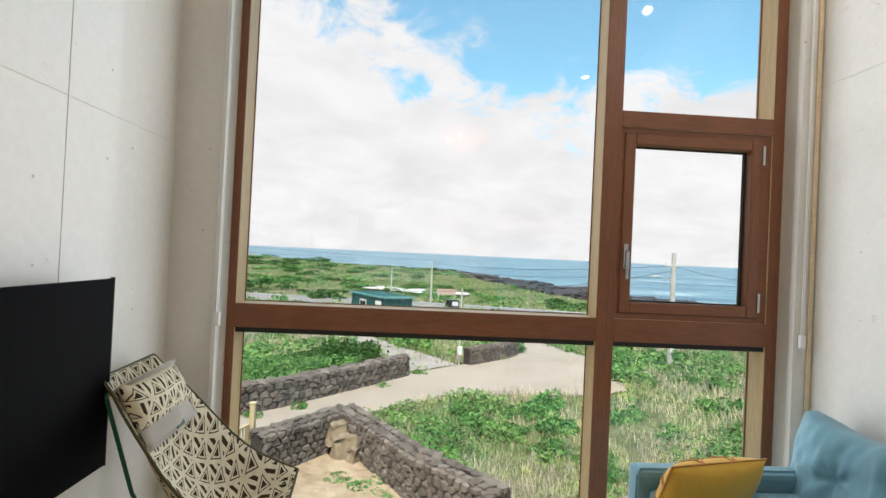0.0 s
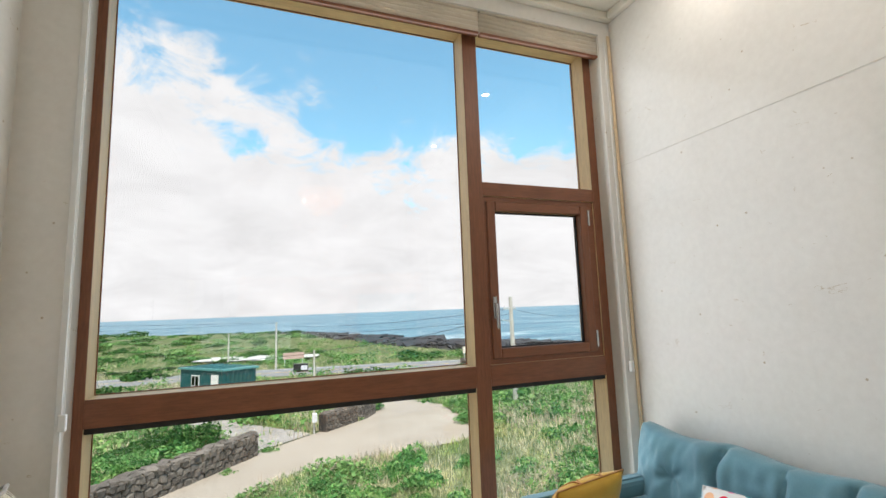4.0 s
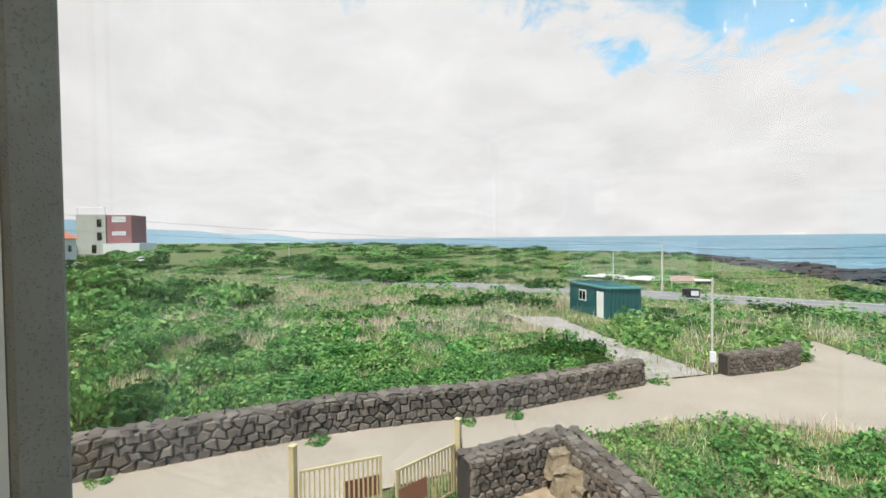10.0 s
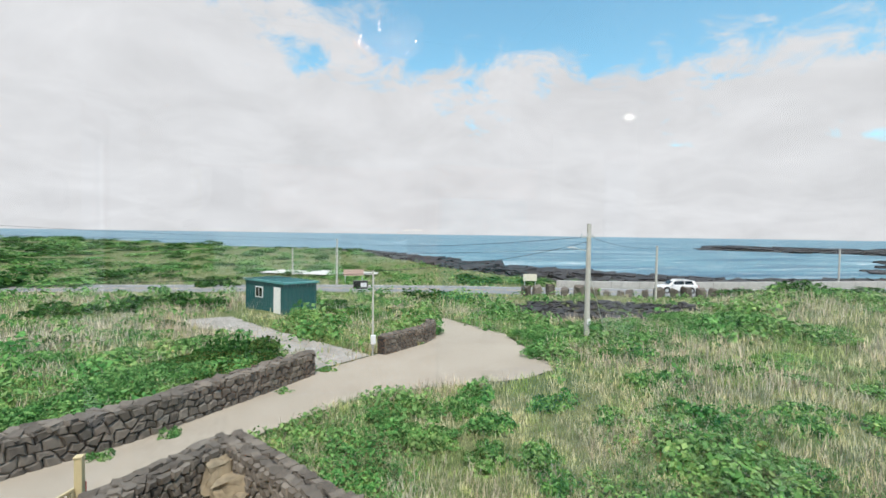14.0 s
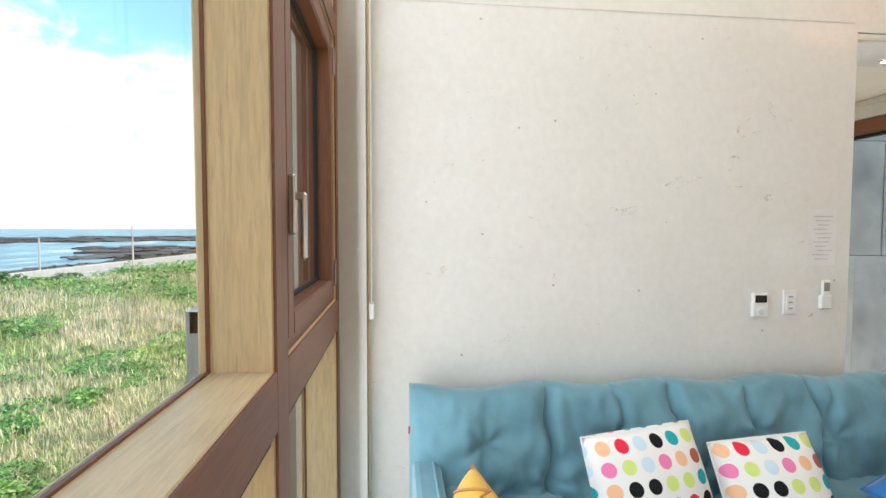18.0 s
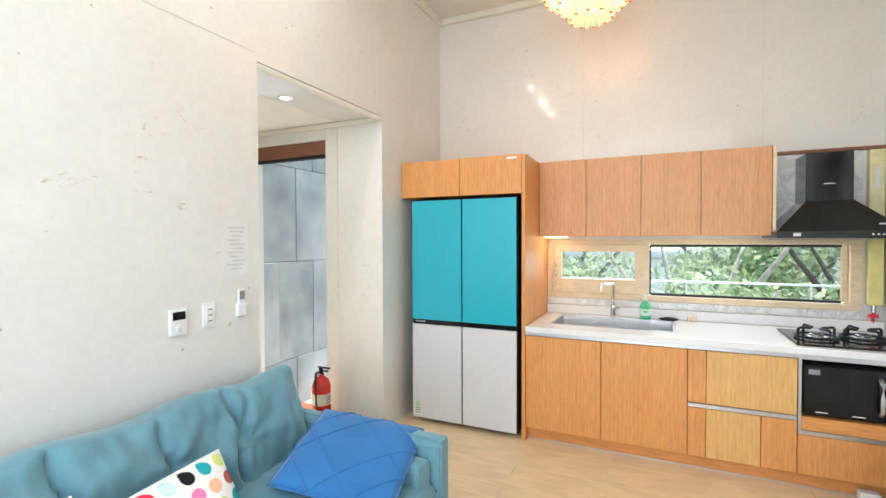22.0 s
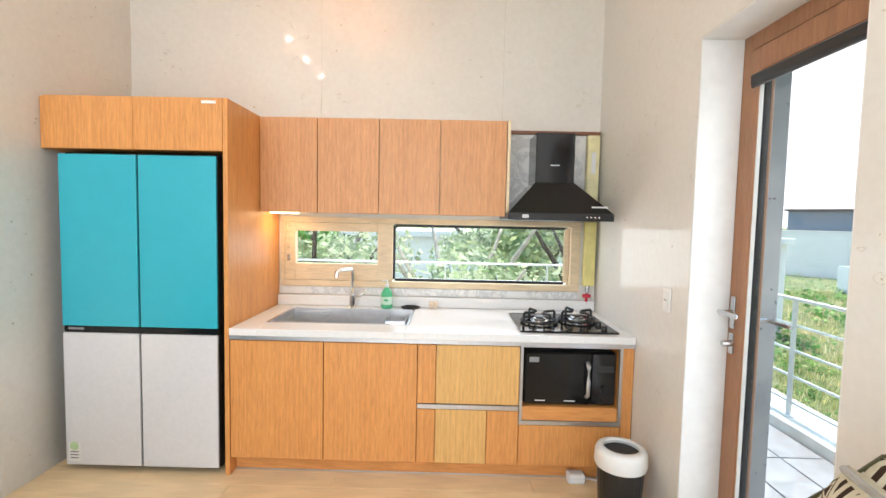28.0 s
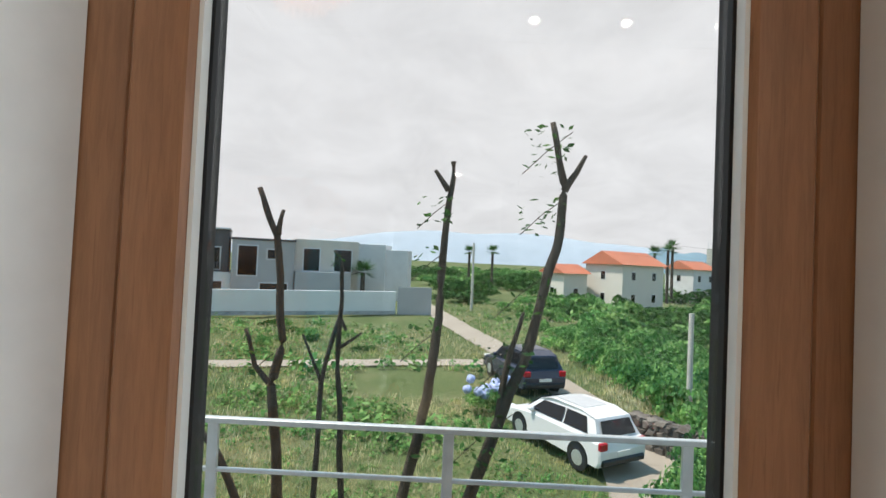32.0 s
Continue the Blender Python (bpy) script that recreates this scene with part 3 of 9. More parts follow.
RAILM = plain("galvanised", (0.62, 0.65, 0.66), 0.42, 0.6, 0.1, 20, 0.03)


def railing(n, p0, p1, heights, base, spacing=0.96, posts=None):
    r = thing(n, "galvanised steel railing with five round bars", "railing")
    p0, p1 = Vector(p0), Vector(p1)
    way = (p1 - p0).normalized()
    for z in heights:
        top = z == heights[0]
        place(part("top_rail" if top else "bar", bm_box(0, -0.014 if top else -0.008, -0.012 if top else -0.009, (p1 - p0).length, 0.014 if top else 0.008, 0.012 if top else 0.009, 0.003), RAILM, r), Matrix.Translation((p0.x, p0.y, z)) @ Matrix.Rotation(math.atan2(way.y, way.x), 4, "Z"))
    k = 0.0
    while k < (p1 - p0).length + 0.01:
        q = p0 + way * k
        part("post", bm_box(q.x - 0.008, q.y - 0.022, base, q.x + 0.008, q.y + 0.022, heights[0] - 0.008, 0.002), RAILM, r)
        part("foot", bm_box(q.x - 0.04, q.y - 0.04, base, q.x + 0.04, q.y + 0.04, base + 0.008, 0.002), RAILM, r)
        k += spacing
    return r


railing("balcony_railing", (-1.6, -6.06, 0), (-1.6, -1.26, 0), (0.955, 0.755, 0.56, 0.36, 0.16), 0.045)


# ---- hall recess with its glazed door, and the courtyard wall behind it ----
HX0, HX1, HG0 = W + 0.432, 4.86, 3.93          # passage behind the sofa wall; west edge of its glass
hall = thing("window_2", "tall fixed pane with a brown wooden head in the hall", "window", kind="structure")
for q in ((HG0, OY0 - 0.13, 2.238, HX1, OY0 - 0.02, 2.345), (HG0, OY0 - 0.13, 0.0, HX1, OY0 - 0.02, 0.05)):
    part("frame", bm_box(*q, 0.004), FRAMEH, hall)
part("gasket", bm_box(HG0 + 0.002, OY0 - 0.10, 2.214, HX1, OY0 - 0.06, 2.237), RUBBER, hall, "black gasket under the head")
p = part("pane", bm_box(HG0, OY0 - 0.09, 0.05, HX1, OY0 - 0.082, 2.214), GLASS, hall)
p.visible_shadow = False
for q, t_ in (((HX0, OY0 - 0.22, -0.3, HG0 - 0.002, OY0, OZ + 0.2), "cream painted concrete wall beside the hall pane"), ((HG0, OY0 - 0.22, 2.347, HX1, OY0, OZ + 0.2), "cream painted concrete above the hall pane"),
              ((HX0, OY1, -0.3, HX1, OY1 + 0.2, OZ + 0.2), "cream painted concrete wall of the passage"), ((HX1 + 0.002, OY0 - 0.22, -0.3, HX1 + 0.15, OY1 + 0.2, OZ + 0.2), "cream painted concrete end of the passage")):
    solid("hall_wall", bm_box(*q), WALL, t_, "wall", "structure")
solid("hall_ceiling", bm_box(HX0, OY0 + 0.002, OZ, HX1, OY1 - 0.002, OZ + 0.18), CEIL, "cream painted ceiling of the passage", "ceiling", "structure")
solid("hall_floor", bm_box(W + 0.43, OY0, -0.2, HX1, OY1, -0.002), FLOORM, "pale wooden floor of the passage", "floor", "structure")
court = tagged(new("courtyard_wall", to_mesh("courtyard_wall", bm_box(5.06, -8.5, -3.6, 5.3, -1.0, 3.6), RUBBER)), "grey board-cast concrete courtyard wall with joints", "wall", kind="structure")
for j, (z0, z1) in enumerate(((-1.4, 0.22), (0.22, 1.28), (1.28, 2.30), (2.30, 3.6))):
    for i in range(15):
        a = -1.0 - 0.53 * i - (0.27 if j % 2 else 0.0)
        part("panel", bm_box(5.03 - 0.004 * ((i * 7 + j * 3) % 3), a - 0.527, z0 + 0.003, 5.06, a - 0.003, z1 - 0.003, 0.004), RAW, court)
solid("courtyard_slab", bm_box(3.86, -8.5, -1.3, 5.06, -1.0, -0.32), RAW, "grey concrete courtyard floor", "floor", "structure")


# ---- downlights ----
LAMPGLOW = glow("lamp_glow", (1.0, 0.90, 0.72), 14.0)
_dl = None
for i, (x, y) in enumerate(((3.06, -1.1), (3.06, -1.85), (3.06, -2.6))):
    if _dl is None:
        _dl = thing("downlight", "small round recessed ceiling downlight, lit", "lamp", group="ceiling downlights")
        part("ring", bm_lathe([(0.034, 0.0), (0.036, -0.004), (0.05, -0.004), (0.052, 0.0)], 20), WHITE, _dl)
        part("lens", bm_lathe([(0.0, -0.0025), (0.034, -0.0015)], 20), LAMPGLOW, _dl, "glowing lens")
        _dl.matrix_world = pose(x, y, H)
    else:
        copy_thing(_dl, pose(x, y, H))
    li = new("downlight_lamp", bpy.data.lights.new("downlight_lamp", "AREA"))
    li.data.shape, li.data.size, li.data.energy, li.data.color = "DISK", 0.07, LAMP_W, (1.0, 0.93, 0.84)
    li.matrix_world = look((x, y, H - 0.012), (x, y, 0))
copy_thing(_dl, pose(3.70, -3.17, OZ - 0.001))
li = new("downlight_lamp", bpy.data.lights.new("downlight_lamp", "AREA"))
li.data.shape, li.data.size, li.data.energy, li.data.color = "DISK", 0.07, 1.3, (1.0, 0.93, 0.83)
li.matrix_world = look((3.70, -3.17, OZ - 0.012), (3.70, -3.17, 0))


# daylight that the sky sends in through the glazed openings
def opening_light(name, at, to, w, h, watts):
    li = new(name, bpy.data.lights.new(name, "AREA"))
    li.data.shape, li.data.size, li.data.size_y, li.data.energy, li.data.color = "RECTANGLE", w, h, watts, (0.87, 0.945, 1.0)
    li.matrix_world = look(at, to)


opening_light("window_daylight", ((FX0 + FX1) / 2, -0.2, 1.76), ((FX0 + FX1) / 2, -3, 1.76), 2.9, 3.3, 37)
opening_light("door_daylight", (-0.165, -3.19, 1.15), (2, -3.22, 1.15), 0.58, 2.0, 2)
opening_light("hall_daylight", (4.4, OY0 - 0.03, 1.15), (4.4, 0, 1.15), 0.85, 2.0, 3.0)
opening_light("kitchen_daylight", (1.2, YK - 0.02, 1.25), (1.2, 0, 1.25), 2.0, 0.45, 3)


# ---- kitchen ----
MARBLE = Mat("marble_tile")
_v = MARBLE.coords(shift=True)
_n = MARBLE.noise(_v, 3.0, 8, 0.7, 2.5)
MARBLE = MARBLE.done(MARBLE.ramp(_n, [(0.40, (0.80, 0.80, 0.79)), (0.49, (0.58, 0.59, 0.60)), (0.53, (0.79, 0.79, 0.78))]), 0.2)
COUNTER = plain("white_counter", (0.80, 0.80, 0.80), 0.22, vary=0.03, scale=60, bump=0)
TEAL = plain("turquoise_glass", (0.025, 0.42, 0.54), 0.28, vary=0.02, bump=0)
PALEGREY = plain("pale_grey_panel", (0.66, 0.66, 0.68), 0.3, vary=0.03, scale=40, bump=0.02)
ALU = plain("aluminium", (0.62, 0.63, 0.66), 0.35, 1.0, 0.05, 40, 0.02)
INKGREY = plain("grey_print", (0.25, 0.25, 0.26), 0.6)
YK1, YF = YK + 0.002, -4.142
OAKLIGHT = wood("oak_light", (0.80, 0.48, 0.17), (0.66, 0.35, 0.11), (9, 9, 0.7))


def refrigerator():
    f = thing("refrigerator", "four-door refrigerator, turquoise above and pale grey below", "refrigerator", (2.82, -4.5, 0))
    part("body", bm_box(-0.447, -0.40, 0.02, 0.447, 0.31, 1.845, 0.006), BLACK, f, "black cabinet body")
    for i, (x0, x1) in enumerate(((-0.447, -0.004), (0.004, 0.447))):
        for z0, z1, mat, nm in ((0.855, 1.832, TEAL, "turquoise upper door"), (0.035, 0.818, PALEGREY, "pale grey lower door")):
            d = part("door", bm_box(x0, 0.312, z0, x1, 0.342, z1, 0.003), BLACK, f, nm)
            part("panel", bm_box(x0 + 0.002, 0.342, z0 + 0.002, x1 - 0.002, 0.358, z1 - 0.002, 0.002), mat, d)
    part("grip_bar", bm_box(-0.447, 0.312, 0.82, 0.447, 0.345, 0.853, 0.002), BLACKGL, f)
    part("display", bm_box(0.33, 0.346, 0.832, 0.42, 0.348, 0.846), INKGREY, f, "small grey display")
    for x in (-0.38, 0.38):
        part("foot", bm_rod((x, 0.25, 0), (x, 0.25, 0.022), 0.02), BLACK, f)
        part("foot", bm_rod((x, -0.3, 0), (x, -0.3, 0.022), 0.02), BLACK, f)
    st = part("energy_label", bm_box(0.36, 0.358, 0.06, 0.43, 0.3595, 0.165), WHITE, f, "white energy label with small print")
    place(part("arc", bm_lathe([(0.0, 0.0), (0.024, 0.0), (0.026, 0.001), (0.0, 0.001)], 16), plain("label_green", (0.45, 0.62, 0.35), 0.6), st), pose(2.82 + 0.395, -4.5 + 0.3597, 0.15, -90))
    for k in range(3):
        part("print", bm_box(0.37, 0.3596, 0.075 + 0.018 * k, 0.42, 0.3602, 0.083 + 0.018 * k), INKGREY, st)


refrigerator()
top = thing("bridge_cabinet", "oak cabinet above the refrigerator with side panel", "cabinet", (0, 0, 0))
part("front", bm_box(2.335, -4.155, 1.86, 2.834, -4.137, 2.15, 0.002), OAK, top)
part("front", bm_box(2.836, -4.155, 1.86, 3.335, -4.137, 2.15, 0.002), OAK, top)
part("body", bm_box(2.335, YK1, 1.86, 3.335, -4.157, 2.148), OAKH, top)
part("side_panel", bm_box(2.306, YK1, 0.0, 2.333, -4.137, 2.15, 0.002), OAK, top)
part("badge", bm_box(2.37, -4.1368, 2.118, 2.45, -4.1355, 2.134), WHITE, top, "small white maker's plate")
part("filler", bm_box(3.337, YK1, 1.86, 3.372, -4.16, 2.15), OAK, top)


def base_unit(x0, x1, fronts, label, niche=None):
    """A base cabinet with its fronts (z0, z1, material); niche: the opening for the microwave (x0, x1, z0, z1)."""
    u = thing("base_cabinet", label, "cabinet", ((x0 + x1) / 2, -4.5, 0), group="kitchen base cabinets")
    w = (x1 - x0) / 2
    d0, d1 = YK1 + 4.5, YF + 4.5 - 0.02
    if niche:
        part("side", bm_box(-w, d0, 0.1, -w + 0.018, d1, 0.80), OAK, u)
        part("side", bm_box(w - 0.018, d0, 0.1, w, d1, 0.80), OAK, u)
        part("bottom", bm_box(-w + 0.018, d0, 0.1, w - 0.018, d1, 0.118), OAK, u)
        part("shelf", bm_box(-w + 0.018, d0, 0.372, w - 0.018, d1, 0.45), OAKH, u)
    else:
        part("body", bm_box(-w, d0, 0.1, w, d1, 0.67), OAK, u)
    for z0, z1, mat, a, b in fronts:
        part("front", bm_box(a - (x0 + x1) / 2 + 0.002, d1 + 0.001, z0, b - (x0 + x1) / 2 - 0.002, d1 + 0.02, z1, 0.0015), mat, u)
    return u


base_unit(1.768, 2.304, [(0.105, 0.795, OAK, 1.768, 2.304)], "oak base cabinet with one door under the counter")
base_unit(1.231, 1.767, [(0.105, 0.795, OAK, 1.231, 1.767)], "oak base cabinet with one door beside the drawers")
u = base_unit(0.647, 1.230, [(0.455, 0.795, OAK, 1.125, 1.230), (0.455, 0.795, OAKLIGHT, 0.647, 1.125), (0.105, 0.42, OAK, 1.125, 1.230), (0.105, 0.42, OAKLIGHT, 0.83, 1.125), (0.105, 0.42, OAK, 0.647, 0.83)], "oak drawer cabinet with two drawers and patched veneer")
part("grip_channel", bm_box(-0.29, 0.342, 0.424, 0.29, 0.362, 0.45, 0.002), ALU, u, "aluminium grip channel")
u = base_unit(0.068, 0.646, [(0.105, 0.342, OAK, 0.068, 0.646), (0.372, 0.45, OAKH, 0.085, 0.63)], "oak cabinet with an open niche for the microwave", True)
for q in ((-0.289, 0.34, 0.346, 0.289, 0.364, 0.37), (-0.289, 0.34, 0.37, -0.272, 0.364, 0.815), (0.272, 0.34, 0.37, 0.289, 0.364, 0.815), (-0.272, 0.34, 0.795, 0.272, 0.364, 0.815)):
    part("niche_frame", bm_box(*q, 0.001), ALU, u, "aluminium frame of the niche")
solid("filler_panel", bm_box(0.004, YK1, 0.0, 0.066, YF - 0.002, 0.80, 0.001), OAK, "oak filler panel between cabinet and wall", "cabinet")
solid("plinth", bm_box(0.068, -4.25, 0.0, 2.304, -4.215, 0.1), OAKH, "oak plinth board under the base cabinets", "plinth")
solid("plinth_gap_light", bm_box(0.068, -4.214, 0.0, 2.304, -4.21, 0.008), ALU, "thin metal strip at the foot of the plinth", "trim", "structure")


def worktop():
    """White counter with the sink cut out, its upstand and a shadow-gap strip."""
    c = thing("worktop", "white stone worktop with upstand along the kitchen wall", "worktop", (0, 0, 0))
    sx0, sx1, sy0, sy1 = 1.305, 2.145, -4.77, -4.31
    z0, z1 = 0.825, 0.866
    part("slab", bm_box(0.004, YK1, z0, sx0, -4.125, z1, 0.003), COUNTER, c)
    part("slab", bm_box(sx1, YK1, z0, 2.302, -4.125, z1, 0.003), COUNTER, c)
    part("slab", bm_box(sx0, YK1, z0, sx1, sy0, z1), COUNTER, c)
    part("slab", bm_box(sx0, sy1, z0, sx1, -4.125, z1, 0.003), COUNTER, c)
    part("apron", bm_box(0.004, -4.15, 0.802, 2.302, -4.132, 0.8245), ALU, c, "pale metal strip under the front edge")
    part("upstand", bm_box(0.004, YK1, z1 + 0.001, 2.302, YK1 + 0.05, 0.94, 0.004), COUNTER, c)


worktop()


def sink():
    s = thing("sink", "wide brushed steel sink with a wire rack", "sink", (1.725, -4.54, 0.866))
    a, b, d = 0.42, 0.23, 0.18
    bm = bmesh.new()
    rings = []
    for e, z in ((0.0, -d), (0.0, 0.003), (-0.005, 0.003), (-0.012, -d + 0.02), (-0.03, -d + 0.004)):
        rings.append([bm.verts.new((sx * (a + e), sy * (b + e), z)) for sx, sy in ((-1, -1), (1, -1), (1, 1), (-1, 1))])
    for lo, hi in zip(rings, rings[1:]):
        for k in range(4):
            bm.faces.new((lo[k], lo[(k + 1) % 4], hi[(k + 1) % 4], hi[k]))
    bm.faces.new(rings[0][::-1])
    bm.faces.new(rings[-1])
    part("basin", bm, plain("satin_steel", (0.58, 0.59, 0.60), 0.32, 0.9, 0.06, 30, 0.03), s)
    part("rim", bm_box(-a - 0.012, b - 0.002, 0.001, a + 0.012, b + 0.01, 0.004), STEEL, s)
    part("rim", bm_box(-a - 0.012, -b - 0.01, 0.001, a + 0.012, -b + 0.002, 0.004), STEEL, s)
    part("rim", bm_box(-a - 0.012, -b, 0.001, -a + 0.002, b, 0.004), STEEL, s)
    part("rim", bm_box(a - 0.002, -b, 0.001, a + 0.012, b, 0.004), STEEL, s)
    part("drain", bm_lathe([(0, 0.006), (0.05, 0.006), (0.055, 0.004)], 20, at=(0.05, 0, -d + 0.001)), CHROME, s)
    rack = part("wire_rack", bm_box(0.15, -b + 0.01, -0.03, 0.154, b - 0.01, -0.026), CHROME, s, "chrome wire rack over the sink")
    for k in range(11):
        part("wire", bm_rod((0.16 + 0.023 * k, -b + 0.006, -0.028), (0.16 + 0.023 * k, b - 0.006, -0.028), 0.0025, sides=6), CHROME, rack)
    for y in (-b + 0.008, b - 0.008):
        part("wire", bm_rod((0.14, y, -0.02), (0.41, y, -0.02), 0.003, sides=6), CHROME, rack)
    caddy = part("soap_caddy", bm_box(-0.40, -0.12, -0.06, -0.27, 0.16, -0.056), CHROME, s, "wire caddy at the end of the sink")
    for q in ((-0.40, -0.12, -0.06, -0.396, 0.16, 0.0), (-0.274, -0.12, -0.06, -0.27, 0.16, 0.0)):
        part("caddy_side", bm_box(*q), CHROME, caddy)


sink()
tap = thing("tap", "chrome mixer tap with an angled spout behind the sink", "tap", (1.745, -4.82, 0.866))
part("base", bm_lathe([(0.0, 0.0), (0.027, 0.0), (0.027, 0.008), (0.021, 0.014), (0.021, 0.10), (0.0, 0.10)], 18), CHROME, tap, smooth=False)
part("stem", bm_tube([(0, 0, 0.09), (0, 0, 0.26), (0.004, 0.01, 0.275), (0.06, 0.09, 0.275), (0.08, 0.13, 0.268)], 0.0125, 12), CHROME, tap, smooth=True)
part("nozzle", bm_rod((0.08, 0.13, 0.268), (0.083, 0.136, 0.23), 0.015, 0.013, 14), CHROME, tap)
part("lever", bm_tube([(0, 0, 0.075), (-0.05, 0.01, 0.085), (-0.10, 0.02, 0.12)], [0.009, 0.008, 0.006], 8), CHROME, tap, smooth=True)

GREENS = plain("green_soap", (0.10, 0.55, 0.28), 0.15, vary=0.1, bump=0)
soap = thing("soap_bottle", "green dish soap pump bottle with a printed label", "bottle", (1.50, -4.83, 0.867))
part("bottle", bm_lathe([(0, 0), (0.036, 0), (0.041, 0.01), (0.041, 0.09), (0.034, 0.125), (0.016, 0.14), (0.013, 0.155), (0, 0.155)], 20), GREENS, soap, smooth=True)
part("collar", bm_lathe([(0.016, 0.15), (0.016, 0.17), (0.006, 0.172), (0.006, 0.195), (0, 0.195)], 14), WHITE, soap)
part("spout", bm_box(-0.008, -0.006, 0.193, 0.035, 0.006, 0.203, 0.003), WHITE, soap)
lb = part("label", bm_lathe([(0.0418, 0.03), (0.0418, 0.085)], 20), plain("label_mint", (0.62, 0.85, 0.70), 0.5), soap, "pale green label")
part("mark", bm_box(-0.014, 0.0415, 0.055, 0.014, 0.0428, 0.07), GREENS, lb)
dish = thing("soap_dish", "small black oval dish beside the tap", "dish", (1.33, -4.84, 0.867))
part("dish", moved(bm_lathe([(0, 0), (0.05, 0), (0.062, 0.012), (0.058, 0.013), (0.048, 0.005), (0, 0.005)], 24), Matrix.Diagonal((1.2, 0.7, 1, 1))), BLACK, dish)
part("scourer", moved(bm_lathe([(0, 0.005), (0.036, 0.006), (0.034, 0.02), (0, 0.022)], 16), Matrix.Diagonal((1.2, 0.7, 1, 1))), RUBBER, dish)
spg = solid("sponge", bm_box(1.135, -4.87, 0.867, 1.20, -4.835, 0.915, 0.008, seg=2), plain("beige_sponge", (0.72, 0.60, 0.47), 0.9, vary=0.2, scale=60, bump=0.4), "small beige sponge against the upstand", "sponge")


CASTIRON = plain("cast_iron", (0.012, 0.012, 0.013), 0.6, vary=0.2, scale=40, bump=0.08)


def hob():
    h = thing("gas_hob", "black glass gas hob with two burners", "hob", (0.36, -4.45, 0.866))
    part("plate", bm_box(-0.285, -0.265, 0.001, 0.285, 0.265, 0.012, 0.004), BLACKGL, h)
    for cx, cy in ((0.13, 0.02), (-0.12, -0.04)):
        b = part("burner", bm_lathe([(0, 0.0), (0.055, 0.0), (0.055, 0.012), (0.04, 0.016), (0.04, 0.026), (0.03, 0.03), (0, 0.03)], 20, at=(cx, cy, 0.012)), STEEL, h, "steel burner ring")
        part("cap", bm_lathe([(0, 0), (0.028, 0), (0.026, 0.008), (0, 0.01)], 18, at=(cx, cy, 0.042)), BLACK, b)
        for k in range(4):
            a = k * math.pi / 2 + 0.4
            ca, sa = math.cos(a), math.sin(a)
            part("grate_arm", bm_tube([(cx + 0.112 * ca, cy + 0.112 * sa, 0.012), (cx + 0.112 * ca, cy + 0.112 * sa, 0.07), (cx + 0.104 * ca, cy + 0.104 * sa, 0.078), (cx + 0.036 * ca, cy + 0.036 * sa, 0.074)], 0.0085, 6), CASTIRON, h)
        ring = [(cx + 0.112 * math.cos(k * math.pi / 6), cy + 0.112 * math.sin(k * math.pi / 6), 0.024) for k in range(13)]
        part("grate_ring", bm_tube(ring, 0.0075, 6), CASTIRON, h, "black cast iron pan support")
    for k in range(2):
        part("knob", bm_lathe([(0, 0), (0.019, 0), (0.016, 0.022), (0, 0.023)], 14, at=(-0.22, 0.08 + 0.11 * k, 0.012)), BLACK, h)
    part("knob", bm_lathe([(0, 0), (0.019, 0), (0.016, 0.022), (0, 0.023)], 14, at=(-0.21, -0.06, 0.012)), BLACK, h)


hob()


def microwave():
    m = thing("microwave", "black microwave oven with a pale curved handle in its niche", "microwave", (0.357, -4.32, 0.45))
    part("case", bm_box(-0.262, -0.2, 0.008, 0.262, 0.14, 0.315, 0.008), BLACK, m)
    part("door", bm_box(-0.12, 0.14, 0.012, 0.26, 0.162, 0.31, 0.006), BLACKGL, m)
    part("control_panel", bm_box(-0.26, 0.14, 0.012, -0.123, 0.158, 0.31, 0.005), BLACKGL, m)
    h = part("handle", bm_tube([(-0.095, 0.165, 0.06), (-0.095, 0.195, 0.08), (-0.095, 0.2, 0.16), (-0.095, 0.195, 0.24), (-0.095, 0.165, 0.26)], 0.011, 8), plain("silver_plastic", (0.55, 0.55, 0.55), 0.3, 0.6), m, "silver curved handle", True)
    place(part("knob", bm_lathe([(0, 0), (0.02, 0), (0.018, 0.012), (0, 0.013)], 16), BLACK, m), pose(0.357 - 0.19, -4.32 + 0.157, 0.45 + 0.1, -90))
    part("clock_panel", bm_box(-0.25, 0.159, 0.2, -0.14, 0.1605, 0.24), RUBBER, m)
    for x in (0.0, 0.17):
        part("mark", bm_box(x - 0.03, 0.1625, 0.03, x + 0.03, 0.1632, 0.036), PALEGREY, m, "small pale lettering bar")
    part("badge", bm_box(0.18, 0.1625, 0.255, 0.235, 0.1632, 0.285), INKGREY, m)
    for x in (-0.2, 0.2):
        for y in (-0.15, 0.1):
            part("foot", bm_rod((x, y, 0), (x, y, 0.01), 0.012), RUBBER, m)


microwave()

xs = (0.704, 1.132, 1.528, 1.928, 2.304)
for i in range(4):
    u = thing("wall_cabinet", "oak wall cabinet door with a dark grip slot", "cabinet", ((xs[i] + xs[i + 1]) / 2, -4.75, 1.54), group="kitchen wall cabinets")
    w = (xs[i + 1] - xs[i]) / 2
    part("body", bm_box(-w, YK1 + 4.75, 0.0, w, 0.158, 0.603), PALEW, u)
    part("door", bm_box(-w + 0.003, 0.16, -0.006, w - 0.003, 0.18, 0.605, 0.0015), OAKUP, u)
    part("catch", bm_rod((-w + 0.01, 0.165, -0.006), (-w + 0.01, 0.165, 0.004), 0.007), WHITE, u, "small white door stop")
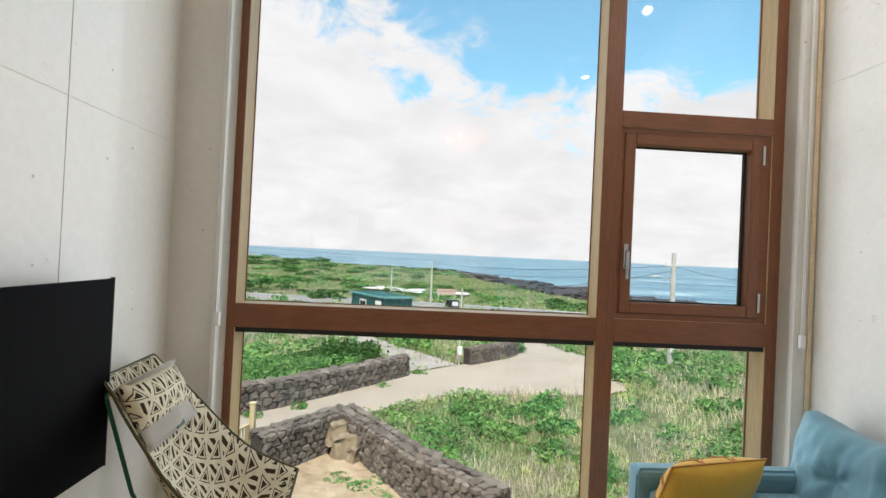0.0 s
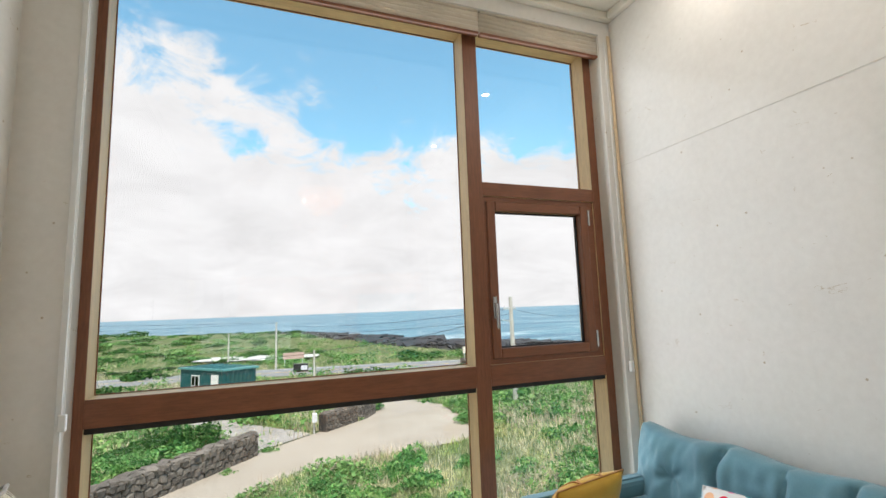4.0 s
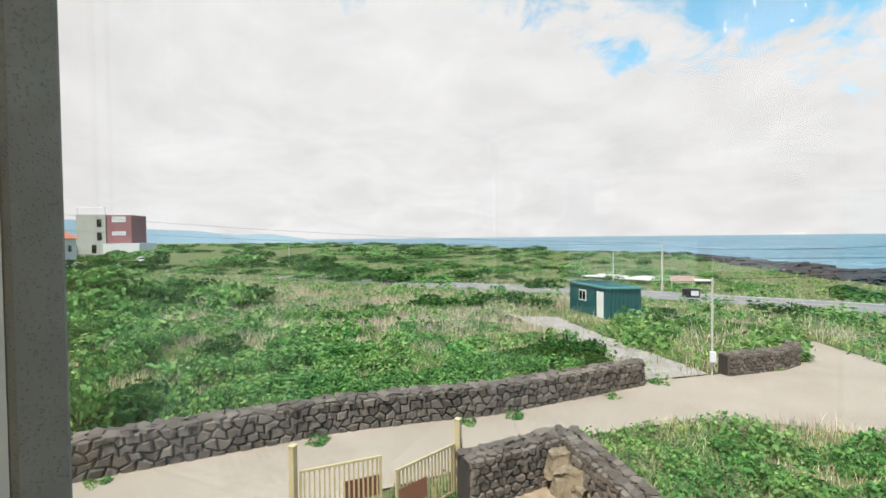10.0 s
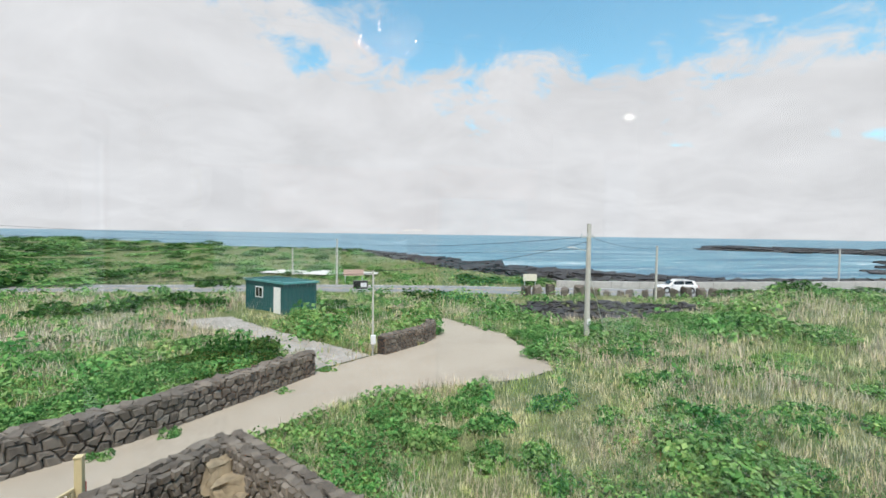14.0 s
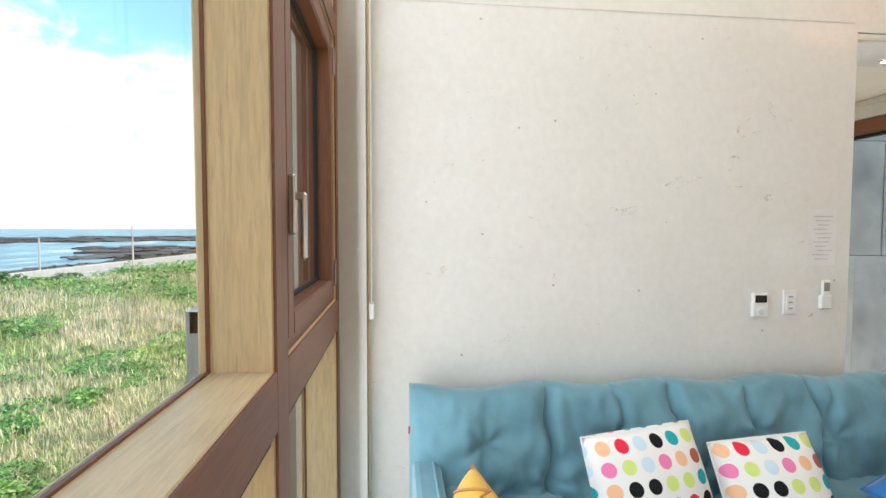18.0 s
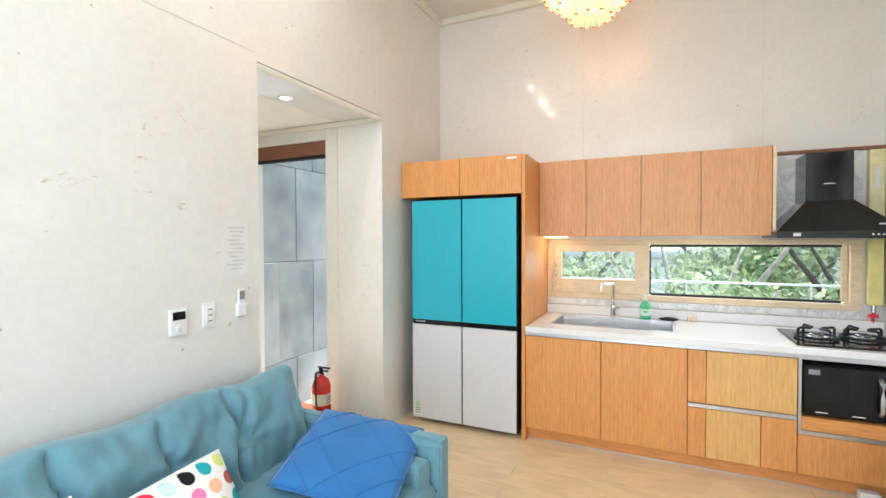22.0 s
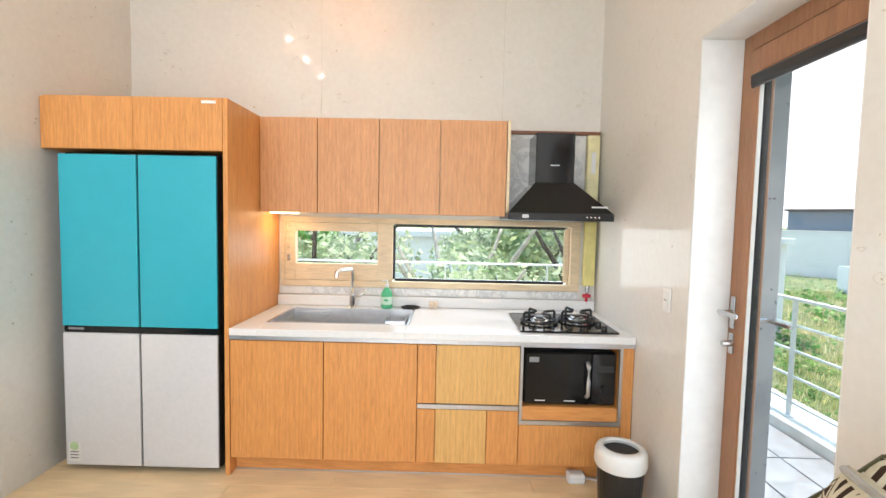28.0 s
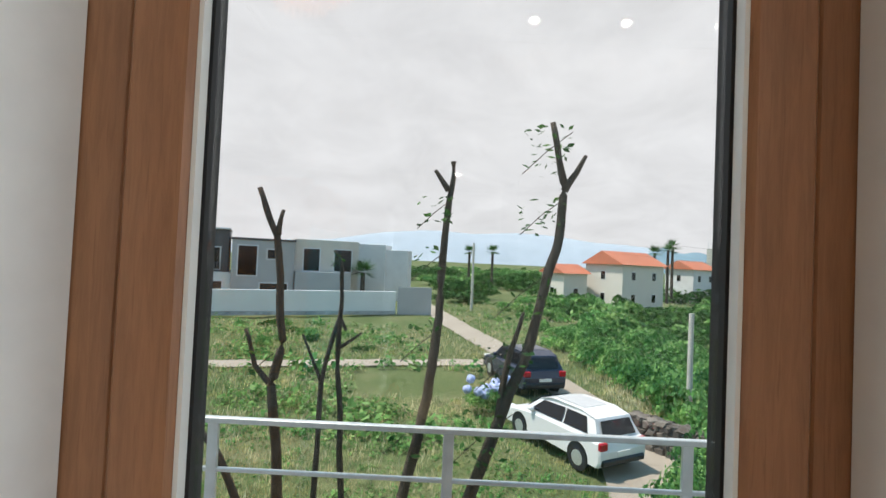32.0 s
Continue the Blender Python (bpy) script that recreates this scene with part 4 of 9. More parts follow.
solid("cabinet_end_panel", bm_box(0.682, YK1, 1.53, 0.702, -4.568, 2.15), PALEW, "pale oak end panel of the wall cabinets", "cabinet")
ul = thing("cabinet_light", "slim warm light strip under the wall cabinets", "lamp", (2.2, -4.72, 1.528))
part("strip", bm_box(-0.1, -0.012, -0.003, 0.09, 0.012, 0.010), glow("strip_glow", (1.0, 0.78, 0.45), 3.0), ul)

li = new("cabinet_lamp", bpy.data.lights.new("cabinet_lamp", "AREA"))
li.data.shape, li.data.size, li.data.size_y, li.data.energy, li.data.color = "RECTANGLE", 0.18, 0.02, 0.35, (1.0, 0.72, 0.36)
li.matrix_world = look((2.2, -4.72, 1.522), (2.26, -4.72, 0.9))

# marble tiles behind the hood and the counter
tiles = tagged(new("backsplash", to_mesh("backsplash", bm_box(0.004, YK + 0.001, 1.51, 0.70, YK + 0.003, 2.13), WHITE)), "grey-veined marble tile backsplash", "backsplash", kind="structure")
for i, (x0, x1) in enumerate(((0.115, 0.41), (0.41, 0.70))):
    for z0, z1 in ((1.515, 1.82), (1.82, 2.125)):
        part("tile", bm_box(x0 + 0.001, YK + 0.0032, z0 + 0.001, x1 - 0.001, YK + 0.01, z1 - 0.001, 0.001), MARBLE, tiles)
for k in range(7):
    part("tile", bm_box(0.115 + 0.31 * k + 0.001, YK + 0.0032, 0.945, 0.115 + 0.31 * (k + 1) - 0.001, YK + 0.01, 0.996, 0.001), MARBLE, tiles)
solid("backsplash_trim", bm_box(0.004, YK + 0.0, 2.127, 0.68, YK + 0.03, 2.15, 0.002), FRAMEH, "brown wooden strip above the backsplash", "trim", "structure")

hood = thing("cooker_hood", "black chimney cooker hood with a pyramid canopy", "cooker hood", (0.375, YK + 0.012, 1.515))
part("chimney", bm_box(-0.128, 0.0, 0.24, 0.128, 0.27, 0.575, 0.003), BLACKGL, hood)
bm = bmesh.new()
lo = [bm.verts.new(c) for c in ((-0.326, 0, 0.045), (0.326, 0, 0.045), (0.326, 0.478, 0.045), (-0.326, 0.478, 0.045))]
hi = [bm.verts.new(c) for c in ((-0.128, 0, 0.25), (0.128, 0, 0.25), (0.128, 0.28, 0.25), (-0.128, 0.28, 0.25))]
for k in range(4):
    bm.faces.new((lo[k], lo[(k + 1) % 4], hi[(k + 1) % 4], hi[k]))
bm.faces.new(hi)
bm.faces.new(lo[::-1])
part("canopy", bm, BLACKGL, hood)
part("lip", bm_box(-0.328, 0, 0.0, 0.328, 0.482, 0.045, 0.003), BLACK, hood)
for k in range(4):
    part("button", bm_rod((-0.16 - 0.025 * k, 0.48, 0.022), (-0.16 - 0.025 * k, 0.486, 0.022), 0.006), STEEL, hood)
part("sticker", bm_box(-0.30, 0.44, 0.06, -0.20, 0.442, 0.08), PALEGREY, hood, "pale rating sticker").matrix_basis = pose(0, 0.0, 0.012, 0)
part("mark", bm_box(-0.03, 0.271, 0.36, 0.03, 0.2718, 0.367), PALEGREY, hood)
part("emblem", bm_box(0.2, 0.4825, 0.012, 0.24, 0.4832, 0.034), PALEGREY, hood)

duct = thing("gas_duct", "yellow plastic gas pipe cover with a red valve", "pipe", (0.06, YK + 0.014, 1.05))
YEL = plain("yellow_plastic", (0.75, 0.66, 0.25), 0.4, vary=0.1)
part("cover", bm_box(-0.045, 0.0, 0.0, 0.035, 0.05, 0.46, 0.004), YEL, duct)
part("upper_cover", bm_box(-0.045, 0.0, 0.475, 0.04, 0.05, 1.07, 0.004), plain("pale_yellow", (0.78, 0.72, 0.42), 0.4), duct)
part("pipe", bm_rod((0, 0.025, -0.05), (0, 0.025, 0.01), 0.013), STEEL, duct)
part("hose", bm_tube([(0, 0.025, -0.18), (0.004, 0.03, -0.1), (0, 0.025, -0.04)], 0.011, 8), plain("red_rubber", (0.6, 0.03, 0.05), 0.4), duct, "red rubber hose", True)
part("valve", bm_box(-0.025, 0.015, -0.085, 0.03, 0.045, -0.06, 0.005), plain("valve_red", (0.65, 0.04, 0.06), 0.4), duct)
part("label_plate", bm_box(-0.02, 0.0505, 0.80, 0.012, 0.054, 0.95, 0.002), WHITE, duct, "white plate on the pipe cover")

# kitchen window
kw = thing("window_3", "low wide pale wooden kitchen window with a sliding sash", "window", kind="structure")
ky0, ky1 = YK - 0.11, YK + 0.012
for q in ((KX0, ky0, KZ0, KX1, ky1, KZ0 + 0.045), (KX0, ky0, KZ1 - 0.04, KX1, ky1, KZ1), (KX0, ky0, KZ0 + 0.045, KX0 + 0.07, ky1, KZ1 - 0.04), (KX1 - 0.03, ky0, KZ0 + 0.045, KX1, ky1, KZ1 - 0.04)):
    part("frame", bm_box(*q, 0.003), PALEW, kw)
sash = part("sash", bm_box(1.475, YK - 0.045, KZ0 + 0.047, 1.585, YK + 0.008, KZ1 - 0.042, 0.003), PALEW, kw, "pale wooden sliding sash")
for q in ((2.185, YK - 0.045, KZ0 + 0.047, KX1 - 0.032, YK + 0.008, KZ1 - 0.042), (1.585, YK - 0.045, KZ0 + 0.047, 2.185, YK + 0.008, 1.168), (1.585, YK - 0.045, 1.405, 2.185, YK + 0.008, KZ1 - 0.042)):
    part("rail", bm_box(*q, 0.003), PALEW, sash)
p = part("pane", bm_box(1.585, YK - 0.022, 1.168, 2.185, YK - 0.016, 1.405), GLASS, sash)
p.visible_shadow = False
p = part("pane", bm_box(0.18, YK - 0.07, KZ0 + 0.045, 1.475, YK - 0.064, KZ1 - 0.04), GLASS, kw)
p.visible_shadow = False
for q in ((0.182, YK - 0.064, 1.06, 0.215, YK - 0.03, 1.455), (1.462, YK - 0.064, 1.06, 1.473, YK - 0.02, 1.455), (0.215, YK - 0.064, 1.046, 1.462, YK - 0.035, 1.062), (0.215, YK - 0.064, 1.448, 1.462, YK - 0.035, 1.466)):
    part("gasket", bm_box(*q), RUBBER if q[0] != 0.182 else PALEW, kw)
part("pull", bm_tube([(2.235, YK + 0.01, 1.28), (2.235, YK + 0.04, 1.30), (2.235, YK + 0.042, 1.37), (2.235, YK + 0.04, 1.44), (2.235, YK + 0.01, 1.46)], 0.009, 8), PALEW, kw, "wooden sash pull", True)
part("latch", bm_box(2.225, YK + 0.009, 1.185, 2.245, YK + 0.02, 1.23, 0.003), STEEL, kw)

# small things by the kitchen
binn = thing("waste_bin", "black round waste bin with a white swing rim", "bin", (0.165, -3.86, 0))
part("bucket", bm_lathe([(0, 0), (0.095, 0), (0.10, 0.01), (0.118, 0.29), (0.118, 0.31), (0.11, 0.31), (0.09, 0.02), (0, 0.02)], 28), BLACK, binn, smooth=False)
part("rim", bm_lathe([(0.126, 0.275), (0.13, 0.29), (0.128, 0.345), (0.118, 0.365), (0.088, 0.372), (0.085, 0.36), (0.10, 0.33), (0.12, 0.275)], 28), WHITE, binn, "white plastic rim", True)
part("flap", bm_lathe([(0, 0.335), (0.098, 0.345)], 28), BLACK, binn, "black swing flap")
ext = thing("socket_box", "white plug socket block on the floor by the plinth", "socket", (0.30, -4.17, 0))
part("block", bm_box(-0.05, -0.035, 0, 0.05, 0.035, 0.055, 0.008), WHITE, ext)
part("cable", bm_tube([(-0.05, 0, 0.02), (-0.12, -0.01, 0.006), (-0.2, -0.02, 0.006)], 0.005, 6), WHITE, ext)


# ---- things on the walls ----
def wall_switch(y, z, x, side, rockers, label):
    """A plate on the wall at x; side: +1 faces +x."""
    s = thing("light_switch", label, "switch", (x, y, z), 0 if side > 0 else 180)
    part("plate", bm_box(0.0005, -0.036, -0.06, 0.009, 0.036, 0.06, 0.003), WHITE, s)
    for k in range(rockers):
        h = 0.084 / rockers
        r = part("rocker", bm_box(0.009, -0.022, -0.042 + k * h + 0.002, 0.014, 0.022, -0.042 + (k + 1) * h - 0.002, 0.002), WHITE, s)
        part("mark", bm_box(0.0141, -0.012, -0.042 + (k + 0.5) * h - 0.003, 0.0146, 0.012, -0.042 + (k + 0.5) * h + 0.003), INKGREY, r)


wall_switch(-3.79, 1.14, 0.0, 1, 1, "white light switch beside the balcony door")
wall_switch(-2.297, 1.155, W, -1, 3, "white triple light switch on the sofa wall")
th = thing("thermostat", "white room thermostat with a small dark display", "thermostat", (W, -2.135, 1.145), 180)
part("case", bm_box(0.0005, -0.042, -0.06, 0.018, 0.042, 0.06, 0.005), WHITE, th)
part("display", bm_box(0.018, -0.03, 0.012, 0.0195, 0.03, 0.048), BLACKGL, th, "dark display")
place(part("dial", bm_lathe([(0, 0), (0.016, 0), (0.014, 0.006), (0, 0.006)], 18), PALEGREY, th), pose(W - 0.018, -2.135, 1.115, 0, -90))
rm = thing("remote_control", "white air conditioner remote in a wall holder", "remote", (W, -2.482, 1.19), 180)
part("holder", bm_box(0.0005, -0.03, -0.07, 0.022, 0.03, 0.0, 0.006), WHITE, rm)
part("remote", bm_box(0.006, -0.024, -0.05, 0.02, 0.024, 0.075, 0.008), WHITE, rm)
part("display", bm_box(0.0202, -0.016, 0.02, 0.0212, 0.016, 0.062), INKGREY, rm, "grey display")
note = thing("paper_notice", "pale printed paper notice taped to the wall", "paper", (W, -2.465, 1.475), 180)
part("sheet", bm_box(0.0005, -0.075, -0.14, 0.0015, 0.075, 0.14), plain("paper", (0.74, 0.72, 0.70), 0.7, vary=0.03), note)
for k in range(11):
    part("line", bm_box(0.0016, -0.05 + 0.012 * (k % 3), 0.10 - 0.021 * k, 0.0019, 0.055 - 0.01 * (k % 4), 0.106 - 0.021 * k), plain("faint_ink", (0.55, 0.54, 0.55), 0.7), note)

ck = thing("wall_clock", "round white wall clock with a grey face near three", "clock", (0.0, -2.475, 1.66))
R90 = Matrix.Rotation(radians(90), 4, "Y")
part("case", moved(bm_lathe([(0, 0.001), (0.125, 0.001), (0.13, 0.01), (0.13, 0.035), (0.124, 0.04), (0.114, 0.036), (0.112, 0.022), (0, 0.022)], 40), R90), WHITE, ck, smooth=False)
face = part("face", moved(bm_lathe([(0, 0.0225), (0.112, 0.0228)], 40), R90), plain("clock_face", (0.50, 0.46, 0.48), 0.6), ck, "mauve-grey dial")
part("inner_rim", moved(bm_lathe([(0.1115, 0.023), (0.1125, 0.037)], 40), R90), BLACK, ck)
for k in range(12):
    a = k * math.tau / 12
    bm = bm_text(str(12 if k == 0 else k), 0.026)
    bmesh.ops.translate(bm, verts=bm.verts, vec=(-0.013 if 0 < k < 10 else -0.017, 0, -0.009))
    place(part("numeral", bm, BLACK, face), pose(0.0245, -2.475 + 0.088 * math.sin(a) * -1 * -1, 1.66 + 0.088 * math.cos(a), 0, 0, 90))
for ang, ln, wd in ((88, 0.055, 0.004), (355, 0.085, 0.003)):
    a = radians(ang)
    part("pointer", bm_tube([(0.026, 0, 0), (0.026, ln * math.sin(a), ln * math.cos(a))], wd, 6), BLACK, ck)
part("hub", bm_rod((0.022, 0, 0), (0.03, 0, 0), 0.006), BLACK, ck)
part("maker_bar", bm_box(0.0232, -0.02, -0.052, 0.0238, 0.02, -0.047), INKGREY, face)

tv = thing("television", "large black flat television on a wall bracket, switched off", "television", (0.13, -1.495, 1.037))
part("screen", bm_box(-0.012, -0.645, -0.348, 0.0, 0.645, 0.348, 0.002), plain("screen_black", (0.003, 0.003, 0.0035), 0.4, vary=0.1, bump=0, spec=0.02), tv)
part("bezel", bm_box(-0.016, -0.649, -0.352, -0.0005, -0.6455, 0.352), BLACK, tv)
part("bezel", bm_box(-0.016, 0.6455, -0.352, -0.0005, 0.649, 0.352), BLACK, tv)
part("back_cover", bm_box(-0.055, -0.45, -0.32, -0.017, 0.45, 0.16, 0.012), BLACK, tv)
part("bracket", bm_box(-0.129, -0.2, -0.15, -0.055, 0.2, 0.12, 0.004), BLACK, tv)


# ---- sofa, cushions, chairs ----
SOFA = fabric("teal_velvet", (0.135, 0.285, 0.345), 300, 0.22, 0.75)


def puffed(nx, ny, w, h, t, seams=(), dimples=(), power=0.42, jitter=0.0, pleats=(), folds=0.0):
    """A stuffed panel in the xy plane: w by h, t thick at most, with pulled-in seams (x) and dimples (x, y)."""
    bm = bmesh.new()
    fr, bk = [], []
    for j in range(ny + 1):
        for i in range(nx + 1):
            u, v = i / nx, j / ny
            x, y = (u - 0.5) * w, (v - 0.5) * h
            d = (max(0.0, 4 * u * (1 - u)) * max(0.0, 4 * v * (1 - v))) ** power
            for s in seams:
                sw = s + 0.014 * math.sin(y * 23 + s * 9)
                d *= 1 - (0.5 * math.exp(-abs(x - sw) / 0.020) if folds else 0.5 * math.exp(-((x - sw) / 0.018) ** 2))
            for a, b in pleats:
                if y > b - 0.02:
                    sw = a + 0.018 * math.sin(y * 17 + a * 5)
                    d *= 1 - 0.34 * min(1.0, (y - b + 0.02) / 0.05) * math.exp(-abs(x - sw) / 0.016)
            for a, b in dimples:
                d *= 1 - (0.26 * math.exp(-math.hypot(x - a, y - b) / 0.035) if folds else 0.38 * math.exp(-((x - a) ** 2 + (y - b) ** 2) / 0.0035))
            n = (noise.noise(Vector((x * 6, y * 6, t * 10))) + 0.35 * noise.noise(Vector((x * 21, y * 13, t * 4)))) * jitter
            if jitter > 0.03:
                y += 0.012 * math.cos(x * 11.2) * v + 0.008 * noise.noise(Vector((x * 5, v * 2, 1)))
            if folds:
                # slack cloth: creases that gather towards the tufts, and soft hanging folds
                for a, b in dimples:
                    q = math.hypot(x - a, y - b)
                    n += folds * math.exp(-q / 0.11) * math.cos(6 * math.atan2(y - b, x - a) + a * 7) * min(1.0, q / 0.03)
                n -= folds * 1.3 * abs(noise.noise(Vector((x * 7.0 + y * 3.0, y * 3.5, 4.0))))
            fr.append(bm.verts.new((x, y, d * t * 0.55 + n * d)))
            bk.append(bm.verts.new((x, y, -d * t * 0.45)) if 0 < i < nx and 0 < j < ny else fr[-1])
    q = nx + 1
    for j in range(ny):
        for i in range(nx):
            a, b, c, d = j * q + i, j * q + i + 1, (j + 1) * q + i + 1, (j + 1) * q + i
            bm.faces.new((fr[a], fr[b], fr[c], fr[d]))
            back = []
            for k in (d, c, b, a):
                if bk[k] not in back:
                    back.append(bk[k])
            if len(back) > 2 and not all(bk[k] is fr[k] for k in (a, b, c, d)):
                try:
                    bm.faces.new(back)
                except ValueError:
                    pass
    return bm


def sofa():
    """Faces -x; local x runs along the wall."""
    s = thing("sofa", "teal velvet sofa with a tufted back along the wall", "sofa", (2.86, -1.60, 0), -90)
    L = 1.17
    tufts = [(-0.82, 0.06), (-0.25, 0.07), (0.35, 0.07), (0.73, 0.02), (-0.55, -0.10), (0.02, -0.10), (-0.80, -0.16), (0.40, -0.14)]
    back = puffed(190, 44, 2.24, 0.56, 0.33, (-0.55, 0.01, 0.67), tufts, 0.20, 0.045, [(-0.25, 0.07), (0.35, 0.07), (0.73, 0.02)], 0.014)
    b = part("backrest", moved(back, pose(-0.06, 0.33, 0.56, 78)), SOFA, s, smooth=True)
    part("back_frame", bm_box(-L, 0.40, 0.06, L, 0.485, 0.60, 0.04, seg=3), SOFA, s)
    for k in range(2):
        seat = puffed(64, 50, 1.05, 0.88, 0.2, (0.0,), [(-0.25, 0.05), (0.25, 0.05)], 0.26, 0.012, (), 0.014)
        part("seat_cushion", moved(seat, pose(-0.525 + 1.05 * k, -0.10, 0.36)), SOFA, s, smooth=True)
    part("seat_base", bm_box(-1.05, -0.53, 0.08, 1.05, 0.39, 0.30, 0.03, seg=3), SOFA, s)
    for k in (-1, 1):
        arm = part("armrest", bm_box(k * 1.055, -0.55, 0.06, k * L, 0.38, 0.58, 0.045, seg=4), SOFA, s, smooth=False)
        part("arm_pad", bm_box(k * 0.93, -0.51, 0.30, k * 1.05, 0.30, 0.51, 0.05, seg=4), SOFA, s)
        part("piping", bm_tube([(k * 1.06, -0.553, 0.10), (k * 1.06, -0.555, 0.56), (k * 1.08, -0.53, 0.582), (k * 1.09, 0.36, 0.582)], 0.006, 6), SOFA, arm)
        for y in (-0.48, 0.42):
            part("leg", bm_rod((k * 1.10, y, 0), (k * 1.10, y, 0.07), 0.018, 0.025, 12), BLACK, s, "short black leg")
    part("tag", bm_box(-1.184, 0.33, 0.655, -1.17, 0.334, 0.685), plain("tag_red", (0.45, 0.05, 0.06), 0.7), s, "small striped side tag")
    return s


sofa()


def dotted_cloth():
    """White cotton printed with a grid of dots in many colours."""
    m = Mat("dotted_cotton")
    v = m.coords((1, 1, 1))
    flat = m.n("ShaderNodeVectorMath")
    flat.operation = "MULTIPLY"
    flat.inputs[1].default_value = (14.0, 14.0, 0.0)
    m.link(v, flat.inputs[0])
    fr = m.n("ShaderNodeVectorMath")
    fr.operation = "FRACTION"
    m.link(flat.outputs[0], fr.inputs[0])
    ds = m.n("ShaderNodeVectorMath")
    ds.operation = "DISTANCE"
    ds.inputs[1].default_value = (0.5, 0.5, 0.0)
    m.link(fr.outputs[0], ds.inputs[0])
    inside = m.ramp(ds.outputs["Value"], [(0.35, (1, 1, 1)), (0.37, (0, 0, 0))])
    fl = m.n("ShaderNodeVectorMath")
    fl.operation = "FLOOR"
    m.link(flat.outputs[0], fl.inputs[0])
    wn_ = m.n("ShaderNodeTexWhiteNoise")
    m.link(fl.outputs[0], wn_.inputs[0])
    r = m.n("ShaderNodeValToRGB")
    r.color_ramp.interpolation = "CONSTANT"
    cols = ((0.75, 0.03, 0.07), (0.02, 0.36, 0.40), (0.010, 0.010, 0.012), (0.80, 0.22, 0.42), (0.60, 0.72, 0.22), (0.85, 0.50, 0.30), (0.55, 0.70, 0.78), (0.45, 0.12, 0.09))
    els = r.color_ramp.elements
    while len(els) < len(cols):
        els.new(0.5)
    for k, c in enumerate(cols):
        els[k].position, els[k].color = k / len(cols), (*c, 1)
    m.link(wn_.outputs[0], r.inputs[0])
    c = m.mix(inside, (0.80, 0.79, 0.77), r.outputs[0])
    m.bump(m.noise(v, 300, 2), 0.15, 0.001)
    return m.done(c, 0.85, spec=0.2)


DOTS = dotted_cloth()
YELLOW = fabric("mustard_velvet", (0.62, 0.38, 0.06), 300, 0.12)
BLUE = fabric("blue_velvet", (0.035, 0.17, 0.42), 300, 0.15)
CORD = plain("brown_cord", (0.42, 0.19, 0.05), 0.7)


def cushion(label, w, h, mat, m, cords=None, cord_mat=None, t=0.17):
    c = tagged(new("cushion"), label, "cushion")
    part("cover", puffed(22, 22, w, h, t, power=0.45, jitter=0.006), mat, c, smooth=True)
    edge = []
    for k in range(40):
        a = k / 40 * 4
        s, f = int(a), a - int(a)
        edge.append([(-w / 2 + w * f, -h / 2, 0), (w / 2, -h / 2 + h * f, 0), (w / 2 - w * f, h / 2, 0), (-w / 2, h / 2 - h * f, 0)][s])
    part("piping", bm_tube(edge + [edge[0]], 0.004, 6), cord_mat or mat, c)
    for (a, b), (d, e) in cords or ():
        pts = []
        for k in range(15):
            f = k / 14
            x, y = a + (d - a) * f, b + (e - b) * f
            dd = (max(0.0, 1 - (2 * x / w) ** 2) * max(0.0, 1 - (2 * y / h) ** 2)) ** 0.45
            pts.append((x, y, dd * t * 0.55 + 0.002))
        part("cord", bm_tube(pts, 0.0045, 6), cord_mat or mat, c)
    c.matrix_world = m
    return c


def lattice(w, h, n):
    out = []
    for k in range(1, n):
        f = k / n
        out += [((-w / 2, -h / 2 + h * f), (w / 2 - w * (1 - f) * 0.0 - w * f, h / 2)), ((w / 2, -h / 2 + h * f), (-w / 2 + w * f, h / 2)), ((-w / 2 + w * f, -h / 2), (w / 2, h / 2 - h * f)), ((w / 2 - w * f, -h / 2), (-w / 2, h / 2 - h * f))]
    return out


# cushions lean against the back; local y is up, z towards the room
cushion("mustard velvet cushion with brown corded lattice", 0.50, 0.34, YELLOW, Matrix.Translation((2.59, -0.62, 0.53)) @ Matrix.Rotation(radians(-168), 4, "Z") @ Matrix.Rotation(radians(68), 4, "X"), lattice(0.50, 0.34, 3), CORD)
cushion("white cushion printed with many coloured dots", 0.47, 0.45, DOTS, Matrix.Translation((2.87, -1.31, 0.535)) @ Matrix.Rotation(radians(-84), 4, "Z") @ Matrix.Rotation(radians(66), 4, "X") @ Matrix.Rotation(radians(3), 4, "Z"))
cushion("white cushion printed with many coloured dots", 0.42, 0.42, DOTS, Matrix.Translation((2.87, -1.81, 0.495)) @ Matrix.Rotation(radians(-92), 4, "Z") @ Matrix.Rotation(radians(64), 4, "X") @ Matrix.Rotation(radians(4), 4, "Z"))
cushion("blue quilted velvet cushion lying on the sofa seat", 0.53, 0.53, BLUE, Matrix.Translation((2.66, -2.47, 0.54)) @ Matrix.Rotation(radians(-76), 4, "Z") @ Matrix.Rotation(radians(7), 4, "X") @ Matrix.Rotation(radians(-14), 4, "Y"), lattice(0.53, 0.53, 3), BLUE, 0.105)


